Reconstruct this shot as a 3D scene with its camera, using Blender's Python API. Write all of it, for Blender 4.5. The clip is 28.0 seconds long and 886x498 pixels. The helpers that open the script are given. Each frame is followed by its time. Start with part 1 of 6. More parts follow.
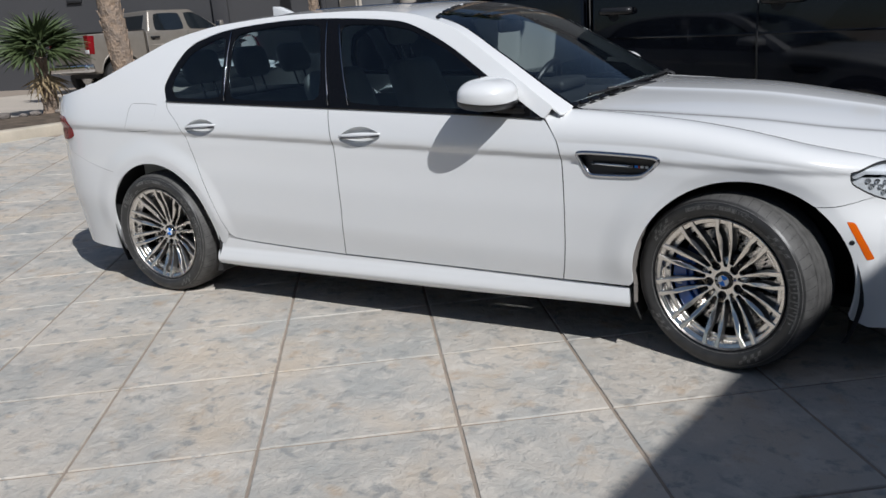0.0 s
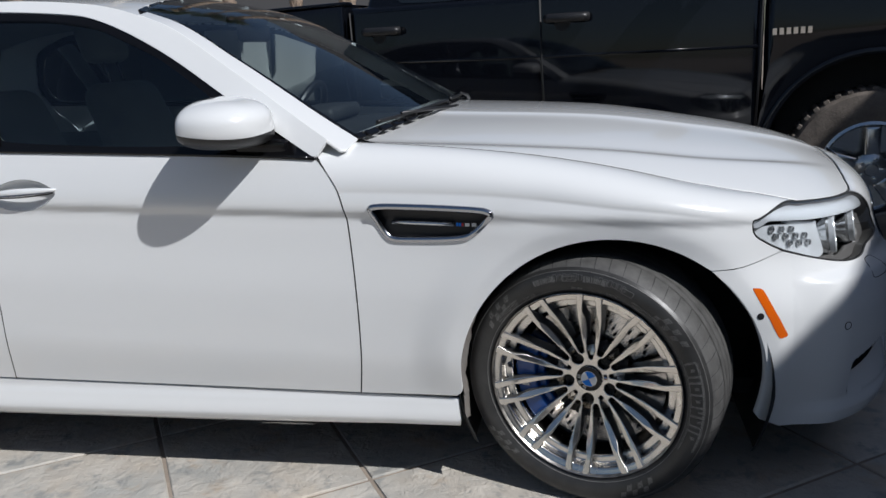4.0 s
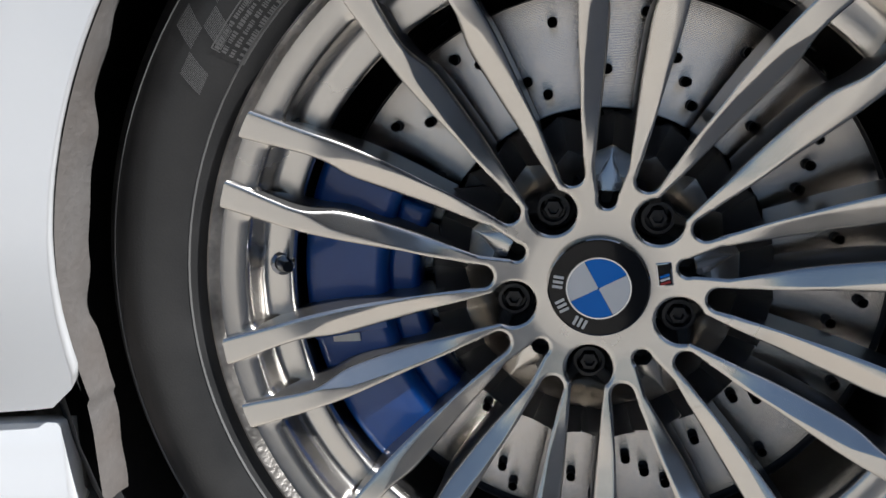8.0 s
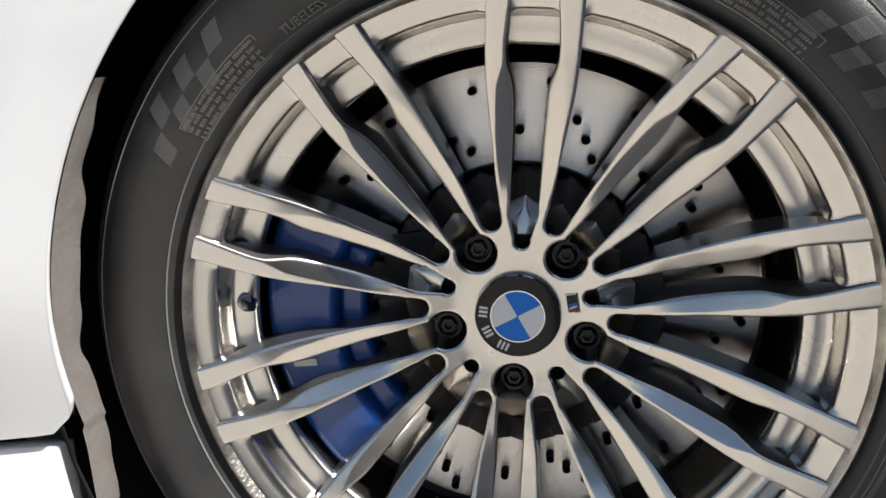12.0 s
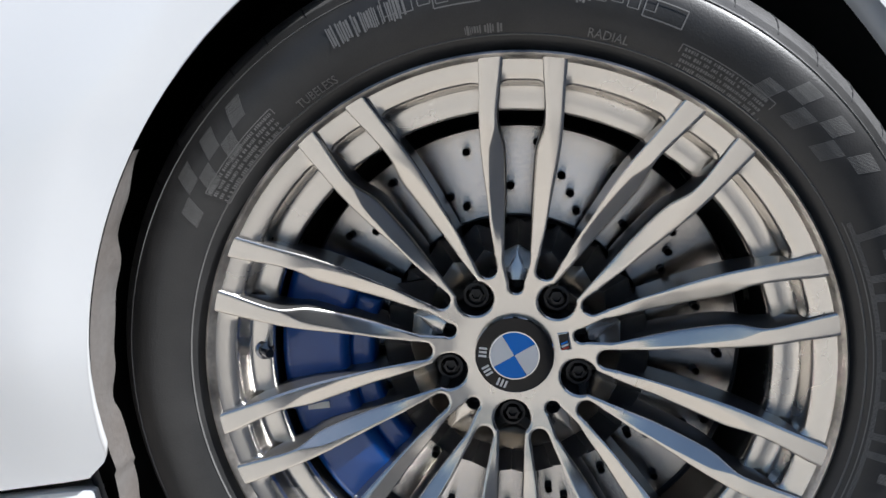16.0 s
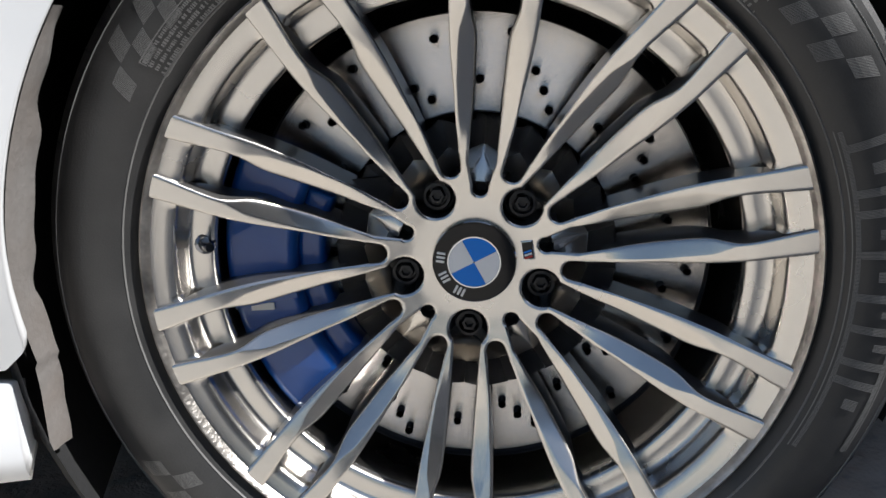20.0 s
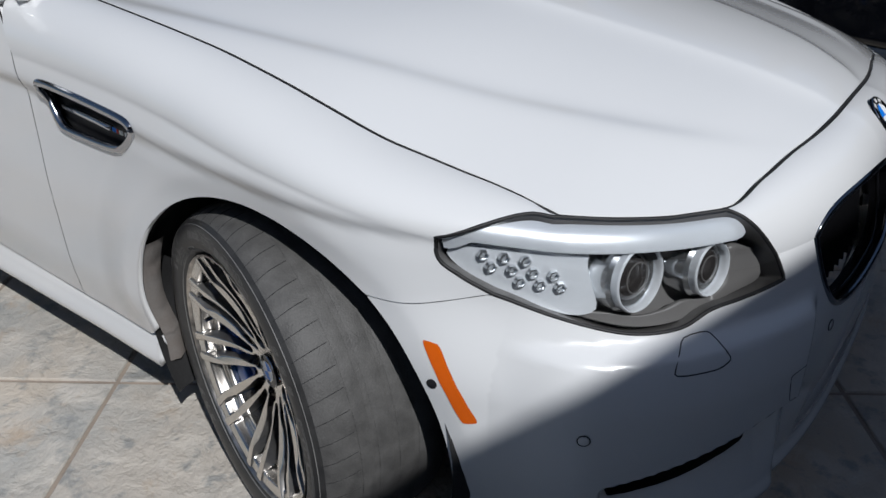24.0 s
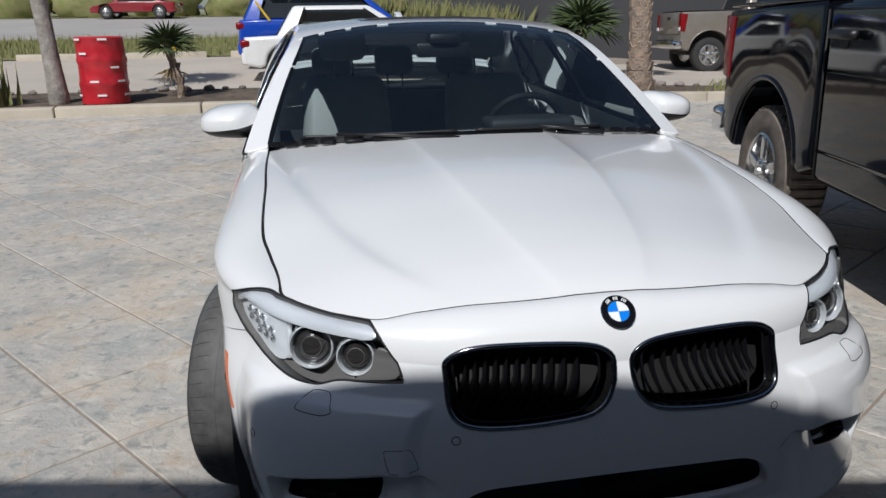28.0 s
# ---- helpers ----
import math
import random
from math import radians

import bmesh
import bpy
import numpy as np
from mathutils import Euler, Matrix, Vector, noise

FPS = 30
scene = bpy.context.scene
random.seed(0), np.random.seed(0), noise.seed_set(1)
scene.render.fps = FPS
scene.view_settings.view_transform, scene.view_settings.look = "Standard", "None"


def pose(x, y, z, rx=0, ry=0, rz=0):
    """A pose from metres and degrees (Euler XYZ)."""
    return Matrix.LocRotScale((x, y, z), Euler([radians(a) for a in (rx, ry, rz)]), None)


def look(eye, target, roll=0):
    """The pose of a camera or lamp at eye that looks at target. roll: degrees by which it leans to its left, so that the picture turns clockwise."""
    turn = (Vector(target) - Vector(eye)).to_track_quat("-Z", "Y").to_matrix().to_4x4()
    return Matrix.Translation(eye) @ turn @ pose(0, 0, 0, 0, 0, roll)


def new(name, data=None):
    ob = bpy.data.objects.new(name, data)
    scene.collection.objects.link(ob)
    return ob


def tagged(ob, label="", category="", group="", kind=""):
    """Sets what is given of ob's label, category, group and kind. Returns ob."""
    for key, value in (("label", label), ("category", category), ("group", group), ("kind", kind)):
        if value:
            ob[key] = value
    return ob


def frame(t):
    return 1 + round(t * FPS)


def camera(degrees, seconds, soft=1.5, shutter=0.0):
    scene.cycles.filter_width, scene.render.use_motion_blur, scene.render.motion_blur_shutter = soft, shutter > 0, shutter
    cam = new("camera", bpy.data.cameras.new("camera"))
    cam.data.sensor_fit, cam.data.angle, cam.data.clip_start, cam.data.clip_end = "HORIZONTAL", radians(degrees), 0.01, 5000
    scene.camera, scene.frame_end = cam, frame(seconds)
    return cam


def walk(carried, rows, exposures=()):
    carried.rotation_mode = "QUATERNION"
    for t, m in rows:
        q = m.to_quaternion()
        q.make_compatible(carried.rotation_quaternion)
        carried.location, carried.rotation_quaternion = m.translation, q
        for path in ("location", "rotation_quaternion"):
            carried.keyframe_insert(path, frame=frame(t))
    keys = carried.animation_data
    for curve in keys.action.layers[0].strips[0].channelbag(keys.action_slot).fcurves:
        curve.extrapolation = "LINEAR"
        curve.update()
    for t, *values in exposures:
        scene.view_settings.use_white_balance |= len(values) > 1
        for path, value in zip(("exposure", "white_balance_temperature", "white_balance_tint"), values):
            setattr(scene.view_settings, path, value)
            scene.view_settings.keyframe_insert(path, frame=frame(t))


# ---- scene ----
EXPOSURE = [(0, -.35, 6200, 10), (3.5, -.35, 6200, 10), (6, -.50, 5950, 10), (7.5, -.16, 6050, 10), (8, .13, 6150, 10), (9, .44, 6550, 10), (14, .44, 6550, 10), (15, .40, 6150, 10),
            (17, .38, 6050, 10), (18.5, .38, 6050, 10), (20, .36, 6300, 10), (21, .40, 6550, 10), (23.5, -.60, 6150, 10), (25.5, -.52, 6150, 10), (26.2, -.37, 6100, 10), (28, -.41, 6250, 10)]
cam = camera(59.73, 28.0)
# seconds, place in metres, turn in degrees
PATH = [
    (0.0, 0.454, -3.771, 1.324, 73.91, 4.06, 28.66),
    (0.5, 0.378, -3.572, 1.341, 75.13, 5.09, 29.82),
    (1.0, 0.279, -3.541, 1.350, 76.09, 4.64, 24.99),
    (1.5, 0.110, -3.523, 1.355, 76.62, 5.56, 22.78),
    (2.0, 0.026, -3.496, 1.345, 76.38, 4.27, 25.75),
    (2.5, 0.017, -3.401, 1.339, 76.70, 3.39, 29.47),
    (3.0, 0.069, -3.222, 1.309, 77.38, 3.48, 26.17),
    (3.5, 0.051, -3.021, 1.254, 76.62, 3.94, 16.55),
    (5.5, -0.120, -2.167, 1.019, 73.73, 1.38, 3.79),
    (6.0, -0.169, -1.972, 0.950, 70.71, 0.57, -0.04),
    (6.5, -0.166, -1.765, 0.858, 66.82, 0.10, 0.11),
    (7.0, -0.205, -1.609, 0.742, 68.33, 0.08, -1.18),
    (7.5, -0.208, -1.466, 0.566, 74.13, 0.74, -5.15),
    (8.0, -0.167, -1.372, 0.489, 76.13, 1.47, -7.52),
    (8.5, -0.148, -1.348, 0.485, 77.19, 1.16, -9.77),
    (9.0, -0.132, -1.351, 0.473, 77.60, 0.48, -11.75),
    (9.5, -0.134, -1.365, 0.489, 76.61, 0.43, -13.09),
    (10.0, -0.135, -1.385, 0.497, 75.72, 1.21, -11.95),
    (10.5, -0.142, -1.399, 0.501, 75.37, 0.98, -11.16),
    (11.0, -0.149, -1.431, 0.508, 77.43, 1.39, -10.88),
    (11.5, -0.140, -1.447, 0.526, 76.19, 2.42, -8.79),
    (13.5, -0.152, -1.469, 0.565, 74.99, 3.88, -10.64),
    (14.0, -0.153, -1.470, 0.559, 75.63, 2.44, -10.28),
    (14.5, -0.163, -1.477, 0.549, 76.22, 1.22, -9.01),
    (15.0, -0.163, -1.493, 0.559, 77.32, 2.27, -9.21),
    (15.5, -0.163, -1.509, 0.561, 78.51, 3.87, -9.96),
    (16.0, -0.167, -1.510, 0.555, 79.24, 4.00, -10.80),
    (16.5, -0.163, -1.510, 0.547, 79.78, 3.04, -11.47),
    (17.0, -0.158, -1.509, 0.535, 80.32, 1.81, -11.55),
    (17.5, -0.161, -1.510, 0.542, 80.10, 1.79, -11.93),
    (18.0, -0.161, -1.505, 0.540, 79.66, 1.97, -12.20),
    (18.5, -0.165, -1.499, 0.546, 79.10, 2.78, -12.34),
    (19.0, -0.172, -1.489, 0.538, 76.89, 3.08, -12.48),
    (19.5, -0.156, -1.469, 0.531, 74.94, 2.42, -12.51),
    (20.0, -0.154, -1.471, 0.520, 73.94, 0.66, -12.53),
    (20.5, -0.160, -1.477, 0.526, 71.90, 0.49, -12.33),
    (21.0, -0.146, -1.501, 0.624, 67.75, 2.51, -11.14),
    (21.5, -0.122, -1.613, 0.829, 63.40, 3.15, -6.17),
    (23.5, 0.666, -1.689, 1.251, 59.13, -0.19, 27.11),
    (24.0, 0.976, -1.648, 1.274, 60.72, 0.01, 36.18),
    (24.5, 1.210, -1.465, 1.275, 63.27, 0.14, 43.43),
    (25.0, 1.491, -1.313, 1.276, 63.52, 0.53, 51.93),
    (25.5, 1.760, -1.167, 1.304, 60.80, -0.74, 56.08),
    (26.0, 1.905, -0.997, 1.258, 65.08, -1.76, 61.81),
    (26.5, 2.012, -0.871, 1.286, 68.03, -1.23, 72.20),
    (27.0, 2.206, -0.773, 1.320, 68.32, -0.77, 76.73),
    (27.5, 2.320, -0.707, 1.360, 69.30, 0.95, 77.64),
    (28.0, 2.357, -0.691, 1.389, 74.20, 0.83, 79.05),
]
walk(cam, [(r[0], pose(*r[1:])) for r in PATH], EXPOSURE)

# ---------------------------------------------------------------- light
SUN = Vector((.609, -.344, .715)).normalized()
world = bpy.data.worlds.new("sky")
scene.world = world
world.use_nodes = True
sky = world.node_tree.nodes.new("ShaderNodeTexSky")
sky.sky_type, sky.sun_disc = "NISHITA", False
sky.sun_elevation, sky.sun_rotation = math.asin(SUN.z), math.atan2(SUN.x, SUN.y)
sky.dust_density, sky.ozone_density = 1.0, 1.2
back = world.node_tree.nodes["Background"]
back.inputs["Strength"].default_value = .068
world.node_tree.links.new(sky.outputs["Color"], back.inputs["Color"])
sun = new("sun", bpy.data.lights.new("sun", "SUN"))
sun.data.energy, sun.data.angle, sun.data.color = 5.0, radians(.53), (1, .975, .94)
sun.matrix_basis = look(SUN * 30, (0, 0, 0))

# ---------------------------------------------------------------- materials
def mat(name, col, rough=.5, metal=0.0, var=.12, scale=6.0, bump=0.0, fine=90.0, coat=0.0, spec=.5, other=None, aniso=0.0, each=0.0, sharp=False, world_size=False):
    """A surface whose colour and gloss vary at two scales. other: the colour of its worn or stained spots. each: how far pieces differ."""
    m = bpy.data.materials.new(name)
    m.use_nodes = True
    t, link = m.node_tree, m.node_tree.links.new
    b = t.nodes["Principled BSDF"]
    tc = t.nodes.new("ShaderNodeTexCoord")
    place = t.nodes.new("ShaderNodeNewGeometry")
    big, small = t.nodes.new("ShaderNodeTexNoise"), t.nodes.new("ShaderNodeTexNoise")
    big.inputs["Scale"].default_value, big.inputs["Detail"].default_value = scale, 5
    small.inputs["Scale"].default_value, small.inputs["Detail"].default_value = fine, 3
    for n in (big, small):
        link(place.outputs["Position"] if world_size else tc.outputs["Object"], n.inputs["Vector"])
    ramp = t.nodes.new("ShaderNodeValToRGB")
    ramp.color_ramp.elements[0].position, ramp.color_ramp.elements[1].position = (.42, .6) if sharp else (.3, .7)
    link(big.outputs["Fac"], ramp.inputs["Fac"])
    dark = other or tuple(c * (1 - var * 2) for c in col)
    mix = t.nodes.new("ShaderNodeMix")
    mix.data_type = "RGBA"
    mix.inputs[6].default_value, mix.inputs[7].default_value = (*dark, 1), (*col, 1)
    link(ramp.outputs["Color"], mix.inputs[0])
    hsv = t.nodes.new("ShaderNodeHueSaturation")
    link(mix.outputs[2], hsv.inputs["Color"])
    val = t.nodes.new("ShaderNodeMapRange")
    val.inputs["To Min"].default_value, val.inputs["To Max"].default_value = 1 - var, 1 + var
    link(small.outputs["Fac"], val.inputs["Value"])
    if each:
        info, vary, mul = t.nodes.new("ShaderNodeObjectInfo"), t.nodes.new("ShaderNodeMapRange"), t.nodes.new("ShaderNodeMath")
        vary.inputs["To Min"].default_value, vary.inputs["To Max"].default_value, mul.operation = 1 - each, 1 + each, "MULTIPLY"
        link(info.outputs["Random"], vary.inputs["Value"])
        link(val.outputs["Result"], mul.inputs[0])
        link(vary.outputs["Result"], mul.inputs[1])
        link(mul.outputs[0], hsv.inputs["Value"])
    else:
        link(val.outputs["Result"], hsv.inputs["Value"])
    link(hsv.outputs["Color"], b.inputs["Base Color"])
    rr = t.nodes.new("ShaderNodeMapRange")
    rr.inputs["To Min"].default_value, rr.inputs["To Max"].default_value = max(.02, rough * .8), min(1, rough * 1.2)
    link(big.outputs["Fac"], rr.inputs["Value"])
    link(rr.outputs["Result"], b.inputs["Roughness"])
    b.inputs["Metallic"].default_value, b.inputs["Coat Weight"].default_value, b.inputs["Specular IOR Level"].default_value = metal, coat, spec
    b.inputs["Coat Roughness"].default_value = .052
    b.inputs["Anisotropic"].default_value = aniso
    if bump:
        bp = t.nodes.new("ShaderNodeBump")
        bp.inputs["Strength"].default_value, bp.inputs["Distance"].default_value = 1, bump
        link(small.outputs["Fac"], bp.inputs["Height"])
        link(bp.outputs["Normal"], b.inputs["Normal"])
    return m


def glass(name, tint, gloss=1.0, index=1.52):
    """A thin tinted pane: see-through, with the mirror of bare glass."""
    m = bpy.data.materials.new(name)
    m.use_nodes = True
    t, link = m.node_tree, m.node_tree.links.new
    t.nodes.remove(t.nodes["Principled BSDF"])
    clear, shine, fr, mix = (t.nodes.new("ShaderNodeBsdfTransparent"), t.nodes.new("ShaderNodeBsdfGlossy"),
                             t.nodes.new("ShaderNodeFresnel"), t.nodes.new("ShaderNodeMixShader"))
    clear.inputs["Color"].default_value = (*tint, 1)
    shine.inputs["Roughness"].default_value = .0
    shine.inputs["Color"].default_value = (gloss, gloss, gloss, 1)
    fr.inputs["IOR"].default_value = index
    link(fr.outputs[0], mix.inputs[0])
    link(clear.outputs[0], mix.inputs[1])
    link(shine.outputs[0], mix.inputs[2])
    link(mix.outputs[0], t.nodes["Material Output"].inputs["Surface"])
    return m


PAINT = mat("white_paint", (.80, .81, .815), .22, var=.006, scale=2, coat=1.0, fine=400)
GAP = mat("black_seal", (.012, .012, .013), .6, var=.1)
PLASTIC = mat("black_plastic", (.018, .018, .02), .42, var=.15, bump=.0003, fine=500)
GLOSSBLACK = mat("gloss_black", (.006, .006, .007), .10, var=.05, spec=.35)
CHROME = mat("chrome", (.75, .76, .78), .07, 1, var=.03)
DARKCHROME = mat("dark_chrome", (.32, .33, .36), .1, 1, var=.05)
VENTCHROME = mat("bright_trim", (.52, .53, .56), .08, 1, var=.03)
ALLOY = mat("wheel_alloy", (.80, .765, .715), .26, 1, var=.03, scale=14, fine=300)
# the alloy darkened: shade painted on spoke flanks, hub walls and bolt seats
ALLOYSHADED = mat("dark_wheel_side", (.20, .195, .19), .32, .7, var=.12, scale=18, coat=.4)
ALLOYWORN = mat("scuffed_alloy", (.78, .73, .67), .36, 1, var=.2, scale=30, bump=.0006, fine=260, other=(.2, .19, .18))
RUBBER = mat("tyre_rubber", (.044, .043, .042), .38, var=.16, scale=22, bump=.00015, fine=700, spec=.5, other=(.026, .026, .026))
TREAD = mat("tyre_tread", (.105, .103, .10), .60, var=.2, scale=30, bump=.0007, fine=300)
# raised marks lightened: the sun their ridges catch is put into the colour
RUBBERMARK = mat("raised_rubber", (.21, .207, .20), .45, var=.15, fine=300)
DISC = mat("brake_disc", (.88, .83, .78), .20, 1, var=.05, scale=20, fine=500, other=(.74, .69, .64), aniso=.9)
wave, dent = DISC.node_tree.nodes.new("ShaderNodeTexWave"), DISC.node_tree.nodes.new("ShaderNodeBump")
wave.wave_type, wave.rings_direction = "RINGS", "Z"
wave.inputs["Scale"].default_value, wave.inputs["Distortion"].default_value, wave.inputs["Detail"].default_value, wave.inputs["Detail Scale"].default_value = 300, 2.5, 4, 2
dent.inputs["Distance"].default_value, dent.inputs["Strength"].default_value = .00012, .8
DISC.node_tree.links.new(next(n for n in DISC.node_tree.nodes if n.type == "TEX_COORD").outputs["Object"], wave.inputs["Vector"])
DISC.node_tree.links.new(wave.outputs["Fac"], dent.inputs["Height"])
DISC.node_tree.links.new(dent.outputs["Normal"], DISC.node_tree.nodes["Principled BSDF"].inputs["Normal"])
turned = DISC.node_tree.nodes.new("ShaderNodeTangent")
turned.direction_type, turned.axis = "RADIAL", "Z"
DISC.node_tree.nodes["Principled BSDF"].inputs["Anisotropic Rotation"].default_value = .25
DISC.node_tree.links.new(turned.outputs["Tangent"], DISC.node_tree.nodes["Principled BSDF"].inputs["Tangent"])
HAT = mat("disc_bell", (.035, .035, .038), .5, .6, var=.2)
BLUE = mat("caliper_blue", (.004, .075, .33), .32, var=.08, coat=.6)
ROUNDELBLUE = mat("badge_blue", (.005, .21, .80), .35, var=.03, spec=.3)
ROUNDELWHITE = mat("badge_white", (.86, .88, .90), .35, var=.03, spec=.3)
RED = mat("badge_red", (.5, .03, .03), .35, var=.05)
WHITEMARK = mat("white_mark", (.82, .82, .80), .5, var=.05)
AMBER = mat("amber_lens", (.80, .135, .004), .18, var=.06, fine=250, coat=.6)
LAMPRED = mat("red_lens", (.21, .004, .008), .2, var=.1, coat=.15, spec=.3)
LINER = mat("wheel_liner", (.03, .03, .031), .85, var=.25, bump=.001, fine=120)
FLAP = mat("dusty_liner_edge", (.19, .178, .168), .8, var=.12, scale=25, bump=.0006, fine=200, other=(.17, .15, .135))
GLASS = glass("car_glass", (.36, .46, .50), .95, 1.75)
SCREEN = glass("windscreen_glass", (.58, .68, .70), .95, 1.9)
CLEAR = glass("lamp_cover", (.93, .95, .96))
SUNGLASS = glass("roof_glass", (.03, .035, .04))
SEAT = mat("grey_leather", (.34, .35, .34), .5, var=.1, bump=.0005, fine=180)
DASH = mat("dash_plastic", (.035, .037, .04), .6, var=.15, bump=.0004, fine=300)
LAMPGREY = mat("lamp_bezel_grey", (.13, .125, .122), .4, var=.06)
LAMPWHITE = mat("lamp_white", (.78, .81, .85), .2, .25, var=.05, fine=200, coat=.5)
DARKLENS = mat("projector_glass", (.03, .027, .026), .06, var=.05, coat=1)
LAMPSILVER = mat("lamp_reflector", (.72, .74, .76), .16, .9, var=.08, fine=150)
BROW = mat("lamp_brow", (.70, .73, .77), .25, .35, var=.02, coat=1)

# ---------------------------------------------------------------- curves and patches
def spl(*p):
    """A smooth curve through x, y pairs that does not overshoot."""
    xs, ys = np.array(p[::2], float), np.array(p[1::2], float)
    h, d = np.diff(xs), np.diff(ys) / np.diff(xs)
    m = np.concatenate([[d[0]], np.where(d[:-1] * d[1:] > 0, 2 * d[:-1] * d[1:] / (d[:-1] + d[1:] + 1e-12), 0), [d[-1]]])

    def at(x):
        x = np.asarray(x, float)
        i = np.clip(np.searchsorted(xs, x) - 1, 0, len(h) - 1)
        t = (x - xs[i]) / h[i]
        inner = (ys[i] * (1 + 2 * t) * (1 - t) ** 2 + m[i] * h[i] * t * (1 - t) ** 2
                 + ys[i + 1] * t * t * (3 - 2 * t) - m[i + 1] * h[i] * t * t * (1 - t))
        low, high = ys[0] + m[0] * (x - xs[0]), ys[-1] + m[-1] * (x - xs[-1])
        return np.where(x < xs[0], low, np.where(x > xs[-1], high, inner))
    return at


def step(a, b, x):
    t = np.clip((x - a) / (b - a), 0, 1)
    return t * t * (3 - 2 * t)


CREASE = spl(-4.1, .965, -.6, .815, 0, .79, .5, .765)
WIDE = spl(-4.1, .90, -3.6, .915, -2.95, .924, -2.2, .914, -1.4, .914, -.6, .916, 0, .925, .25, .925, .6, .905)
SECTION = spl(-.66, -.035, -.55, -.018, -.40, .004, -.25, .007, -.11, -.001, -.065, -.0040, -.032, -.0066, -.007, .0028, .0, .0035, .012, .0026, .055, -.006, .15, -.036,
              .30, -.105, .45, -.195, .55, -.27, .62, -.345)
ARCHES = ((.052, .335, .388), (-2.955, .335, .392))


def half_width(x, z):
    """Half the width of the body at a place along it and a height."""
    x, z = np.asarray(x, float), np.asarray(z, float)
    fade = step(-.25, -.6, x)
    soft = SECTION(z - CREASE(x)) + (1 - fade) * .006 * np.exp(-((z - CREASE(x) + .03) / .05) ** 2)
    y = WIDE(x) + soft
    for cx, cz, r in ARCHES:
        d = np.hypot(x - cx, z - cz)
        u = r + .038 - d
        swell = .011 * step(r + .15, r + .038, d)
        turn_in = .13 * (u + np.sqrt(u * u + .006 ** 2)) / 2
        y = y + (swell - turn_in) * step(.26, .44, z)
    t = np.clip((-3.36 - x) / .69, 0, 1)
    return y * (1 - t ** 3.0) ** (1 / 2.5)


NOSE = spl(.12, .80, .17, .845, .22, .872, .30, .884, .45, .893, .55, .889, .62, .875, .68, .856, .74, .82, .80, .765, .9, .66)
ZS = spl(-.8, .865, -.3, .845, .1, .80, .45, .745, .8, .695, 1.0, .68, 1.45, .668)
DEEP = spl(-.8, .13, -.4, .122, .1, .14, .3, .13, .45, .10, .55, .066, .6, .045, .75, .045, .93, .047, 1.05, .075, 1.2, .095, 1.45, .10)
TURN, LOW = 1.35, .16


INTAKETOP = spl(.60, .352, .66, .366, .80, .397, .93, .422, 1.04, .439, 1.12, .438, 1.19, .405)


def bow(z):
    return 2.45 + .5 * step(.66, .5, np.asarray(z, float))


def plan(s, z):
    """The outline of the front at a height: s is x along the side, then runs on round the corner to the middle of the nose."""
    s, z = np.asarray(s, float), np.asarray(z, float)
    a = np.clip((s - .1) / TURN, 0, 1) * np.pi / 2
    x = np.where(s <= .1, s, .1 + (NOSE(z) - .1) * np.sin(a) ** (2 / bow(z)))
    y = half_width(np.minimum(x, .5), z) * np.where(s <= .1, 1, np.clip(np.cos(a), 0, 1) ** (2 / bow(z)))
    out = .020 * step(.607, .578, z) * step(.45, .62, s) * step(1.135, 1.09, s) + .014 * step(.265, .225, z) * step(.4, .6, s)
    roofline = INTAKETOP(s)
    floor = np.clip((z - .262) / (roofline - .026 - .262), 0, 1) * step(roofline + .004, roofline - .020, z)
    out = out - .052 * floor * step(.640, .662, s) * np.clip((1.192 - s) / .155, 0, 1) ** 1.2
    return x + out * np.sin(a), y + out * np.cos(a), a


def s_of(x, z):
    """The run s of the place at x and z on the side or the corner."""
    k = np.clip((x - .1) / (float(NOSE(z)) - .1), 0, 1) ** (float(bow(z)) / 2)
    return x if x <= .1 else .1 + TURN * math.asin(k) / (math.pi / 2)


def hood_z(x, y):
    x, y = np.asarray(x, float), np.abs(np.asarray(y, float))
    mid = HOODMID(x)
    drop = HOODDROP(x) * (y / .75) ** 2.0
    ridge, outer = RIDGELINE(x), SHOULDER(x)
    u = y - ridge
    dome = .0075 * np.exp(-(u + np.sqrt(u * u + .006 ** 2)) / .065) * step(.80, .70, x)
    side = .012 / (1 + np.exp(-(y - outer) / .014)) * step(.76, .50, x)
    return mid - drop + dome + side


RIDGELINE = spl(-.6, .27, -.2, .252, .1, .228, .4, .188, .6, .150, .72, .110, .78, .080)
SHOULDER = spl(-.6, .775, -.45, .757, -.19, .715, .22, .615, .5, .505, .61, .44, .68, .38, .74, .31)
HOODMID = spl(-.85, 1.03, -.5, 1.005, 0, .972, .35, .917, .6, .862, .72, .818, .80, .775)
HOODDROP = spl(-.85, .04, -.4, .05, .1, .085, .45, .115, .75, .13)


def front(s, v):
    """The right front of the body: v 0 to 1 is the wall, 1 to 2 the roll over to the bonnet."""
    s, v = np.asarray(s, float), np.asarray(v, float)
    zs = ZS(s)
    z = LOW + (zs - LOW) * np.minimum(v, 1)
    x, y, a = plan(s, z)
    q = np.clip(v - 1, 0, 1) * np.pi / 2
    ix, iy = np.sin(a), np.cos(a)
    ex, ey = x - ix * DEEP(s), y - iy * DEEP(s)
    rise = hood_z(ex, ey) - zs
    d = DEEP(s) * (1 - np.cos(q))
    return np.stack([x - ix * d, -(y - iy * d), z + rise * np.sin(q)], -1)


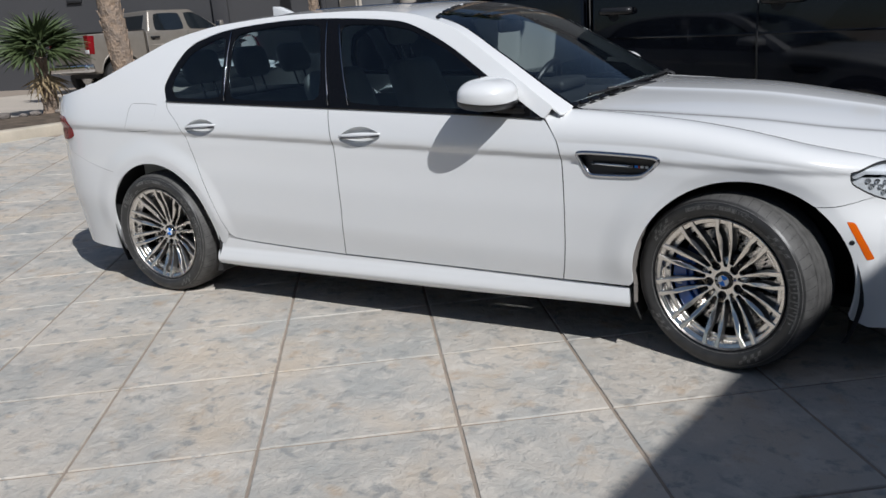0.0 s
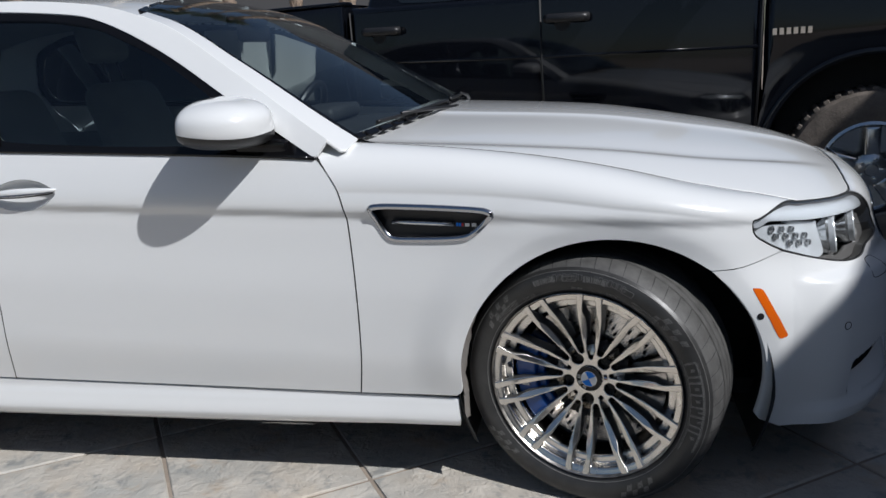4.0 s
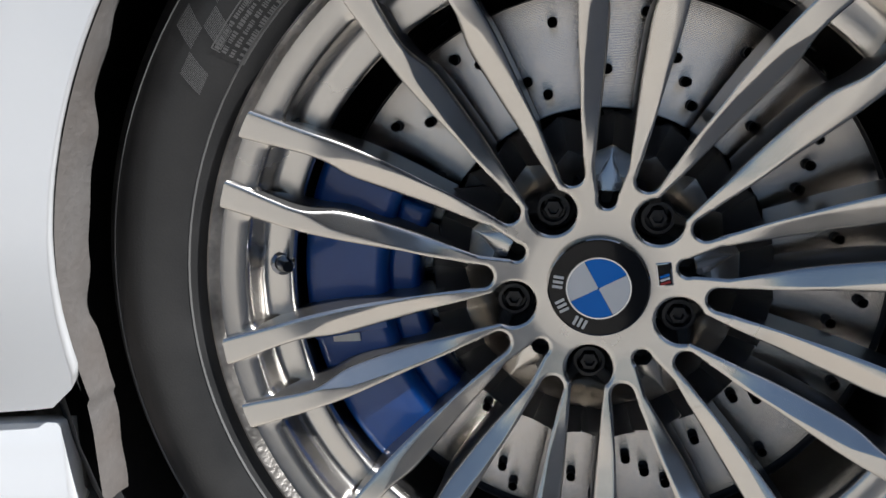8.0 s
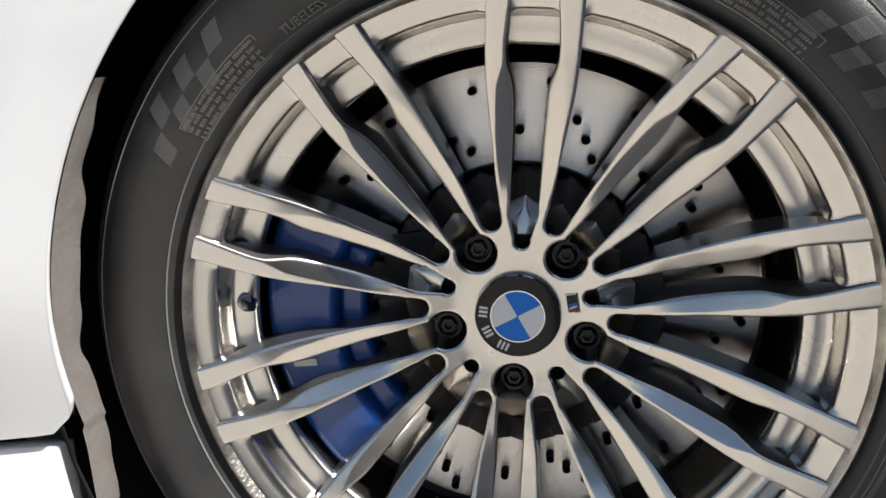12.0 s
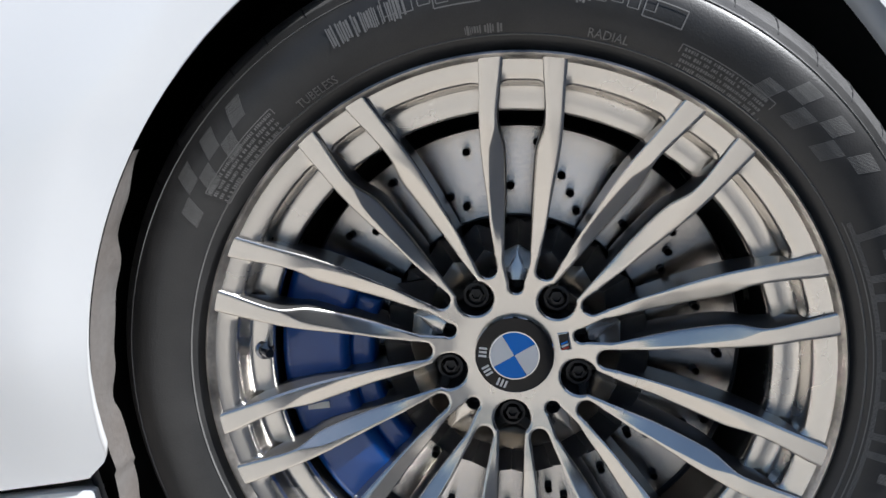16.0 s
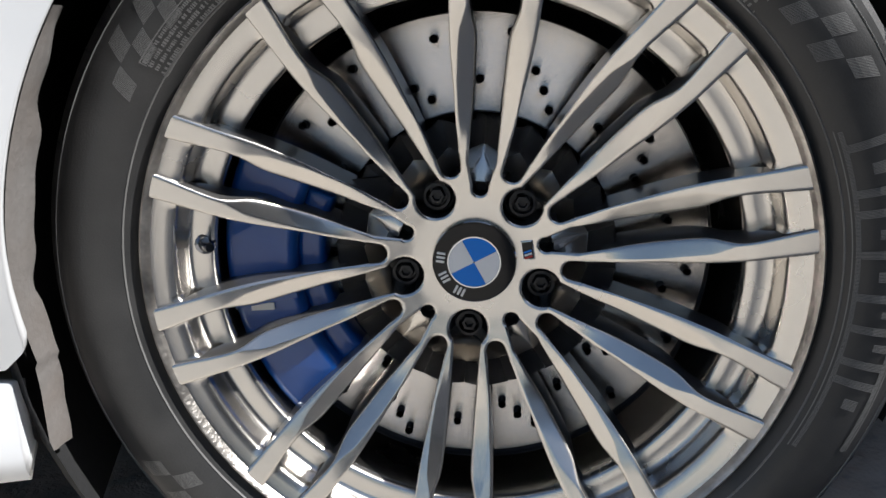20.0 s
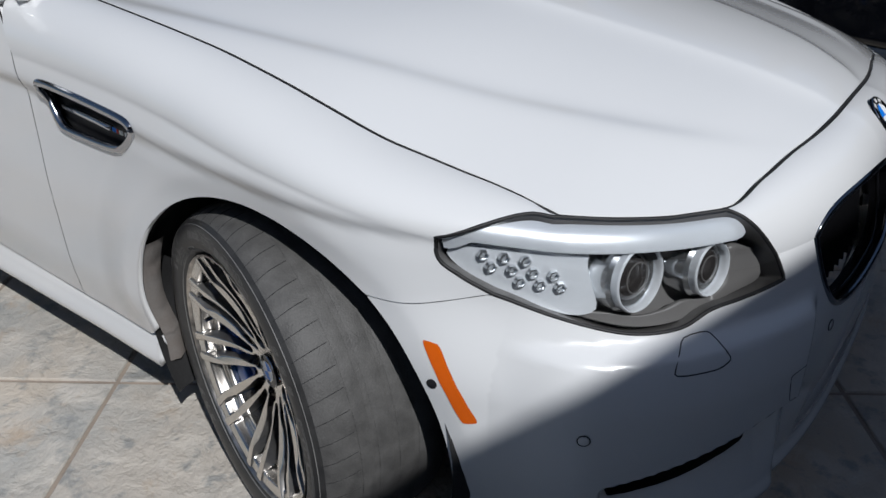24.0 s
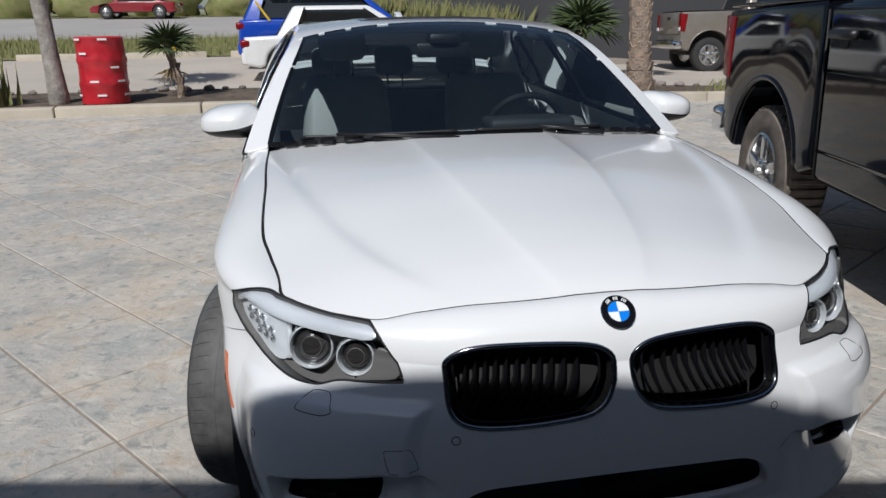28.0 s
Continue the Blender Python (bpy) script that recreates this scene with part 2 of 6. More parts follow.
def fv(s, z):
    """The pair s, v of the front at a run and a height."""
    zs = float(ZS(s))
    if z <= zs:
        return s, (z - LOW) / (zs - LOW)
    end = float(front(s, 2.0)[2])
    return s, 1 + math.asin(min(1, (z - zs) / max(.001, end - zs))) / (math.pi / 2)


def side(x, z):
    return np.stack([np.asarray(x, float), -half_width(x, z), np.asarray(z, float)], -1)


RAIL = spl(-4.1, 1.03, -3.75, 1.085, -3.45, 1.14, -3.1, 1.262, -2.8, 1.368, -2.5, 1.414, -2.1, 1.431, -1.75, 1.424, -1.45, 1.396, -1.2, 1.326,
           -.95, 1.180, -.68, 1.0, -.4, .82)
CROWN = spl(-4.1, .075, -3.75, .07, -3.4, .08, -3.0, .07, -2.5, .04, -2.0, .032, -1.5, .042, -1.2, .065, -.9, .098, -.68, .125, -.45, .15)


def top(x, w):
    """Windscreen, roof, rear window and boot lid; w runs from -1 on the right rail to 1 on the left."""
    x, w = np.asarray(x, float), np.asarray(w, float)
    z = RAIL(x)
    return np.stack([x, w * half_width(x, z), z + CROWN(x) * (1 - np.abs(w) ** 2.3)], -1)


# outlines
def curve(pts, n=8):
    """A smooth open line through points."""
    p = np.array([pts[0], *pts, pts[-1]], float)
    out = []
    for i in range(1, len(p) - 2):
        for k in range(n):
            t = k / n
            a, b, c, d = p[i - 1], p[i], p[i + 1], p[i + 2]
            out.append(tuple(.5 * (2 * b + (c - a) * t + (2 * a - 5 * b + 4 * c - d) * t * t + (3 * b - a - 3 * c + d) * t ** 3)))
    return out + [tuple(pts[-1])]


def soft(pts, cut=.3, rounds=3):
    """A closed outline with its corners cut round."""
    p = np.array(pts, float)
    for _ in range(rounds):
        q = np.roll(p, -1, 0)
        p = np.stack([p + (q - p) * cut, p + (q - p) * (1 - cut)], 1).reshape(-1, 2)
        cut = .25
    return [tuple(a) for a in p]


def inset(pts, d):
    """The outline drawn in by d."""
    p = np.array(pts, float)
    keep = np.hypot(*(p - np.roll(p, 1, 0)).T) > 1e-6
    p = p[keep]
    e = np.roll(p, -1, 0) - p
    e /= np.hypot(*e.T)[:, None] + 1e-12
    nrm = np.stack([-e[:, 1], e[:, 0]], 1)
    area = np.sum(p[:, 0] * np.roll(p[:, 1], -1) - p[:, 1] * np.roll(p[:, 0], -1))
    m = nrm + np.roll(nrm, 1, 0)
    m /= np.maximum(.35, (m * nrm).sum(1) )[:, None]
    return [tuple(a) for a in p + m * d * (1 if area > 0 else -1)]


def inside(p, poly):
    """Which of the points lie in the outline."""
    q = np.array(poly, float)
    res = np.zeros(len(p), bool)
    near = ((p >= q.min(0)) & (p <= q.max(0))).all(1)
    x, y = p[near, 0], p[near, 1]
    odd = np.zeros(len(x), bool)
    for (x0, y0), (x1, y1) in zip(q, np.roll(q, -1, 0)):
        if y0 != y1:
            odd ^= ((y0 > y) != (y1 > y)) & (x < (x1 - x0) * (y - y0) / (y1 - y0) + x0)
    res[near] = odd
    return res

def patch(fn, outline, holes=(), cell=(.015, .015), flange=.012, both=False, flip=False, sign=1, deep=None):
    """A mesh of the part of a surface fn(u, v) that lies inside an outline and outside the holes, with its edges turned in by flange."""
    o = np.array(outline, float)
    lo, hi = o.min(0), o.max(0)
    n = np.maximum(2, np.ceil((hi - lo) / np.array(cell)).astype(int))
    u, v = np.linspace(lo[0], hi[0], n[0] + 1), np.linspace(lo[1], hi[1], n[1] + 1)
    U, V = np.meshgrid(u, v, indexing="ij")
    uv = np.stack([U.ravel(), V.ravel()], 1)
    I, J = np.meshgrid(np.arange(n[0]), np.arange(n[1]), indexing="ij")
    a = (I * (n[1] + 1) + J).ravel()
    quads = np.stack([a, a + n[1] + 1, a + n[1] + 2, a + 1], 1)
    mid = uv[quads].mean(1)
    keep = inside(mid, outline)
    for h in holes:
        keep &= ~inside(mid, h)
    quads = quads[keep]
    edges = np.concatenate([quads[:, [0, 1]], quads[:, [1, 2]], quads[:, [2, 3]], quads[:, [3, 0]]])
    key = np.sort(edges, 1)
    code = key[:, 0].astype(np.int64) * len(uv) + key[:, 1]
    _, first, count = np.unique(code, return_index=True, return_counts=True)
    rim = edges[first[count == 1]]
    edge_v = np.unique(rim)
    ends = [(np.array(p, float), np.roll(np.array(p, float), -1, 0)) for p in (outline, *holes)]
    A, B = np.concatenate([e[0] for e in ends]), np.concatenate([e[1] for e in ends])
    w = np.array(cell)
    A_, B_ = A / w, B / w
    for part_v in np.array_split(edge_v, max(1, len(edge_v) * len(A) // 2000000 + 1)):
        p = uv[part_v] / w
        ab = B_ - A_
        t = np.clip(((p[:, None] - A_) * ab).sum(2) / ((ab * ab).sum(1) + 1e-15), 0, 1)
        q = A_ + t[..., None] * ab
        d = ((q - p[:, None]) ** 2).sum(2)
        k = d.argmin(1)
        uv[part_v] = q[np.arange(len(p)), k] * w
    used = np.unique(quads)
    order = np.full(len(uv), -1)
    order[used] = np.arange(len(used))
    uv, quads, rim = uv[used], order[quads], order[rim]
    P = fn(uv[:, 0], uv[:, 1])
    e = 1e-4
    du = fn(uv[:, 0] + e * w[0] * 50, uv[:, 1]) - fn(uv[:, 0] - e * w[0] * 50, uv[:, 1])
    dv = fn(uv[:, 0], uv[:, 1] + e * w[1] * 50) - fn(uv[:, 0], uv[:, 1] - e * w[1] * 50)
    N = np.cross(du, dv) * sign
    N /= np.linalg.norm(N, axis=1)[:, None] + 1e-15
    if both:
        mid_v = np.abs(P[:, 1]) < 2e-3
        lean = dv[mid_v]
        N[mid_v] = np.stack([lean[:, 2], np.zeros(len(lean)), -lean[:, 0]], -1)
        P[mid_v, 1] = 0
        N /= np.linalg.norm(N, axis=1)[:, None] + 1e-15
        rim = rim[~(mid_v[rim[:, 0]] & mid_v[rim[:, 1]])]
    if sign < 0:
        quads, rim = quads[:, ::-1], rim[:, ::-1]
    faces = [tuple(f) for f in quads.tolist()]
    if flange:
        rv = np.unique(rim)
        back = {int(k): len(P) + i for i, k in enumerate(rv)}
        d = flange if deep is None else deep(P[rv])[:, None]
        out = np.zeros((len(P), 3))
        for i, j in rim:
            side_way = np.cross(P[j] - P[i], N[i])
            out[i] += side_way
            out[j] += side_way
        out /= np.linalg.norm(out, axis=1)[:, None] + 1e-15
        P = np.concatenate([P, P[rv] - N[rv] * d])
        N = np.concatenate([N, out[rv]])
        faces += [(int(j), int(i), back[int(i)], back[int(j)]) for i, j in rim]
    if both or flip:
        m = np.array([1, -1, 1.0])
        if both:
            k = len(P)
            P, N = np.concatenate([P, P * m]), np.concatenate([N, N * m])
            faces += [tuple(i + k for i in reversed(f)) for f in faces]
        else:
            P, N, faces = P * m, N * m, [tuple(reversed(f)) for f in faces]
    me = bpy.data.meshes.new("patch")
    me.from_pydata(P.tolist(), [], faces)
    me.update()
    me.shade_smooth()
    me.normals_split_custom_set_from_vertices(N.tolist())
    return me


def off(fn, d, sign=1):
    """The surface fn moved by d along its normal."""
    def moved(u, v):
        e = 1e-3
        N = np.cross(fn(u + e, v) - fn(u - e, v), fn(u, v + e) - fn(u, v - e)) * sign
        return fn(u, v) + d * N / (np.linalg.norm(N, axis=-1)[..., None] + 1e-15)
    return moved


# ---------------------------------------------------------------- mesh helpers
def thing(name, label, category, at=Matrix(), group="", kind=""):
    ob = new(name)
    ob.empty_display_size = .1
    ob.matrix_basis = at
    return tagged(ob, label, category, group, kind)


def part(name, shape, material, parent=None, label=""):
    """Links a bmesh or a mesh as one object under its thing or part."""
    if isinstance(shape, bmesh.types.BMesh):
        me = bpy.data.meshes.new(name)
        shape.to_mesh(me)
        shape.free()
    else:
        me = shape
    me.name = name
    if not me.materials:
        me.materials.append(material)
    ob = new(name, me)
    ob.parent = parent
    if material in (GLASS, SCREEN, CLEAR):
        ob.visible_shadow = False
    return tagged(ob, label)


def smooth(bm, angle=40):
    for f in bm.faces:
        f.smooth = True
    lim = radians(angle)
    for e in bm.edges:
        if len(e.link_faces) == 2 and e.calc_face_angle(0) > lim:
            e.smooth = False
    return bm


def box(size, at=(0, 0, 0), bevel=.0, seg=2, turn=(0, 0, 0), taper=1.0):
    """A block with rounded edges; taper narrows its top."""
    bm = bmesh.new()
    bmesh.ops.create_cube(bm, size=1)
    for v in bm.verts:
        k = taper if v.co.z > 0 else 1
        v.co = Vector((v.co.x * size[0] * k, v.co.y * size[1] * k, v.co.z * size[2]))
    if bevel:
        bmesh.ops.bevel(bm, geom=bm.edges[:], offset=min(bevel, min(size) * .45), segments=seg, affect="EDGES", profile=.5)
    bm.transform(pose(*at, *turn))
    return smooth(bm, 35) if bevel else bm


def lathe(profile, n=48, axis="Z", close=False):
    """A turned body from radius, height pairs."""
    bm = bmesh.new()
    rings = []
    for r, z in profile:
        rings.append([bm.verts.new((r * math.cos(2 * math.pi * i / n), r * math.sin(2 * math.pi * i / n), z)) for i in range(n)] if r > 1e-6
                     else [bm.verts.new((0, 0, z))])
    for a, b in zip(rings, rings[1:]):
        for i in range(n):
            j = (i + 1) % n
            if len(a) == 1:
                bm.faces.new((a[0], b[i], b[j])) if len(b) > 1 else None
            elif len(b) == 1:
                bm.faces.new((a[i], a[j], b[0]))
            else:
                bm.faces.new((a[i], a[j], b[j], b[i]))
    if close:
        for ring in (rings[0], rings[-1]):
            if len(ring) > 1:
                bm.faces.new(ring)
    bmesh.ops.recalc_face_normals(bm, faces=bm.faces[:])
    return smooth(bm, 32)


def prism(outline, depth, bevel=0.0, seg=2):
    """An outline in x, y drawn out along z from 0 to depth."""
    bm = bmesh.new()
    f = bm.faces.new([bm.verts.new((x, y, 0)) for x, y in outline])
    top_f = bmesh.ops.extrude_face_region(bm, geom=[f])
    bmesh.ops.translate(bm, vec=(0, 0, depth), verts=[g for g in top_f["geom"] if isinstance(g, bmesh.types.BMVert)])
    bmesh.ops.recalc_face_normals(bm, faces=bm.faces[:])
    if bevel:
        es = [e for e in bm.edges if abs(e.verts[0].co.z - e.verts[1].co.z) < 1e-6]
        bmesh.ops.bevel(bm, geom=es, offset=bevel, segments=seg, affect="EDGES", profile=.5)
    return smooth(bm, 35)


def tube(pts, radius, n=8, cap=True):
    """A round bar along points; radius is a number or one for each point."""
    bm = bmesh.new()
    P = [Vector(p) for p in pts]
    rr = radius if isinstance(radius, (list, tuple)) else [radius] * len(P)
    rings = []
    for i, p in enumerate(P):
        d = (P[min(i + 1, len(P) - 1)] - P[max(i - 1, 0)]).normalized()
        q = d.to_track_quat("Z", "Y")
        rings.append([bm.verts.new(p + q @ Vector((rr[i] * math.cos(2 * math.pi * k / n), rr[i] * math.sin(2 * math.pi * k / n), 0))) for k in range(n)])
    for a, b in zip(rings, rings[1:]):
        for k in range(n):
            bm.faces.new((a[k], a[(k + 1) % n], b[(k + 1) % n], b[k]))
    if cap:
        bm.faces.new(rings[0][::-1])
        bm.faces.new(rings[-1])
    return smooth(bm, 50)


def merge(*bms):
    """Several bmeshes in one."""
    me = bpy.data.meshes.new("m")
    out = bmesh.new()
    for b in bms:
        b.to_mesh(me)
        out.from_mesh(me)
        b.free()
    bpy.data.meshes.remove(me)
    return out


def moved(bm, m):
    bm.transform(m)
    return bm


def lettering(text, size, depth):
    """Raised letters, lying in x, y with their middle at the origin."""
    cu = bpy.data.curves.new("t", "FONT")
    cu.body, cu.size, cu.extrude, cu.align_x, cu.align_y = text, size, depth, "CENTER", "CENTER"
    cu.resolution_u = 2
    ob = bpy.data.objects.new("t", cu)
    scene.collection.objects.link(ob)
    me = bpy.data.meshes.new_from_object(ob)
    bm = bmesh.new()
    bm.from_mesh(me)
    bpy.data.objects.remove(ob)
    bpy.data.meshes.remove(me)
    bpy.data.curves.remove(cu)
    return bm

# ---------------------------------------------------------------- ground
def ground_z(x, y):
    """The yard is level round the car and climbs towards the street."""
    rise = spl(-400, 9, -60, 2.9, -30, 1.45, -19, .80, -13, .46, -9.6, .29, -7.5, .12, -5.5, .025, -4, 0, 0, 0, 200, 0)
    return rise(x) * (1 - .55 * step(1, 9, y) * step(-6, -12, x))


JOINT = mat("joint_mortar", (.36, .30, .245), .85, var=.14, scale=8, bump=.002, fine=80, world_size=True)


def stained(name, each):
    """Stamped concrete: pale warm ground, cloudy grey-blue stain, small ochre and pale flecks, shallow stamped relief."""
    m = bpy.data.materials.new(name)
    m.use_nodes = True
    t, link = m.node_tree, m.node_tree.links.new
    b = t.nodes["Principled BSDF"]
    pos = t.nodes.new("ShaderNodeNewGeometry").outputs["Position"]

    def noise(scale, detail, rough, lo, hi, warp=0.0):
        n, r = t.nodes.new("ShaderNodeTexNoise"), t.nodes.new("ShaderNodeMapRange")
        n.inputs["Scale"].default_value, n.inputs["Detail"].default_value, n.inputs["Roughness"].default_value, n.inputs["Distortion"].default_value = scale, detail, rough, warp
        r.inputs["From Min"].default_value, r.inputs["From Max"].default_value = lo, hi
        link(pos, n.inputs["Vector"])
        link(n.outputs["Fac"], r.inputs["Value"])
        return r.outputs["Result"]

    def blend(a, c, fac, most):
        k, x = t.nodes.new("ShaderNodeMath"), t.nodes.new("ShaderNodeMix")
        k.operation, k.inputs[1].default_value, x.data_type = "MULTIPLY", most, "RGBA"
        link(fac, k.inputs[0])
        link(k.outputs[0], x.inputs[0])
        link(a, x.inputs[6]) if not isinstance(a, tuple) else None
        if isinstance(a, tuple):
            x.inputs[6].default_value = (*a, 1)
        x.inputs[7].default_value = (*c, 1)
        return x.outputs[2]

    c = blend((.53, .485, .425), (.375, .38, .365), noise(2.1, 6, .6, .42, .62, .1), .8)
    c = blend(c, (.55, .455, .345), noise(1.6, 5, .6, .52, .66, .2), .55)
    c = blend(c, (.60, .56, .50), noise(7, 5, .6, .52, .64, .2), .7)
    c = blend(c, (.265, .272, .268), noise(11, 6, .65, .54, .64, .25), .75)
    c = blend(c, (.45, .33, .22), noise(5, 6, .7, .56, .68, .15), .6)
    c = blend(c, (.20, .19, .18), noise(60, 3, .6, .66, .74), .5)
    hsv, vary, info = t.nodes.new("ShaderNodeHueSaturation"), t.nodes.new("ShaderNodeMapRange"), t.nodes.new("ShaderNodeObjectInfo")
    vary.inputs["To Min"].default_value, vary.inputs["To Max"].default_value = 1 - each, 1 + each
    link(info.outputs["Random"], vary.inputs["Value"])
    link(vary.outputs["Result"], hsv.inputs["Value"])
    link(c, hsv.inputs["Color"])
    link(hsv.outputs["Color"], b.inputs["Base Color"])
    b.inputs["Roughness"].default_value = .58
    one, two = t.nodes.new("ShaderNodeBump"), t.nodes.new("ShaderNodeBump")
    one.inputs["Distance"].default_value, two.inputs["Distance"].default_value = .006, .0012
    link(noise(13, 6, .62, .3, .7, .3), one.inputs["Height"])
    link(noise(120, 3, .6, .2, .8), two.inputs["Height"])
    link(one.outputs["Normal"], two.inputs["Normal"])
    link(two.outputs["Normal"], b.inputs["Normal"])
    return m


SLABMAT, OTHERSLAB = stained("stamped_concrete", .07), stained("stamped_concrete_far", .0)


def sheet(name, xs, ys, lift, material, label, category, kind="structure"):
    X, Y = np.meshgrid(xs, ys, indexing="ij")
    P = np.stack([X, Y, ground_z(X, Y) + lift], -1).reshape(-1, 3)
    n = len(ys)
    F = [(i * n + j, (i + 1) * n + j, (i + 1) * n + j + 1, i * n + j + 1) for i in range(len(xs) - 1) for j in range(n - 1)]
    me = bpy.data.meshes.new(name)
    me.from_pydata(P.tolist(), [], F)
    me.shade_smooth()
    return tagged(part(name, me, material), label, category, kind=kind)


ground = sheet("ground", np.concatenate([np.linspace(-400, -40, 12), np.linspace(-36, -4, 40), np.linspace(-3, 20, 8), np.linspace(40, 300, 6)]),
               np.concatenate([np.linspace(-300, -20, 8), np.linspace(-16, 20, 28), np.linspace(30, 300, 8)]), -.0055, JOINT, "brown mortar bed of a paved yard", "ground")
D1, D2 = Vector((.57, -.82, 0)).normalized(), Vector((.82, .57, 0)).normalized()
across = [-1.02, -1.56, -2.25, -2.88] + [-2.88 - .62 * k for k in range(1, 24)]
across = sorted([-.40 + .62 * k for k in range(0, 20)] + across)
along = [.36 + .617 * k for k in range(-24, 22)]


def slab_mesh(seed):
    """One stamped slab, a metre wide before scaling, its edges pressed down and its top a little uneven."""
    rng = random.Random(seed)
    bm = bmesh.new()
    rings = []
    for inset_by, z in ((.0, -.008), (.0020, -.0030), (.0065, .0)):
        k = .5 - inset_by
        rings.append([bm.verts.new((x * k + rng.uniform(-.002, .002), y * k + rng.uniform(-.002, .002), z + rng.uniform(-.0008, .0008)))
                      for x, y in ((-1, -1), (0, -1), (1, -1), (1, 0), (1, 1), (0, 1), (-1, 1), (-1, 0))])
    for a, b in zip(rings, rings[1:]):
        for i in range(8):
            bm.faces.new((a[i], a[(i + 1) % 8], b[(i + 1) % 8], b[i]))
    bm.faces.new(rings[-1])
    return as_slab(bm)


def as_slab(bm):
    me = bpy.data.meshes.new("slab")
    bm.to_mesh(me)
    bm.free()
    me.materials.append(SLABMAT)
    return me


SLABS = [slab_mesh(i) for i in range(5)]
KERBX = -9.55
spots = []
for i in range(len(across) - 1):
    for j in range(len(along) - 1):
        c2, c1 = (across[i] + across[i + 1]) / 2, (along[j] + along[j + 1]) / 2
        p = D2 * c2 + D1 * c1
        if KERBX - .05 < p.x < 4.6 and -9 < p.y < 9.5:
            spots.append((abs(p.x + .3) * .6 + abs(p.y + 1.6), p, across[i + 1] - across[i], along[j + 1] - along[j]))
spots.sort(key=lambda s: s[0])
far_v, far_f = [], []
for n, (_, p, w2, w1) in enumerate(spots):
    z = float(ground_z(p.x, p.y))
    slope = (float(ground_z(p.x + .3, p.y)) - float(ground_z(p.x - .3, p.y))) / .6
    m = Matrix.Translation((p.x, p.y, z)) @ Matrix.Rotation(-math.atan(slope), 4, "Y") @ Matrix((D2, D1 * -1, Vector((0, 0, 1)))).transposed().to_4x4() @ Matrix.Diagonal((w2 - .011, w1 - .011, 1, 1))
    if n < 300:
        ob = new("slab", SLABS[n % 5])
        ob.parent = ground
        ob.matrix_basis = m
    else:
        k = len(far_v)
        src = SLABS[n % 5]
        far_v += [tuple(m @ v.co) for v in src.vertices]
        far_f += [tuple(i + k for i in f.vertices) for f in src.polygons]
me = bpy.data.meshes.new("far_slabs")
me.from_pydata(far_v, [], far_f)
tagged(part("far_slabs", me, OTHERSLAB, ground), kind="stuff")

# ---------------------------------------------------------------- white saloon
car = thing("sedan", "white four-door saloon car with grey alloy wheels, parked on stamped concrete", "car")


def vz(pts):
    return [fv(s, z) for s, z in pts]


def xz(pts):
    return [fv(s_of(x, z), z) for x, z in pts]


def arc(cx, cz, r, a0, a1, n=40):
    return [(cx + r * math.cos(radians(a0 + (a1 - a0) * i / n)), cz + r * math.sin(radians(a0 + (a1 - a0) * i / n))) for i in range(n + 1)]


GAPW = .0022
FA, RA = ARCHES
LAMPTOP = [(.60, 1.98), (.70, 1.98), (.80, 1.98), (.925, 1.98)]
LAMPLEFT = curve([fv(.475, .668), fv(.425, .694), fv(.393, .727), fv(.425, .757), fv(.50, .776), (.60, 1.98)])
LAMPRIGHT = curve([(.925, 1.98), fv(.968, .735), fv(1.01, .69), fv(1.035, .637)], 6)
LAMPLOW = curve([fv(1.035, .637), fv(.93, .632), fv(.865, .628), fv(.80, .612), fv(.70, .613), fv(.58, .637), fv(.475, .668)], 6)
LAMP = LAMPLEFT[:-1] + LAMPTOP + LAMPRIGHT[1:-1] + LAMPLOW[:-1]
SEAM = curve([fv(s_of(.296, .638), .638), fv(s_of(.375, .643), .643), fv(.475, .668)], 5)
DOORFRONT = [(-.628, .285), (-.612, .40), (-.608, .56), (-.613, .70), (-.622, .80), (-.645, .875), (-.70, .95)]
arch_fr = [p for p in arc(*FA, 51, 185)]
fender = ([fv(x, z) for x, z in curve(DOORFRONT)] + [(-.735, 1.32), (-.755, 1.60), (-.70, 1.98)] + [(s, 1.98) for s in np.linspace(-.5, .55, 22)]
          + [p for p in reversed(LAMPLEFT)][:] + [p for p in reversed(SEAM)][1:] + xz(arch_fr)[1:] + [fv(-.352, .285)])
BUMPERARCH = xz(arc(*FA, 51, -16, 24))
LIPLOW = [(s, .06) for s in np.linspace(.42, 1.4525, 30)]
bumper = (SEAM[:-1] + [p for p in reversed(LAMPLOW)][:-1] + [p for p in reversed(LAMPRIGHT)][:-1] + [(.925, 1.98)]
          + [(s, 1.98) for s in np.linspace(.96, 1.4525, 16)] + [(1.4525, .06)] + LIPLOW[::-1] + [p for p in reversed(BUMPERARCH)][:-1])
KIDNEY = soft(vz([(1.124, .655), (1.135, .695), (1.185, .717), (1.29, .722), (1.405, .716), (1.438, .695), (1.4435, .64), (1.434, .565), (1.40, .549), (1.30, .542), (1.215, .549), (1.160, .585)]), .25, 2)
MIDVENT = soft(vz([(1.180, .296), (1.215, .362), (1.265, .396), (1.40, .404), (1.60, .406), (1.60, .290), (1.30, .288)]), .2, 3)
SIDEVENT = soft(vz([(.668, .306), (.670, .340), (.80, .370), (.93, .394), (1.030, .410), (1.018, .356), (.84, .328)]), .10, 2)
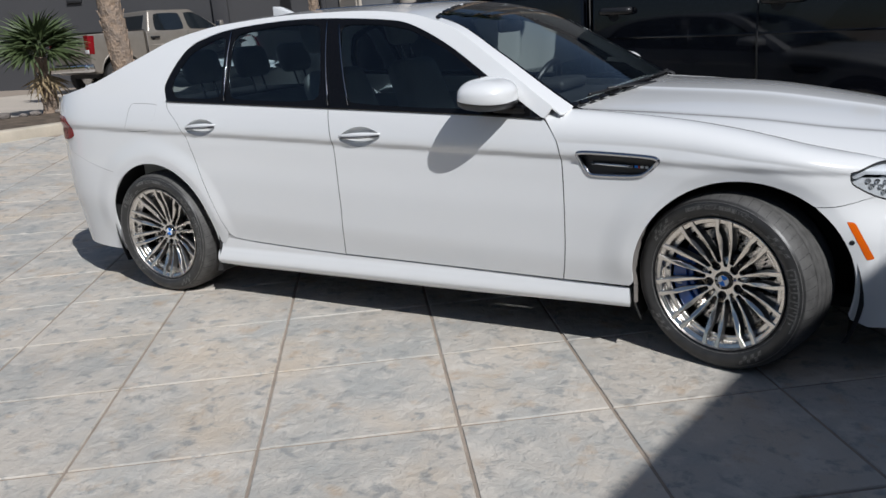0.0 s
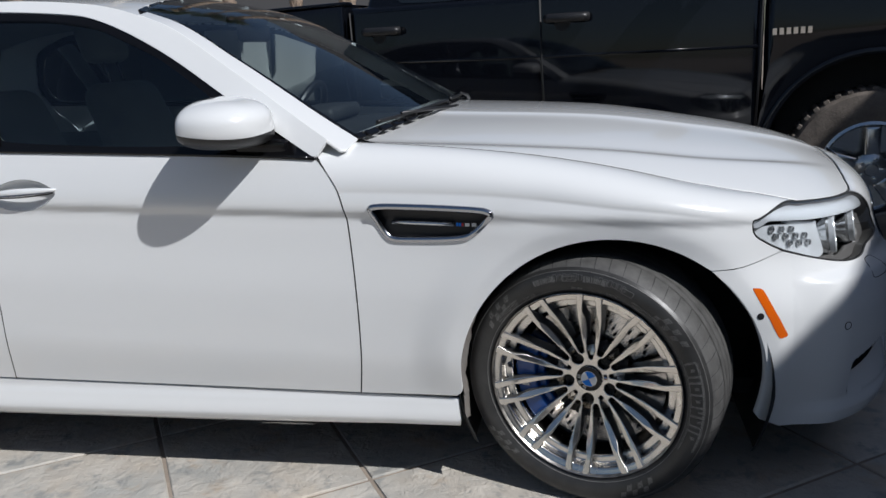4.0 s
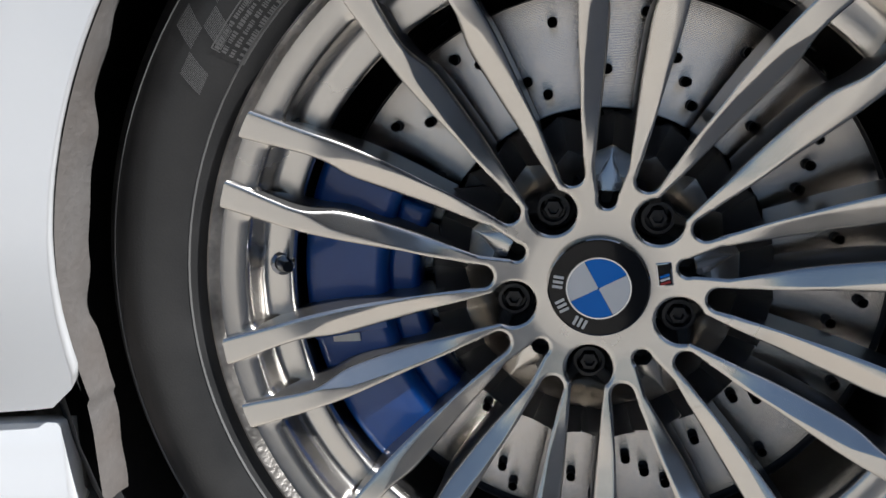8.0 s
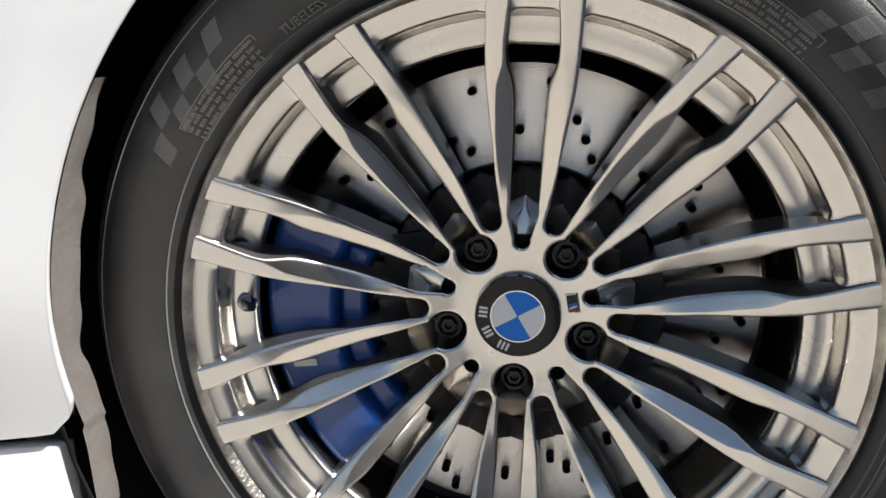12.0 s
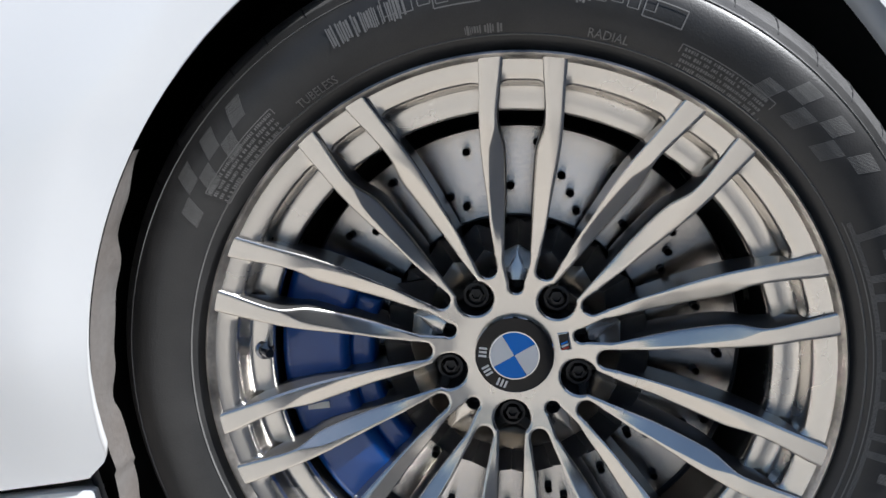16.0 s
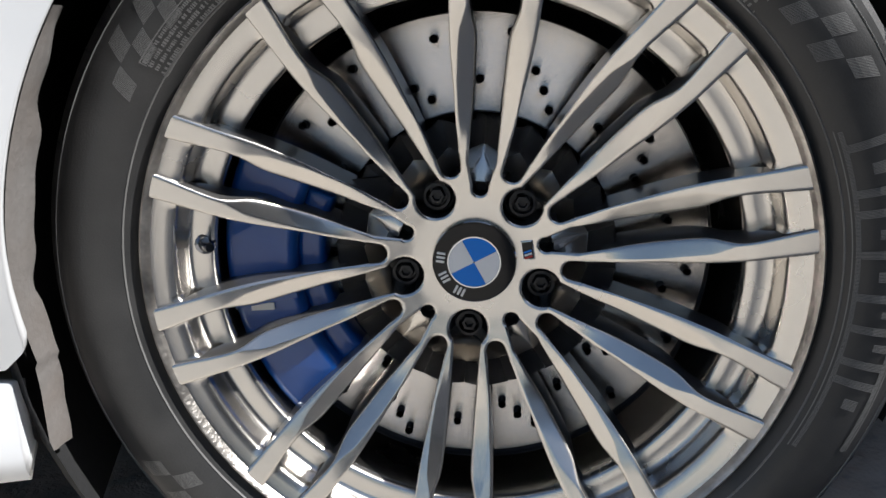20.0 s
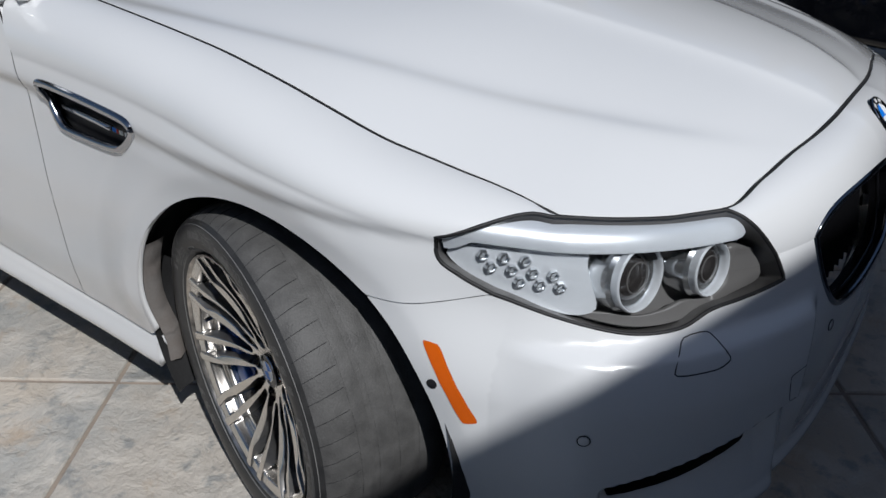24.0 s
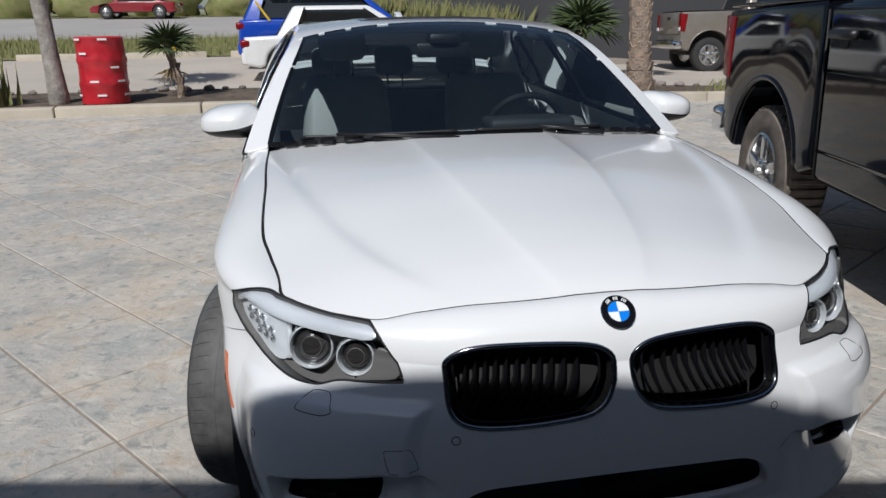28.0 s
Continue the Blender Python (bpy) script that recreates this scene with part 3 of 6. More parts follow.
MARKER = soft(vz([(s_of(.407 + .070 * t, .590 - .130 * t) - .014, .592 - .136 * t) for t in (0, .25, .5, .75, 1)] + [(s_of(.407 + .070 * t, .590 - .130 * t) + .014, .588 - .126 * t) for t in (1, .75, .5, .25, 0)]), .12, 2)
VENT = soft(vz([(-.572, .826), (-.40, .819), (-.245, .808), (-.222, .79), (-.292, .722), (-.50, .722), (-.525, .745)]), .16, 3)
CELL = (.014, .018)


def body_pair(name, fn, outline, holes=(), cell=CELL, material=PAINT, flange=.014, parent=None, label="", sign=1):
    """One panel on each side of the car."""
    return [part(name, patch(fn, outline, holes, cell, flange, flip=f, sign=sign), material, parent or car, label) for f in (False, True)]


fenders = body_pair("fender", front, inset(fender, GAPW), [VENT])
front_bumper = part("front_bumper", patch(front, inset(bumper, GAPW), [KIDNEY, MIDVENT, SIDEVENT, MARKER], (.0065, .014), .03, both=True), PAINT, car)

# bonnet: its edge follows the inner rim of the wings and the nose
rim = front(np.concatenate([np.linspace(-.56, .56, 40), np.linspace(.60, 1.45, 50)]), np.full(90, 2.0))
half = [(p[0], p[1]) for p in rim]
cowl = [(-.58 - .09 * (y / .7) ** 2, y) for y in np.linspace(-.69, 0, 14)]
hood_line = cowl[::-1] + half
hood_out = [(x, -y) for x, y in hood_line] [::-1][1:] + hood_line[1:]


def hood(x, y):
    return np.stack([np.asarray(x, float), np.asarray(y, float), hood_z(x, y)], -1)


bonnet = part("bonnet", patch(hood, inset(hood_out, .0042), (), (.010, .010), .03), PAINT, car)
# black sheet added below the bonnet, to keep light out of its gap
part("bonnet_liner", patch(off(hood, -.035), inset(hood_out, -.03), (), (.05, .05), 0), GAP, car)
# black bead added along the gap, standing for the shade in it
seal = [Vector(p) + Vector((0, 0, -.0020)) for p in hood(*np.array(inset(hood_out, .0008) + inset(hood_out, .0008)[:1]).T)]
part("bonnet_seal", tube(seal, .0024, 6, False), GAP, car, "black seam round the bonnet")

# doors and side of the body
MIDGAP = curve([(-1.736, .302), (-1.722, .44), (-1.716, .585), (-1.728, .80), (-1.75, .95), (-1.757, 1.005)])
REARGAP = curve([(-2.475, .366), (-2.52, .49), (-2.573, .629), (-2.64, .80), (-2.70, .925), (-2.78, 1.01), (-2.793, 1.049)])
belt = lambda x: .942 + .058 * ((-.70 - x) / 1.056) ** .85 if x > -1.757 else 1.0 + .049 * (-1.757 - x) / 1.03
BELTF = [(x, belt(x)) for x in np.linspace(-.70, -1.757, 16)]
BELTR = [(x, belt(x)) for x in np.linspace(-1.757, -2.793, 16)]
SILLF = [(x, .285 + .018 * (-.63 - x) / 1.1) for x in np.linspace(-1.736, -.628, 10)]
SILLR = curve([(-2.475, .366), (-2.43, .338), (-2.3, .325), (-2.0, .311), (-1.736, .302)])
front_door = SILLF[:-1] + curve(DOORFRONT)[:-1] + BELTF[:-1] + MIDGAP[::-1][:-1]
rear_door = SILLR[:-1] + MIDGAP[:-1] + BELTR[:-1] + REARGAP[::-1][:-1]
HANDLES = ((-1.578, .872, .116, .046), (-2.555, .916, .108, .043))
CUPS = [[(x + a * t, z + .005 * t + sgn * b * (1 - t * t) ** .8) for sgn, row in ((-1, np.linspace(-1, 1, 24)), (1, np.linspace(1, -1, 24)[1:-1])) for t in row] for x, z, a, b in HANDLES]
doors_f = body_pair("front_door", side, inset(front_door, GAPW), [CUPS[0]], cell=(.010, .010))
doors_r = body_pair("rear_door", side, inset(rear_door, GAPW), [CUPS[1]], cell=(.010, .010))
DLOTOP = curve([(-2.793, 1.049), (-2.815, 1.09), (-2.82, 1.15), (-2.73, 1.300), (-2.60, 1.358), (-2.441, 1.389), (-2.137, 1.407), (-1.873, 1.401), (-1.56, 1.376),
                (-1.393, 1.344), (-1.173, 1.244), (-.943, 1.101), (-.70, .946)])
RAILLINE = [(x, float(RAIL(x))) for x in np.linspace(-.665, -4.0, 70)]
TAILSEAM = curve([(-3.98, .84), (-3.72, .815), (-3.58, .765), (-3.40, .705), (-3.24, .672)])
arch_rr = arc(*RA, 126, -3)
quarter = (RAILLINE + [(-4.06, .96), (-4.05, .86)] + TAILSEAM + arch_rr[:] + [(-2.52, .30), (-2.475, .362)] + REARGAP[1:] + DLOTOP[1:])
FUEL = soft([(-3.06, 1.048), (-2.86, 1.040), (-2.872, .99), (-2.915, .897), (-3.11, .897), (-3.085, .98)], .12, 2)
quarters = body_pair("side_frame", side, quarter, [FUEL], cell=(.016, .014))
body_pair("fuel_flap", side, inset(FUEL, .0018), cell=(.012, .012))
rear_bumper = [(-3.985, .83)] + [(x, z - .002) for x, z in TAILSEAM[1:]] + arc(*RA, 126, 196, 24) + [(-3.34, .20), (-4.06, .22)]
body_pair("rear_bumper", side, rear_bumper, cell=(.016, .016))
TAILLAMP = soft([(-3.64, .985), (-3.57, .87), (-3.66, .845), (-3.98, .86), (-3.99, .99)], .15, 2)
body_pair("tail_lamp", off(side, .004), TAILLAMP, cell=(.014, .014), material=LAMPRED, label="red tail lamp lens")


def skirt(x, z):
    z = np.asarray(z, float)
    bow = spl(.17, .872, .195, .900, .215, .908, .26, .899, .285, .893, .34, .893)
    return np.stack([np.asarray(x, float), -(bow(z) + .004 * step(-.6, -.36, x)), z], -1)


skirt_line = ([(x, .281 + .018 * (-.63 - x) / 1.1 - GAPW) for x in np.linspace(-.353, -1.70, 9)] + [(-1.736, .2965), (-2.0, .3055), (-2.3, .3195), (-2.43, .333), (-2.475, .36), (-2.53, .32), (-2.575, .25), (-2.58, .19)]
              + [(x, .178 + .018 * step(-1.2, -.4, x)) for x in np.linspace(-2.4, -.349, 12)])
body_pair("side_skirt", skirt, skirt_line, cell=(.03, .008), flange=.03)

# window band: black surround and tinted panes
dlo = BELTF[:-1] + BELTR[:-1] + DLOTOP[:-1]


def pane(lines):
    return soft(lines, .12, 2)


PANE_F = pane([(-.86, .985), (-1.25, .995), (-1.655, 1.022), (-1.70, 1.12), (-1.79, 1.372), (-1.56, 1.357), (-1.393, 1.326), (-1.18, 1.23), (-1.02, 1.125)])
PANE_R = pane([(-1.795, 1.026), (-2.36, 1.051), (-2.385, 1.10), (-2.436, 1.364), (-2.137, 1.388), (-1.895, 1.383)])
PANE_Q = pane([(-2.415, 1.054), (-2.74, 1.068), (-2.775, 1.11), (-2.775, 1.17), (-2.70, 1.282), (-2.59, 1.335), (-2.478, 1.362)])
for k, f in enumerate((False, True)):
    trim = part("window_surround", patch(off(side, -.004), dlo, [PANE_F, PANE_R, PANE_Q], (.012, .012), .012, flip=f), GLOSSBLACK, car, "gloss black window surround")
    for line in (PANE_F, PANE_R, PANE_Q):
        part("side_window", patch(off(side, -.009), line, (), (.03, .03), 0, flip=f), GLASS, trim, "dark tinted side window")
    m = -1 if not f else 1
    for x0, z0, x1, z1 in ((-1.757, 1.012, -1.868, 1.396), (-2.40, 1.043, -2.452, 1.378), (-1.645, 1.012, -1.79, 1.37)):
        pts = [(x, m * float(half_width(x, z)) , z) for x, z in [(x0 + (x1 - x0) * t, z0 + (z1 - z0) * t) for t in np.linspace(0, 1, 8)]]
        part("window_bar", tube(pts, .0035, 6), DARKCHROME, trim, "thin bright upright bar")
    pts = [(x, m * float(half_width(x, z) + .001), z + .003) for x, z in BELTF + BELTR[1:]]
    part("belt_strip", tube(pts, .006, 6), GLOSSBLACK, trim)

# windscreen, roof, rear window, boot
GLASSFRONT = lambda w: -.478 - .165 * abs(w) ** 2.2
screen = [(GLASSFRONT(w), w) for w in np.linspace(-.90, .90, 25)] + [(x, .90 + .03 * (-.66 - x) / .6) for x in np.linspace(-.75, -1.25, 9)] + \
         [(-1.30 - .07 * (1 - (w / .93) ** 2), w) for w in np.linspace(.93, -.93, 17)] + [(x, -.90 - .03 * (-.66 - x) / .6) for x in np.linspace(-1.25, -.75, 9)]
ring_in = inset([(x, w * .75) for x, w in screen], .014)
ring_in = [(x, w / .75) for x, w in ring_in]
screen_band = part("windscreen_band", patch(off(top, .001), screen, [ring_in], (.02, .02), .01), GLOSSBLACK, car, "black ceramic band of the windscreen")
part("windscreen", patch(off(top, 0), ring_in, (), (.03, .03), 0), SCREEN, screen_band, "tinted windscreen")
HEADER = lambda w: -1.30 - .07 * (1 - (w / .93) ** 2)
REAR = lambda w: -2.86 - .10 * (1 - w * w)
roof_line = [(HEADER(w) - .004, w) for w in np.linspace(-.93, .93, 17)] + [(x, 1.0) for x in np.linspace(-1.26, -2.80, 30)] + \
            [(REAR(w), w) for w in np.linspace(1, -1, 17)] + [(x, -1.0) for x in np.linspace(-2.80, -1.26, 30)]
SUNROOF = soft([(-1.52, -.56), (-1.52, .56), (-2.22, .56), (-2.22, -.56)], .08, 3)
part("roof", patch(top, roof_line, [SUNROOF], (.02, .03), .012), PAINT, car)
part("sunroof", patch(off(top, .003), inset(SUNROOF, .006), (), (.03, .05), .03), SUNGLASS, car, "dark glass sunroof panel")
for w0, w1 in ((-1.0, -.90), (.90, 1.0)):
    part("a_pillar", patch(off(top, .0015), [(-.618 if w0 < 0 else -.606, w0), (-.606 if w0 < 0 else -.618, w1), (-.95, w1 - .012 if w1 < 0 else w1), (-1.268, w1 - .028 if w1 < 0 else w1), (-1.268, w0 + (.028 if w0 > 0 else 0)), (-.95, w0 + (.012 if w0 > 0 else 0))],
                           (), (.02, .02), .012), PAINT, car)
rear_glass = [(REAR(w) - .004, w) for w in np.linspace(-.9, .9, 17)] + [(-3.46 - .06 * (1 - w * w), w) for w in np.linspace(.88, -.88, 17)]
part("rear_window", patch(off(top, -.002), rear_glass, (), (.03, .04), 0), GLASS, car, "tinted rear window")
for w0, w1 in ((-1.0, -.9), (.9, 1.0)):
    part("c_pillar", patch(top, [(-2.86, w0), (-2.86, w1), (-3.46, w1), (-3.50, w0)], (), (.02, .03), .01), PAINT, car)
boot = [(-3.465 - .06 * (1 - w * w), w) for w in np.linspace(-1, 1, 17)] + [(-4.03, 1), (-4.06, 0), (-4.03, -1)]
part("boot_lid", patch(top, boot, (), (.02, .05), .03), PAINT, car)
part("boot_spoiler", moved(box((.07, 1.04, .016), (0, 0, 0), .007), pose(-3.88, 0, 1.125, 0, -8, 0)), PAINT, car)
part("tail_panel", box((.02, 1.05, .78), (-3.95, 0, .62), .008), PAINT, car)
fin = prism([(-.09, 0), (.085, 0), (.06, .012), (-.03, .052), (-.085, .058)], .04, .008)
part("roof_antenna", moved(fin, pose(-2.66, .02, 1.452, 90, 0, 0)), PAINT, car, "white shark-fin antenna")

# ---------------------------------------------------------------- wheels: x to the right, y up, z out of the car; 0 is the cap
TILT = radians(-4.6)
FACE = spl(0, -.004, .036, -.004, .048, -.0034, .064, -.0006, .080, .0030, .095, .0066, .11, .0105, .15, .0222, .185, .0362, .203, .0434, .225, .0495, .243, .0545, .256, .0580)
INNER = spl(.05, .0112, .088, .0112, .108, .0110, .132, .0108, .156, .0112, .174, .0118, .182, .0128, .192, .0158, .200, .0178, .206, .0182, .2215, .0172, .2415, .0152, .255, .0143)
OUTER = spl(.05, .0170, .088, .0190, .108, .0220, .132, .0253, .156, .0288, .179, .0314, .192, .0323, .203, .0326, .222, .0327, .242, .0330, .255, .0332)
RIDGE = spl(.095, 1.0, .115, .96, .134, .72, .157, .48, .180, .25, .193, -.35, .205, -.98, .26, -1.0)
SEAT_R, PIN_R, CROTCH, CROTCH_R = .0163, .0064, .0800, .0082


def facets(r, across):
    """How far a spoke's face falls below the dish: the flat outer facet, the leaning inner one and the rolled edges."""
    a = np.abs(across)
    wide = OUTER(r) - INNER(r)
    q = (a - INNER(r)) / wide * 2 - 1
    t = (RIDGE(r) - q) * wide / 2
    lean = .40 * step(.09, .13, r) * (t + np.sqrt(t * t + 2e-7)) / 2
    tip = .10 * step(.10, .14, r) * step(.215, .19, r) * (-t + np.sqrt(t * t + 2e-7)) / 2
    return lean + tip


def rolled(near):
    """The fall of a rounded edge, by the distance from it."""
    return .0011 * np.maximum(0, 1 - near / .0024) ** 2


def spoke_frame(x, y):
    """Along and across the nearest pair of spokes, and whether that pair straddles a bolt."""
    a = np.arctan2(y, x) - TILT - math.pi / 2
    k = np.round(a / (math.pi / 5))
    d = a - k * math.pi / 5
    r = np.hypot(x, y)
    return r, r * np.cos(d), r * np.sin(d), np.mod(k, 2) == 1


def wheel_face(x, y):
    x, y = np.asarray(x, float), np.asarray(y, float)
    r, run, across, bolt = spoke_frame(x, y)
    a = np.abs(across)
    turn = math.pi / 10 - np.arctan2(a, run)
    brun, bacross = r * np.cos(turn), np.abs(r * np.sin(turn))
    slot = np.where(bolt, np.where(run > .0713, a - INNER(run), np.hypot(run - .060, across) - SEAT_R),
                    np.where(run > .084, a - INNER(run), np.where(run > .0622, a - .0062 - (run - .0622) * .248, np.hypot(run - .0605, across) - PIN_R)))
    fork = np.where(run > .088, OUTER(run) - a, np.where(brun > .0786, bacross - .0081 - (brun - .0786) * .148, np.hypot(brun - CROTCH, bacross) - CROTCH_R))
    z = FACE(r) - facets(run, across) * (r > .082) - rolled(np.minimum(slot, fork))
    return np.stack([x, y, z], -1)


def polar(k, run, across):
    a = k * math.pi / 5 + math.pi / 2 + TILT
    return (run * math.cos(a) - across * math.sin(a), run * math.sin(a) + across * math.cos(a))


windows = []
for k in range(10):
    rs = np.linspace(.088, .128, 9)
    left = [polar(k, r, float(OUTER(r))) for r in rs]
    right = [polar(k + 1, r, -float(OUTER(r))) for r in rs]
    foot = [polar(k + .5, CROTCH + CROTCH_R * math.cos(t), CROTCH_R * math.sin(t)) for t in np.linspace(radians(100), radians(260), 17)]
    windows.append(left + right[::-1] + foot)
    rs = np.linspace(.084, .128, 9)
    edge = [(r, float(INNER(r))) for r in rs]
    if k % 2:
        t0 = math.asin(.0117 / SEAT_R)
        foot = [(.060 + SEAT_R * math.cos(t), SEAT_R * math.sin(t)) for t in np.linspace(-t0, t0 - 2 * math.pi, 25)]
    else:
        foot = [(.0605 + PIN_R * math.cos(t), PIN_R * math.sin(t)) for t in np.linspace(radians(-75), radians(-285), 15)]
    windows.append([polar(k, r, t) for r, t in edge] + [polar(k, r, -t) for r, t in edge[::-1]] + [polar(k, r, t) for r, t in foot])


def ring(x, y, r, n=24):
    return [(x + r * math.cos(2 * math.pi * i / n), y + r * math.sin(2 * math.pi * i / n)) for i in range(n)]


BOLTS = [polar(k, .060, 0) for k in (1, 3, 5, 7, 9)]
PINS = [polar(k, .0605, 0) for k in (0, 2, 4, 6, 8)]
face_mesh = patch(wheel_face, ring(0, 0, .110, 120), windows + [ring(0, 0, .0345, 48)], (.0010, .0010), .036)


def spoke(side_k):
    """One spoke of a pair, pointing up: leaning and flat facets that meet in a slanting ridge, flanks in the shaded
    alloy, its end flush with the rim lip.
    """
    bm = bmesh.new()
    rows_ = []
    for run in np.linspace(.104, .2500, 60):
        lo, hi, ridge = float(INNER(run)), float(OUTER(run)), float(RIDGE(run))
        lines = sorted({0.0, .0007, .0016, .0028, hi - lo - .0028, hi - lo - .0016, hi - lo - .0007, hi - lo})
        mid = np.clip((ridge + 1) / 2 * (hi - lo), .0036, hi - lo - .0036)
        inner_run = np.linspace(.0028, mid - .0006, 4)[1:]
        outer_run = np.linspace(mid + .0006, hi - lo - .0028, 4)[:-1]
        w = np.array(lines[:4] + list(inner_run) + [mid] + list(outer_run) + lines[4:])
        w = np.concatenate([[0.0], w, [hi - lo]])
        across = side_k * (lo + w)
        a = math.pi / 2 + TILT
        x, y = run * math.cos(a) - across * math.sin(a), run * math.sin(a) + across * math.cos(a)
        r = np.hypot(x, y)
        z = FACE(r) - facets(np.full_like(across, run), across) - rolled(np.minimum(w, hi - lo - w)) + .0002
        deep = .038 - .026 * float(step(.205, .235, run))
        z[[0, -1]] -= deep
        rows_.append([bm.verts.new(p) for p in zip(x, y, z)])
    if side_k < 0:
        rows_ = [row[::-1] for row in rows_]
    for r0, r1 in zip(rows_, rows_[1:]):
        for j in range(len(r0) - 1):
            f = bm.faces.new((r0[j], r0[j + 1], r1[j + 1], r1[j]))
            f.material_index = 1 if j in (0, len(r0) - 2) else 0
    bm.faces.new(rows_[-1]).material_index = 0
    bmesh.ops.recalc_face_normals(bm, faces=bm.faces[:])
    if max(bm.faces, key=lambda f: f.calc_center_median().z).normal.z < 0:
        bmesh.ops.reverse_faces(bm, faces=bm.faces[:])
    return smooth(bm, 50)


def rim_shelf():
    """The rim ring between the spokes: a broad band, a rounded drop into pockets with filleted corners, and the step below."""
    bm = bmesh.new()
    rows_ = []
    for i in range(900):
        a = 2 * math.pi * i / 900
        _, run, across, _ = spoke_frame(np.array(.232 * math.cos(a)), np.array(.232 * math.sin(a)))
        d = abs(float(across))
        gap = max(0.0, .0178 - d, d - .0319)
        fill = max(0.0, 1 - gap / .0065) ** 2 * .0040
        prof = [(.2515, .0545), (.2490, .0528), (.2462, .0512), (.2400, .0490), (.2350 - fill, .0468), (.2335 - fill, .0452), (.2326 - fill, .0425), (.2322 - fill, .038),
                (.2318 - fill * .5, .030), (.2308, .0250), (.2288, .0222), (.2260, .0212), (.2200, .0206), (.2130, .0196), (.2108, .0180), (.2104, .012)]
        rows_.append([bm.verts.new((r * math.cos(a), r * math.sin(a), z)) for r, z in prof])
    for i, r0 in enumerate(rows_):
        r1 = rows_[(i + 1) % len(rows_)]
        for j in range(len(r0) - 1):
            bm.faces.new((r0[j], r0[j + 1], r1[j + 1], r1[j]))
    bmesh.ops.recalc_face_normals(bm, faces=bm.faces[:])
    return smooth(bm, 60)


def pin_ramp(k):
    """The floor of the pocket behind a pin hole, falling away outwards."""
    bm = bmesh.new()
    rows_ = []
    for r in np.linspace(.0655, .0935, 9):
        w = (.0062 + .0050 * float(step(.062, .076, r))) * (1 - .9 * float(step(.070, .095, r)))
        z = -.0065 - .0075 * float((r - .0655) / .028)
        rows_.append([bm.verts.new((*polar(k, r, t * w), z - .002 * (t * t))) for t in (1, .5, 0, -.5, -1)])
    for r0, r1 in zip(rows_, rows_[1:]):
        for j in range(4):
            bm.faces.new((r0[j], r1[j], r1[j + 1], r0[j + 1]))
    bmesh.ops.recalc_face_normals(bm, faces=bm.faces[:])
    if bm.faces[:][0].normal.z < 0:
        bmesh.ops.reverse_faces(bm, faces=bm.faces[:])
    return smooth(bm, 60)


def seat_floor(k):
    """The floor between a bolt's seat and the slot between its two spokes."""
    bm = bmesh.new()
    rows_ = [[bm.verts.new((*polar(k, r, t), z)) for t in (.0125, .006, 0, -.006, -.0125)] for r, z in ((.070, -.021), (.078, -.020), (.083, -.0205), (.0845, -.023), (.0848, -.036))]
    for r0, r1 in zip(rows_, rows_[1:]):
        for j in range(4):
            bm.faces.new((r0[j], r1[j], r1[j + 1], r0[j + 1]))
    bmesh.ops.recalc_face_normals(bm, faces=bm.faces[:])
    if bm.faces[:][0].normal.z < 0:
        bmesh.ops.reverse_faces(bm, faces=bm.faces[:])
    return smooth(bm, 30)


lip_mesh = lathe([(.2485, .0530), (.2500, .0560), (.2516, .0588), (.2530, .0600), (.2545, .0592), (.2548, .0570), (.2535, .050), (.250, .044)], 128)
barrel_mesh = lathe([(.2106, .0125), (.2104, .012), (.2125, .004), (.2160, -.012), (.2150, -.17), (.235, -.19)], 128)


def shrunk(r):
    """The tyre's outer half drawn in to its true size."""
    return r if r < .30 else .30 + (r - .30) * .853


tyre_profile = [(.2475, .046), (.2545, .0505), (.2575, .0525), (.262, .0580), (.2635, .0590), (.268, .0630), (.274, .0664), (.281, .0692), (.289, .0708), (.297, .0710), (.305, .0698),
                (.313, .0672), (.3195, .0640), (.3205, .0626), (.327, .0570), (.334, .0480), (.3395, .0375), (.3435, .0250), (.3460, .0100), (.3475, -.010), (.3475, -.060),
                (.3472, -.125), (.345, -.162), (.338, -.182), (.30, -.198), (.25, -.18)]
tyre_profile = [(shrunk(r), z) for r, z in tyre_profile]
SIDEWALL = spl(*(v for p in tyre_profile[1:17] for v in p))


def flatten(me, low):
    for v in me.vertices:
        if v.co.y < -low:
            v.co.z += .25 * (-low - v.co.y)
            v.co.y = -low
    return me


def as_mesh(bm, name="m"):
    me = bpy.data.meshes.new(name)
    bm.to_mesh(me)
    bm.free()
    return me


def grooved_tread():
    """The tread band with three grooves round it and fine cuts across its shoulder."""
    bms = [lathe([(.3414, z0), (.3420, z0 - .004), (.3420, z1 + .004), (.3414, z1)], 160) for z0, z1 in ((-.002, -.026), (-.036, -.066), (-.076, -.106), (-.116, -.150))]
    return merge(*bms)


def cuts():
    out = []
    for i in range(56):
        a = 2 * math.pi * i / 56
        pts = [(shrunk(r) * math.cos(a + s), shrunk(r) * math.sin(a + s), z) for r, z, s in ((.3240, .0597, 0), (.3305, .0528, .005), (.3370, .0428, .011), (.3418, .0308, .018), (.3448, .0180, .024), (.3470, .000, .032))]
        out.append(tube(pts, [.0004, .0006, .0007, .0008, .0008, .0006], 5, False))
    return merge(*out)


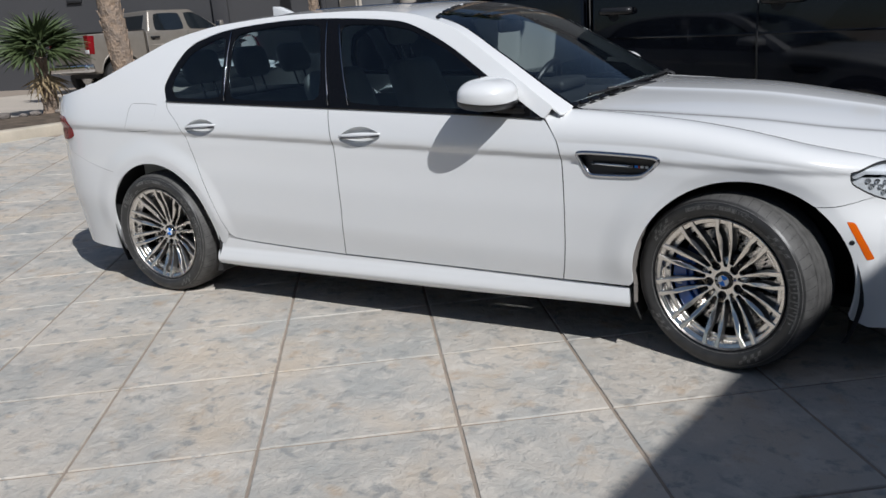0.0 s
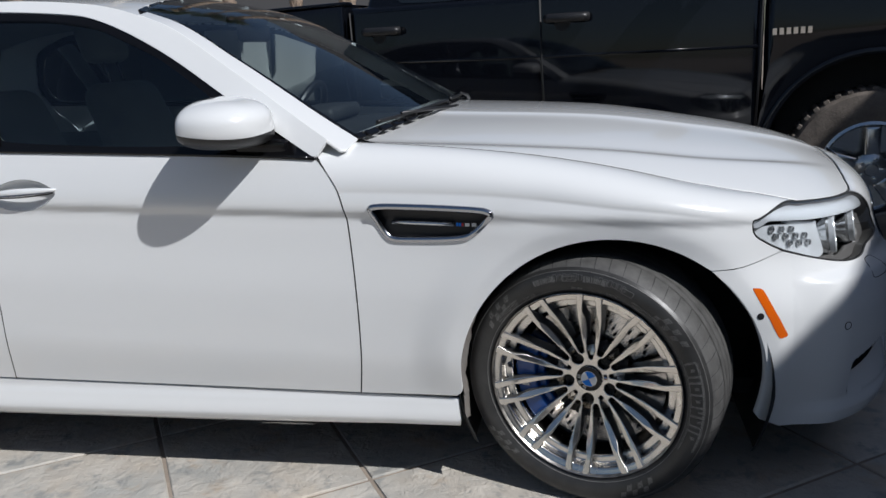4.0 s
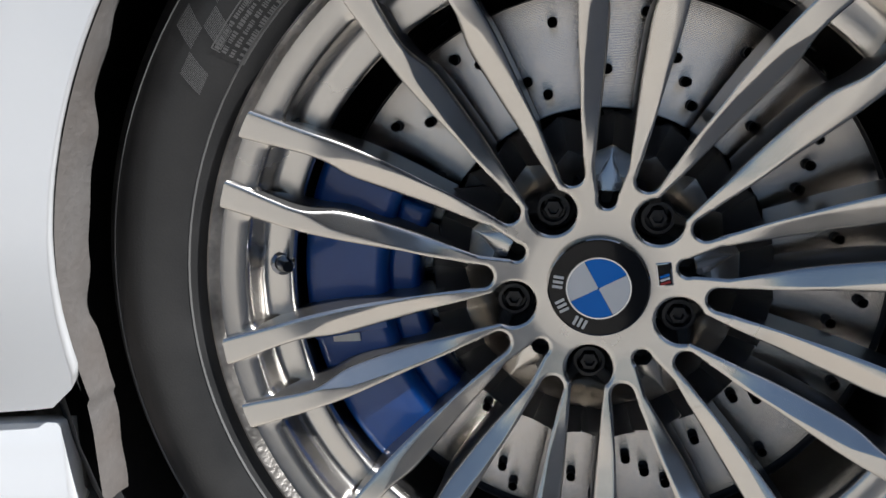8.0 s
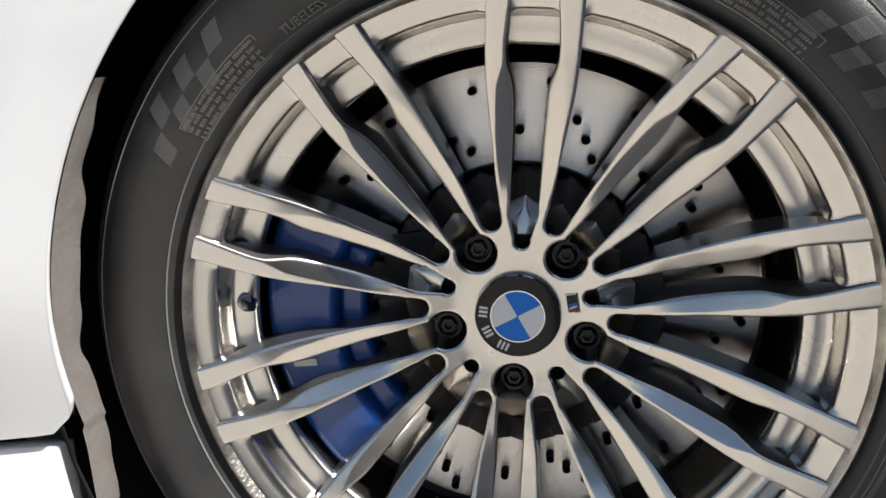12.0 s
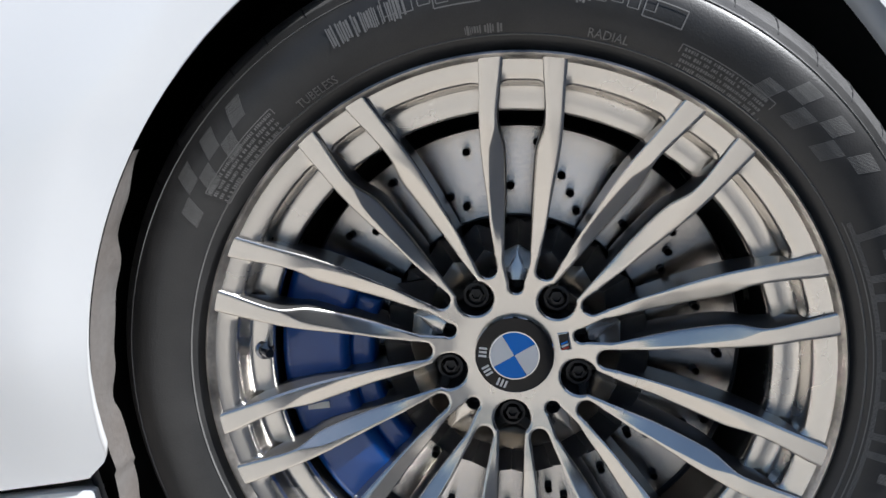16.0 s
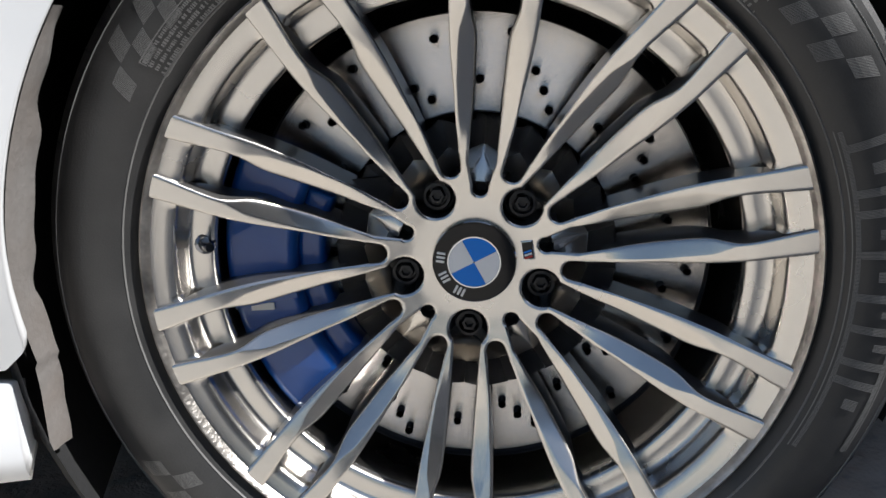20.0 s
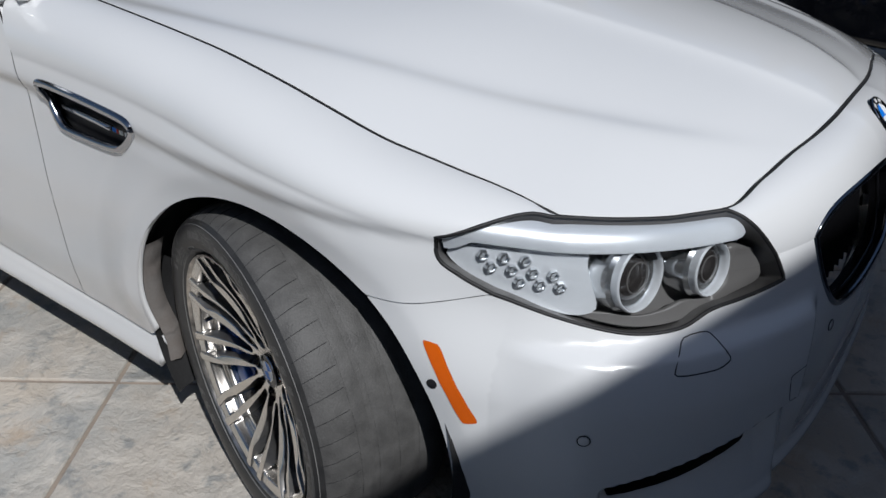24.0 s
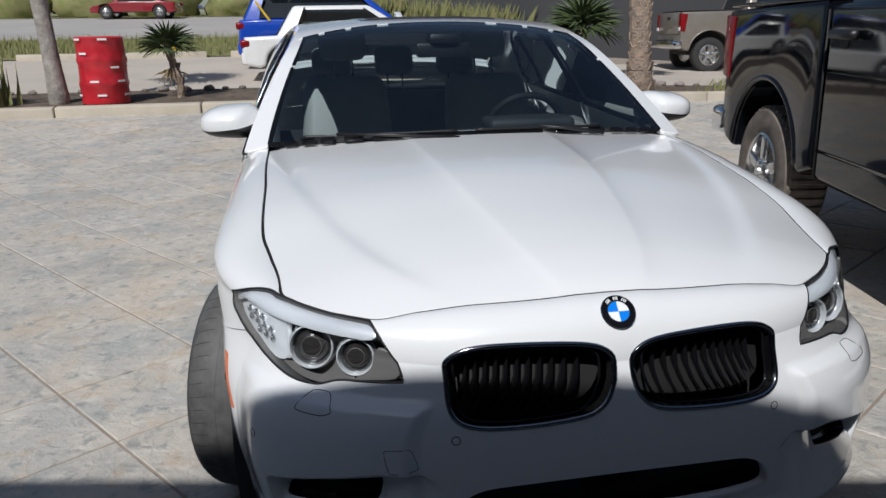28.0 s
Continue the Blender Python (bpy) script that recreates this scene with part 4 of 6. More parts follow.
def bent(bm, radius, angle, z0):
    """Letters bent round the sidewall, their feet towards the axle."""
    for v in bm.verts:
        a = math.pi / 2 + angle - v.co.x / radius
        r = radius + v.co.y
        z = v.co.z + z0
        v.co = Vector((r * math.cos(a), r * math.sin(a), z + float(SIDEWALL(r)) + .0003))
    return bm


def bar(w, h, x=0, y=0, d=.0006):
    bm = bmesh.new()
    n = max(1, int(w / .004))
    bot = [bm.verts.new((x - w / 2 + w * i / n, y - h / 2, d)) for i in range(n + 1)]
    top_v = [bm.verts.new((x - w / 2 + w * i / n, y + h / 2, d)) for i in range(n + 1)]
    for i in range(n):
        bm.faces.new((bot[i], bot[i + 1], top_v[i + 1], top_v[i]))
    return bm


def frame_bars(w, h, t, x=0, y=0):
    return merge(bar(w, t, x, y + h / 2), bar(w, t, x, y - h / 2), bar(t, h, x - w / 2, y), bar(t, h, x + w / 2, y))


def small_print(w, rows, pitch):
    """Rows of print too fine to read, as short plain bars."""
    rng = random.Random(int(w * 1e4) + rows)
    bm = bmesh.new()
    for k in range(rows):
        x, y = -w / 2, (k - (rows - 1) / 2) * pitch
        while x < w / 2 - .002:
            n, up = rng.uniform(.0007, .0019), rng.uniform(.22, .34) * pitch
            bm.faces.new([bm.verts.new((a, b, .0006)) for a, b in ((x, y - up), (x + n, y - up), (x + n, y + up), (x, y + up))])
            x += n + (.0006 if rng.random() < .82 else .0024)
    return bm


def hatch(w, h, x=0):
    """A field of fine upright ridges."""
    n, rows_ = max(2, int(w / .0010)), max(1, int(h / .004))
    bm = bmesh.new()
    for i in range(n):
        x0, d = x - w / 2 + w * (i + .25) / n, w / n * .52
        line = [(bm.verts.new((x0, h * (k / rows_ - .5), .0005)), bm.verts.new((x0 + d, h * (k / rows_ - .5), .0005))) for k in range(rows_ + 1)]
        for (p, q), (u, v) in zip(line, line[1:]):
            bm.faces.new((p, q, v, u))
    return bm


def checker(w, h, nx, ny):
    out = []
    for i in range(nx):
        for j in range(ny):
            if (i + j) % 2 == 0:
                f = hatch(w / nx * .92, h / ny, (i + .5) / nx * w - w / 2)
                for v in f.verts:
                    v.co.y += (j + .5) / ny * h - h / 2
                    v.co.x += v.co.y * .45
                out.append(f)
    return merge(*out)


def sidewall_marks():
    """Maker's marks as plain bars, the plain words as letters, boxes and fields of fine lines."""
    m = []
    d = radians
    for word, size, ang, r in (("TUBELESS", .0085, d(30), .2705), ("RADIAL", .0088, d(-17.5), .2705)):
        m.append(bent(lettering(word, size, .0006), r, ang, .0004))
    m.append(bent(small_print(.028, 1, .010), .2705, d(1.5), .0))
    m.append(bent(small_print(.080, 4, .0042), .2735, d(46), .0))
    m.append(bent(frame_bars(.082, .018, .0008), .2735, d(46), .0))
    m.append(bent(small_print(.070, 4, .0038), .2735, d(-36), .0))
    m.append(bent(frame_bars(.076, .0165, .0008), .2735, d(-36), .0))
    m.append(bent(small_print(.20, 1, .0032), .2650, d(10), -.0012))
    m.append(bent(frame_bars(.030, .013, .0010), .296, d(-24), .0))
    m.append(bent(frame_bars(.034, .013, .0010), .296, d(5), .0))
    for a in (d(18), d(-8)):
        m.append(bent(small_print(.062, 1, .026), .297, a, .0))
    for a in (d(-50), d(50), d(130), d(-150)):
        m.append(bent(checker(.096, .030, 6, 2), .2925, a, -.0002))
    for mid_a in (-91,):
        m.append(bent(hatch(.245, .0030), .2728, d(mid_a), .0002))
        m.append(bent(hatch(.245, .0036), .3035, d(mid_a), .0002))
        m.append(bent(bar(.245, .0007), .2695, d(mid_a), .0))
        m.append(bent(bar(.245, .0007), .3065, d(mid_a), .0))
        x = -.112
        for w in (.028, .009, .024, .026, .018, .020, .009, .028):
            m.append(bent(hatch(.0062, .0275, x - .0031), .288, d(mid_a), .0002))
            if w > .015:
                m.append(bent(hatch(w * .30, .010, x + w * .5), .2905 if w > .022 else .296, d(mid_a), .0002))
            x += w + .0065
    for a, w in ((d(7), .10), (d(-15), .09)):
        for i in range(7):
            m.append(bent(frame_bars(w / 11, .013 + .003 * (i % 2), .0008, (i - 3) * w / 7.5), .3005, a, .0001))
    for i in range(40):
        a = 2 * math.pi * i / 40 + .05 * math.sin(i * 7)
        m.append(bent(bar(.0007, .006 + .003 * math.sin(i * 3)), .2600 + .004 * (i % 3), a, -.0042))
    m.append(lathe([(.2652, .0606), (.2658, .0622), (.2664, .0618)], 120))
    m.append(lathe([(.3150, .0650), (.3156, .0656), (.3162, .0643)], 120))
    return merge(*m)


MARKS = as_mesh(sidewall_marks())
LIPM, BARRELM, CUTS = as_mesh(lip_mesh), as_mesh(barrel_mesh), as_mesh(cuts())
BANDS = as_mesh(grooved_tread())
FACEM = face_mesh
SPOKES = [as_mesh(spoke(k)) for k in (1, -1)]
RINGM = as_mesh(rim_shelf())
RINGM.materials.append(ALLOY)
RAMPS = [as_mesh(pin_ramp(k)) for k in (0, 2, 4, 6, 8)]
SEATS = [as_mesh(seat_floor(k)) for k in (1, 3, 5, 7, 9)]
for me in RAMPS:
    me.materials.append(ALLOY)
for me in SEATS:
    me.materials.append(ALLOYSHADED)
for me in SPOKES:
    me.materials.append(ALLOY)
    me.materials.append(ALLOYSHADED)
for me, material in ((FACEM, ALLOY), (LIPM, ALLOYWORN), (BARRELM, ALLOY), (CUTS, GAP), (BANDS, TREAD), (MARKS, RUBBERMARK)):
    me.materials.append(material)
# walls below the hub face take the alloy with shade in its colour
FACEM.materials.append(ALLOYSHADED)
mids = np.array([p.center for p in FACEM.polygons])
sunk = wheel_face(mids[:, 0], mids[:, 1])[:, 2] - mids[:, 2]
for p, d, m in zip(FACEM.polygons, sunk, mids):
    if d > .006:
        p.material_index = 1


def disc_face(a, r):
    return np.stack([r * np.cos(a), r * np.sin(a), np.full_like(a, -.040)], -1)


def shared(name, me, parent, label="", at=None):
    ob = new(name, me)
    ob.parent = parent
    if at is not None:
        ob.matrix_basis = at
    return tagged(ob, label)


holes = []
for i in range(17):
    for r in ((.133, .1455, .158, .1705, .183) if i % 2 else (.1445, .162, .179)):
        a = radians(27 + 360 / 17 * (i - 1) + (r - .15) / .012 * 4.25)
        a = (a + math.pi) % (2 * math.pi) - math.pi
        if abs(a) < math.pi - .05:
            holes.append([(a + .0037 / r * math.cos(t), r + .0037 * math.sin(t)) for t in np.linspace(0, 2 * math.pi, 13)[:-1]])
DISCM = patch(disc_face, [(-math.pi, .119), (math.pi, .119), (math.pi, .1965), (-math.pi, .1965)], holes, (.0115, .0026), .012)
DISCM.materials.append(DISC)
DISCM.materials.append(HAT)
# walls of the drillings in the bell's black: their inner shade as colour
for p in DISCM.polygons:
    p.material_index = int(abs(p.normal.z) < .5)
DISCEDGE = as_mesh(lathe([(.1965, -.0401), (.1975, -.041), (.1978, -.044), (.1978, -.072), (.118, -.072)], 96))
DISCEDGE.materials.append(HAT)
BELL = as_mesh(lathe([(.119, -.044), (.112, -.041), (.108, -.034), (.104, -.032), (.060, -.031), (.0, -.031)], 72))
BELL.materials.append(HAT)
BOLTM = as_mesh(merge(lathe([(.0165, -.030), (.0150, -.026), (.0128, -.0255), (.0125, -.0165), (.0112, -.0145), (.0090, -.0142), (.0085, -.020), (0, -.020)], 24),
                      moved(lathe([(.0072, .0), (.0070, .006), (.0062, .0072), (.004, .0074), (.0036, .003), (0, .003)], 6), pose(0, 0, -.021))))
BOLTM.materials.append(PLASTIC)
# black cups: the shade deep in bolt recesses and pin holes, painted
PITM = as_mesh(lathe([(.0165, -.022), (.0160, -.030), (0, -.031)], 24))
PITM.materials.append(GLOSSBLACK)
PINM = as_mesh(lathe([(.0060, -.005), (.0058, -.022), (0, -.022)], 14))
PINM.materials.append(GAP)


def sector(a0, a1, r0, r1, n=18):
    return [(r0 * math.cos(a), r0 * math.sin(a)) for a in np.linspace(a0, a1, n)] + [(r1 * math.cos(a), r1 * math.sin(a)) for a in np.linspace(a1, a0, n)]


def roundel(parent, size, at, name):
    """A round badge: black ring, blue and white quarters, light bars where its letters stand."""
    b = part(name, lathe([(size, -.004), (size, .0), (size * .97, .0012), (size * .93, .0014), (0, .0016)], 48), GLOSSBLACK, parent, "black-ringed round badge")
    b.matrix_basis = at
    for k in range(4):
        q = prism(sector(math.pi / 2 * k + .01, math.pi / 2 * (k + 1) - .01, .0006, size * .60, 12), .0010)
        part("badge_quarter", moved(q, pose(0, 0, .0013)), ROUNDELBLUE if k % 2 else ROUNDELWHITE, b)
    part("badge_ring", moved(lathe([(size * .60, 0), (size * .605, .0014), (size * .635, .0014), (size * .64, 0)], 48), pose(0, 0, .0012)), CHROME, b)
    part("badge_edge", lathe([(size * .965, .0008), (size * .985, .0022), (size * 1.005, .0010)], 48), CHROME, b)
    for k in (-1, 0, 1):
        strokes = merge(*(box((size * .055, size * .2, .0008), (dx * size, 0, 0)) for dx in (-.10, 0, .10)))
        part("badge_letter", moved(strokes, pose(0, 0, 0, 0, 0, -36 * k) @ pose(0, size * .80, .0017)), WHITEMARK, b)
    return b


def wheel(name, at, low, caliper, group="wheels of the white car"):
    w = new(name)
    w.parent = car
    w.matrix_basis = at
    tagged(w, "grey double-spoke alloy wheel with a black tyre")
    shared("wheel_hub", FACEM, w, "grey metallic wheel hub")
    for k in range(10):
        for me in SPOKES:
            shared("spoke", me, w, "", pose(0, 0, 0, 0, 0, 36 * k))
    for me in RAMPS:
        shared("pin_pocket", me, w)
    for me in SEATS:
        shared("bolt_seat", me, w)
    shared("rim_face", RINGM, w, "broad bright rim ring")
    shared("rim_lip", LIPM, w, "kerb-scuffed rim lip")
    shared("rim_barrel", BARRELM, w)
    ty = shared("tyre", flatten(as_mesh(lathe(tyre_profile, 160)), low), w, "black low-profile road tyre")
    ty.data.materials.append(RUBBER)
    ty.data.materials.append(TREAD)
    for p in ty.data.polygons:
        p.material_index = int(math.hypot(p.center.x, p.center.y) > .3215 and p.center.z > -.17)
    for nm, me in (("tread_band", BANDS), ("shoulder_cut", CUTS), ("sidewall_mark", MARKS)):
        tagged(shared(nm, flatten(me.copy(), low), w), kind="stuff")
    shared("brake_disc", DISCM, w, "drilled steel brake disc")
    shared("disc_edge", DISCEDGE, w)
    shared("disc_bell", BELL, w, "black disc bell")
    for x, y in BOLTS:
        shared("wheel_bolt", BOLTM, w, "black wheel bolt", pose(x, y, 0))
        shared("bolt_recess", PITM, w, "", pose(x, y, 0))
    for x, y in PINS:
        shared("pin_hole", PINM, w, "", pose(x, y, 0))
    if caliper:
        mid = math.pi + radians(6)
        body = prism(sector(mid - radians(34), mid + radians(38), .148, .2085, 26), .042, .009, 4)
        cal = part("brake_caliper", moved(body, pose(0, 0, -.038)), BLUE, w, "blue painted brake caliper")
        part("caliper_web", moved(prism(sector(mid - radians(30), mid + radians(34), .126, .150, 26), .030, .006, 3), pose(0, 0, -.038)), BLUE, cal)
        part("caliper_rib", moved(prism(sector(mid + radians(3), mid + radians(6), .150, .206, 6), .003, .0012, 2), pose(0, 0, .0035)), BLUE, cal)
        part("caliper_bridge", moved(box((.07, .012, .014), (0, 0, 0), .004, 2), pose(-.17, -.018, .003, 0, 0, 4)), PLASTIC, cal)
        part("caliper_mark", moved(box((.020, .006, .001), (0, 0, 0)), pose(-.178, -.040, .0055, 0, 0, 4)), WHITEMARK, cal, "white bar mark")
        for i, m_ in enumerate((ROUNDELBLUE, RED, WHITEMARK)):
            part("caliper_stripe", moved(box((.006, .008, .001), (0, 0, 0)), pose(-.170 + .008 * i, -.066, .0055, 0, 0, 20)), m_, cal)
    stem = merge(moved(lathe([(.0052, 0), (.0052, .014), (.0040, .016), (.0040, .030), (.0034, .031), (0, .031)], 14), Matrix()),
                 moved(lathe([(.0085, -.003), (.0085, .003), (.006, .0045)], 14), Matrix()))
    part("valve_stem", moved(stem, pose(-.2175, .0185, .018, -8, 28, 0)), DARKCHROME, w, "metal tyre valve")
    roundel(w, .0345, pose(0, 0, .0005, 0, 0, 118), "centre_cap")
    x, y = polar(-2.06, .0445, .0005)
    badge = part("model_badge", moved(box((.0105, .0165, .0014), (0, 0, 0), .0006, 2), pose(x, y, -.0033, 0, 0, 8)), CHROME, w, "small striped badge")
    part("badge_field", moved(box((.0085, .0142, .0006), (0, 0, 0)), pose(x, y, -.0024, 0, 0, 8)), GLOSSBLACK, badge)
    for i, m_ in enumerate((ROUNDELBLUE, ROUNDELWHITE, RED)):
        part("badge_stripe", moved(box((.0065, .0016, .0004), (0, 0, 0)), pose(x + .0004 * i, y - .0008 - .0024 * i, -.0019, 0, 0, 20)), m_, badge)
    return w


def wheel_pose(x, y, z, steer, flip=False):
    a = radians(steer)
    n = Vector((-math.sin(a), -math.cos(a), 0)) * (-1 if flip else 1)
    e1 = Vector((math.cos(a), -math.sin(a), 0)) * (-1 if flip else 1)
    m = Matrix((e1, Vector((0, 0, 1)), n)).transposed().to_4x4()
    m.translation = (x, y, z)
    return m


STEER = 16.8
wheel("front_wheel", wheel_pose(0, -.886, .335, STEER), .333, True)
wheel("rear_wheel", wheel_pose(-2.963, -.868, .331, 0), .329, False)
wheel("front_wheel", wheel_pose(0, .80, .335, STEER, True), .333, False)
wheel("rear_wheel", wheel_pose(-2.963, .868, .331, 0, True), .329, False)

# wheel housings
for cx, cz, r in ARCHES:
    for m in (-1, 1):
        bm = lathe([(r + .012, 0), (r + .03, .03), (r + .03, .42), (.0, .42)], 64)
        bmesh.ops.delete(bm, geom=[v for v in bm.verts if v.co.y < -.21], context="VERTS")
        bm.transform(Matrix(((1, 0, 0, cx), (0, 0, -m * 1.0, m * .905), (0, 1, 0, cz), (0, 0, 0, 1))))
        part("wheel_housing", bm, LINER, car, "dark wheel arch liner")

# ---------------------------------------------------------------- lamps, grille and fittings of the white car
def on(s, z, d=0.0):
    """A place on the front of the car, d metres outside it, and the way out of it."""
    u, v = fv(s, z)
    e = 1e-3
    f = lambda a, b: front(np.array(a), np.array(b))
    N = np.cross(f(u + e, v) - f(u - e, v), f(u, v + e) - f(u, v - e))
    N = Vector(N).normalized()
    return Vector(f(u, v)) + N * d, N


def facing(p, n, flip, spin=0):
    """A pose at p whose z looks along n; flip puts it on the other side of the car."""
    p, n = Vector(p), Vector(n)
    if flip:
        p.y, n.y = -p.y, -n.y
    return Matrix.Translation(p) @ n.to_track_quat("Z", "Y").to_matrix().to_4x4() @ pose(0, 0, 0, 0, 0, spin)


def rim_line(fn, outline, r, flip=False, lift=0.0, n=6, sign=1):
    """A round bead laid along an outline of a surface."""
    o = np.array(list(outline) + [outline[0]], float)
    P = off(fn, lift, sign)(o[:, 0], o[:, 1])
    pts = [Vector((p[0], -p[1] if flip else p[1], p[2])) for p in P]
    return tube(pts, r, n, False)


def sleeve(fn, outline, d0, d1, flip=False):
    """The wall of an opening: a strip along an outline from one depth to another."""
    o = np.array(list(outline) + [outline[0]], float)
    bm = bmesh.new()
    rows_ = []
    for d in np.linspace(d0, d1, 4):
        P = off(fn, d)(o[:, 0], o[:, 1])
        rows_.append([bm.verts.new((p[0], -p[1] if flip else p[1], p[2])) for p in P])
    for r0, r1 in zip(rows_, rows_[1:]):
        for i in range(len(o) - 1):
            bm.faces.new((r0[i], r0[i + 1], r1[i + 1], r1[i]))
    return smooth(bm, 60)


deepfront = off(front, -.072)
for flip in (False, True):
    lamp = part("headlamp", patch(deepfront, inset(LAMP, .004), (), (.02, .03), 0, flip=flip), LAMPGREY, car, "grey-lined headlamp with clear cover")
    part("lamp_seal", rim_line(front, LAMP, .0034, flip, -.0022, 8), GAP, lamp, "black rubber seal")
    part("lamp_cover", patch(off(front, -.001), inset(LAMP, .005), (), (.02, .03), 0, flip=flip), CLEAR, lamp, "clear plastic cover")
    part("lamp_wall", sleeve(front, inset(LAMP, .004), -.003, -.074, flip), LAMPGREY, lamp)
    brow_low = [fv(.408, .728), fv(.52, .738), fv(.62, .732), fv(.74, .728), fv(.87, .724), fv(.965, .722)]
    brow_up = [(.928, 1.92), (.82, 1.93), (.72, 1.93), (.61, 1.92), fv(.505, .774), fv(.430, .757), fv(.403, .738)]
    part("lamp_brow", patch(off(front, -.010), soft(brow_low + brow_up, .2, 2), (), (.01, .02), .02, flip=flip), BROW, lamp, "white brow strip along the top")
    wing = soft([fv(.397, .728), fv(.423, .696), fv(.478, .667), fv(.60, .634), fv(.662, .640), fv(.650, .680), fv(.662, .722), fv(.56, .728), fv(.47, .734)], .2, 2)
    part("lamp_reflector", patch(off(front, -.022), wing, (), (.012, .02), .02, flip=flip), LAMPWHITE, lamp, "bright reflector wing")
    for i in range(4):
        for j in range(3):
            if (i, j) in ((0, 2), (3, 0)):
                continue
            p, n = on(.470 + .036 * i + .008 * j, .722 - .019 * j - .003 * i, -.018)
            bm = lathe([(.0095, -.004), (.0085, .003), (.0060, .0035), (.0050, -.001), (0, -.001)], 6)
            part("light_cell", moved(bm, facing(p, Vector((.75, -.65, .1)), flip)), LAMPSILVER, lamp)
    for s, z, r in ((.735, .682, .055), (.890, .681, .046)):
        p, n = on(s, z, -.048)
        way = Vector((.955, -.26, .14))
        m = facing(p, way, flip)
        part("ring_light", moved(lathe([(r - .003, .010), (r - .0015, .024), (r - .003, .0265), (r - .0045, .0265), (r - .006, .024), (r - .006, .010)], 48), m), LAMPWHITE, lamp, "clear ring light")
        part("lamp_bezel", moved(lathe([(r + .004, -.030), (r + .003, .006), (r - .002, .012), (r - .009, .012), (r - .012, .004), (r - .014, .002), (r - .015, -.010)], 48), m), LAMPSILVER, lamp)
        part("projector_lens", moved(lathe([(r - .014, -.004), (r - .015, .008), (r * .55, .017), (r * .3, .0215), (0, .023)], 40), m), DARKLENS, lamp, "dark projector lens")
        part("lens_ring", moved(lathe([(r * .46, .0178), (r * .45, .0196), (r * .43, .0200), (r * .42, .0190)], 40), m), LAMPGREY, lamp)
    part("lamp_floor", patch(off(front, -.030), soft([fv(.60, .638), fv(.72, .617), fv(.82, .617), fv(.93, .636), fv(1.02, .641), fv(1.005, .68), fv(.955, .70), fv(.945, .655), fv(.90, .636), fv(.835, .640), fv(.80, .632), fv(.735, .628), fv(.68, .636)], .2, 2), (), (.012, .02), .02, flip=flip), LAMPGREY, lamp)
    # kidney
    grille = part("kidney_grille", patch(lambda s, v: front(s, v) + np.array([-.075, 0, 0]), inset(KIDNEY, .004), (), (.03, .04), 0, flip=flip), GAP, car, "black kidney grille with chrome surround")
    part("grille_frame", rim_line(front, KIDNEY, .0068, flip, -.002, 8), DARKCHROME, grille, "dark chrome surround")
    part("grille_sleeve", sleeve(front, inset(KIDNEY, .0028), -.001, -.036, flip), GLOSSBLACK, grille)
    inner = inset(KIDNEY, .017)
    part("grille_lip", rim_line(front, inner, .0035, flip, -.016, 8), GLOSSBLACK, grille)
    for k in range(12):
        s = 1.150 + k * .0225
        pts = [off(front, -.052)(np.array(s), np.array(fv(s, z)[1])) for z in np.linspace(.535, .712, 6)]
        lo_in = [p for p, z in zip(pts, np.linspace(.535, .712, 6)) if inside(np.array([fv(s, z)]), inset(KIDNEY, .02))[0]]
        if len(lo_in) > 2:
            q = [Vector((p[0], -p[1] if flip else p[1], p[2])) for p in lo_in]
            bm = bmesh.new()
            a = [bm.verts.new(v + Vector((.014, 0, 0))) for v in q]
            b = [bm.verts.new(v + Vector((-.03, .0035, 0))) for v in q]
            c = [bm.verts.new(v + Vector((-.03, -.0035, 0))) for v in q]
            for x, y in ((a, b), (c, a), (b, c)):
                for i in range(len(q) - 1):
                    bm.faces.new((x[i], x[i + 1], y[i + 1], y[i]))
            part("grille_slat", smooth(bm, 30), GLOSSBLACK, grille)
    for hole, nm in ((SIDEVENT, "side_intake"), ):
        part(nm, patch(lambda s, v: front(s, v) + np.array([-.050, .030, 0]), inset(hole, -.02), (), (.03, .04), 0, flip=flip), GAP, car, "black air intake in the bumper")
        part("intake_wall", sleeve(front, inset(hole, .0012), -.004, -.045, flip), PLASTIC, car)
    part("side_marker", patch(off(front, .001), inset(MARKER, .0008), (), (.006, .01), .008, flip=flip), AMBER, car, "amber side marker")
    for s, z, r in ((s_of(.416, .52), .520, .0085), (.600, .470, .0085), (1.207, .520, .0085)):
        p, n = on(s, z, .0005)
        part("parking_sensor", moved(lathe([(r, -.003), (r, .0006), (r * .9, .001), (0, .001)], 20), facing(p, n, flip)), PLASTIC if s < .5 else PAINT, car, "round parking sensor")
        if s > .5:
            part("sensor_ring", moved(lathe([(r, .0), (r + .0011, .0013), (r + .0022, .0)], 20), facing(p, n, flip)), GAP, car)
    washer = soft(vz([(.762, .563), (.797, .602), (.855, .604), (.888, .571), (.86, .562)]), .15, 2)
    part("washer_cover", rim_line(front, washer, .0011, flip, .0), GAP, car)
    if not flip:
        tow = soft(vz([(1.048, .505), (1.112, .507), (1.130, .450), (1.062, .447)]), .1, 2)
        part("tow_cover", rim_line(front, tow, .0008, flip, .0), GAP, car)
    # wing vent
    vent = part("wing_vent", patch(off(front, -.02), inset(VENT, .002), (), (.02, .02), 0, flip=flip), PLASTIC, car, "black wing vent with chrome surround")
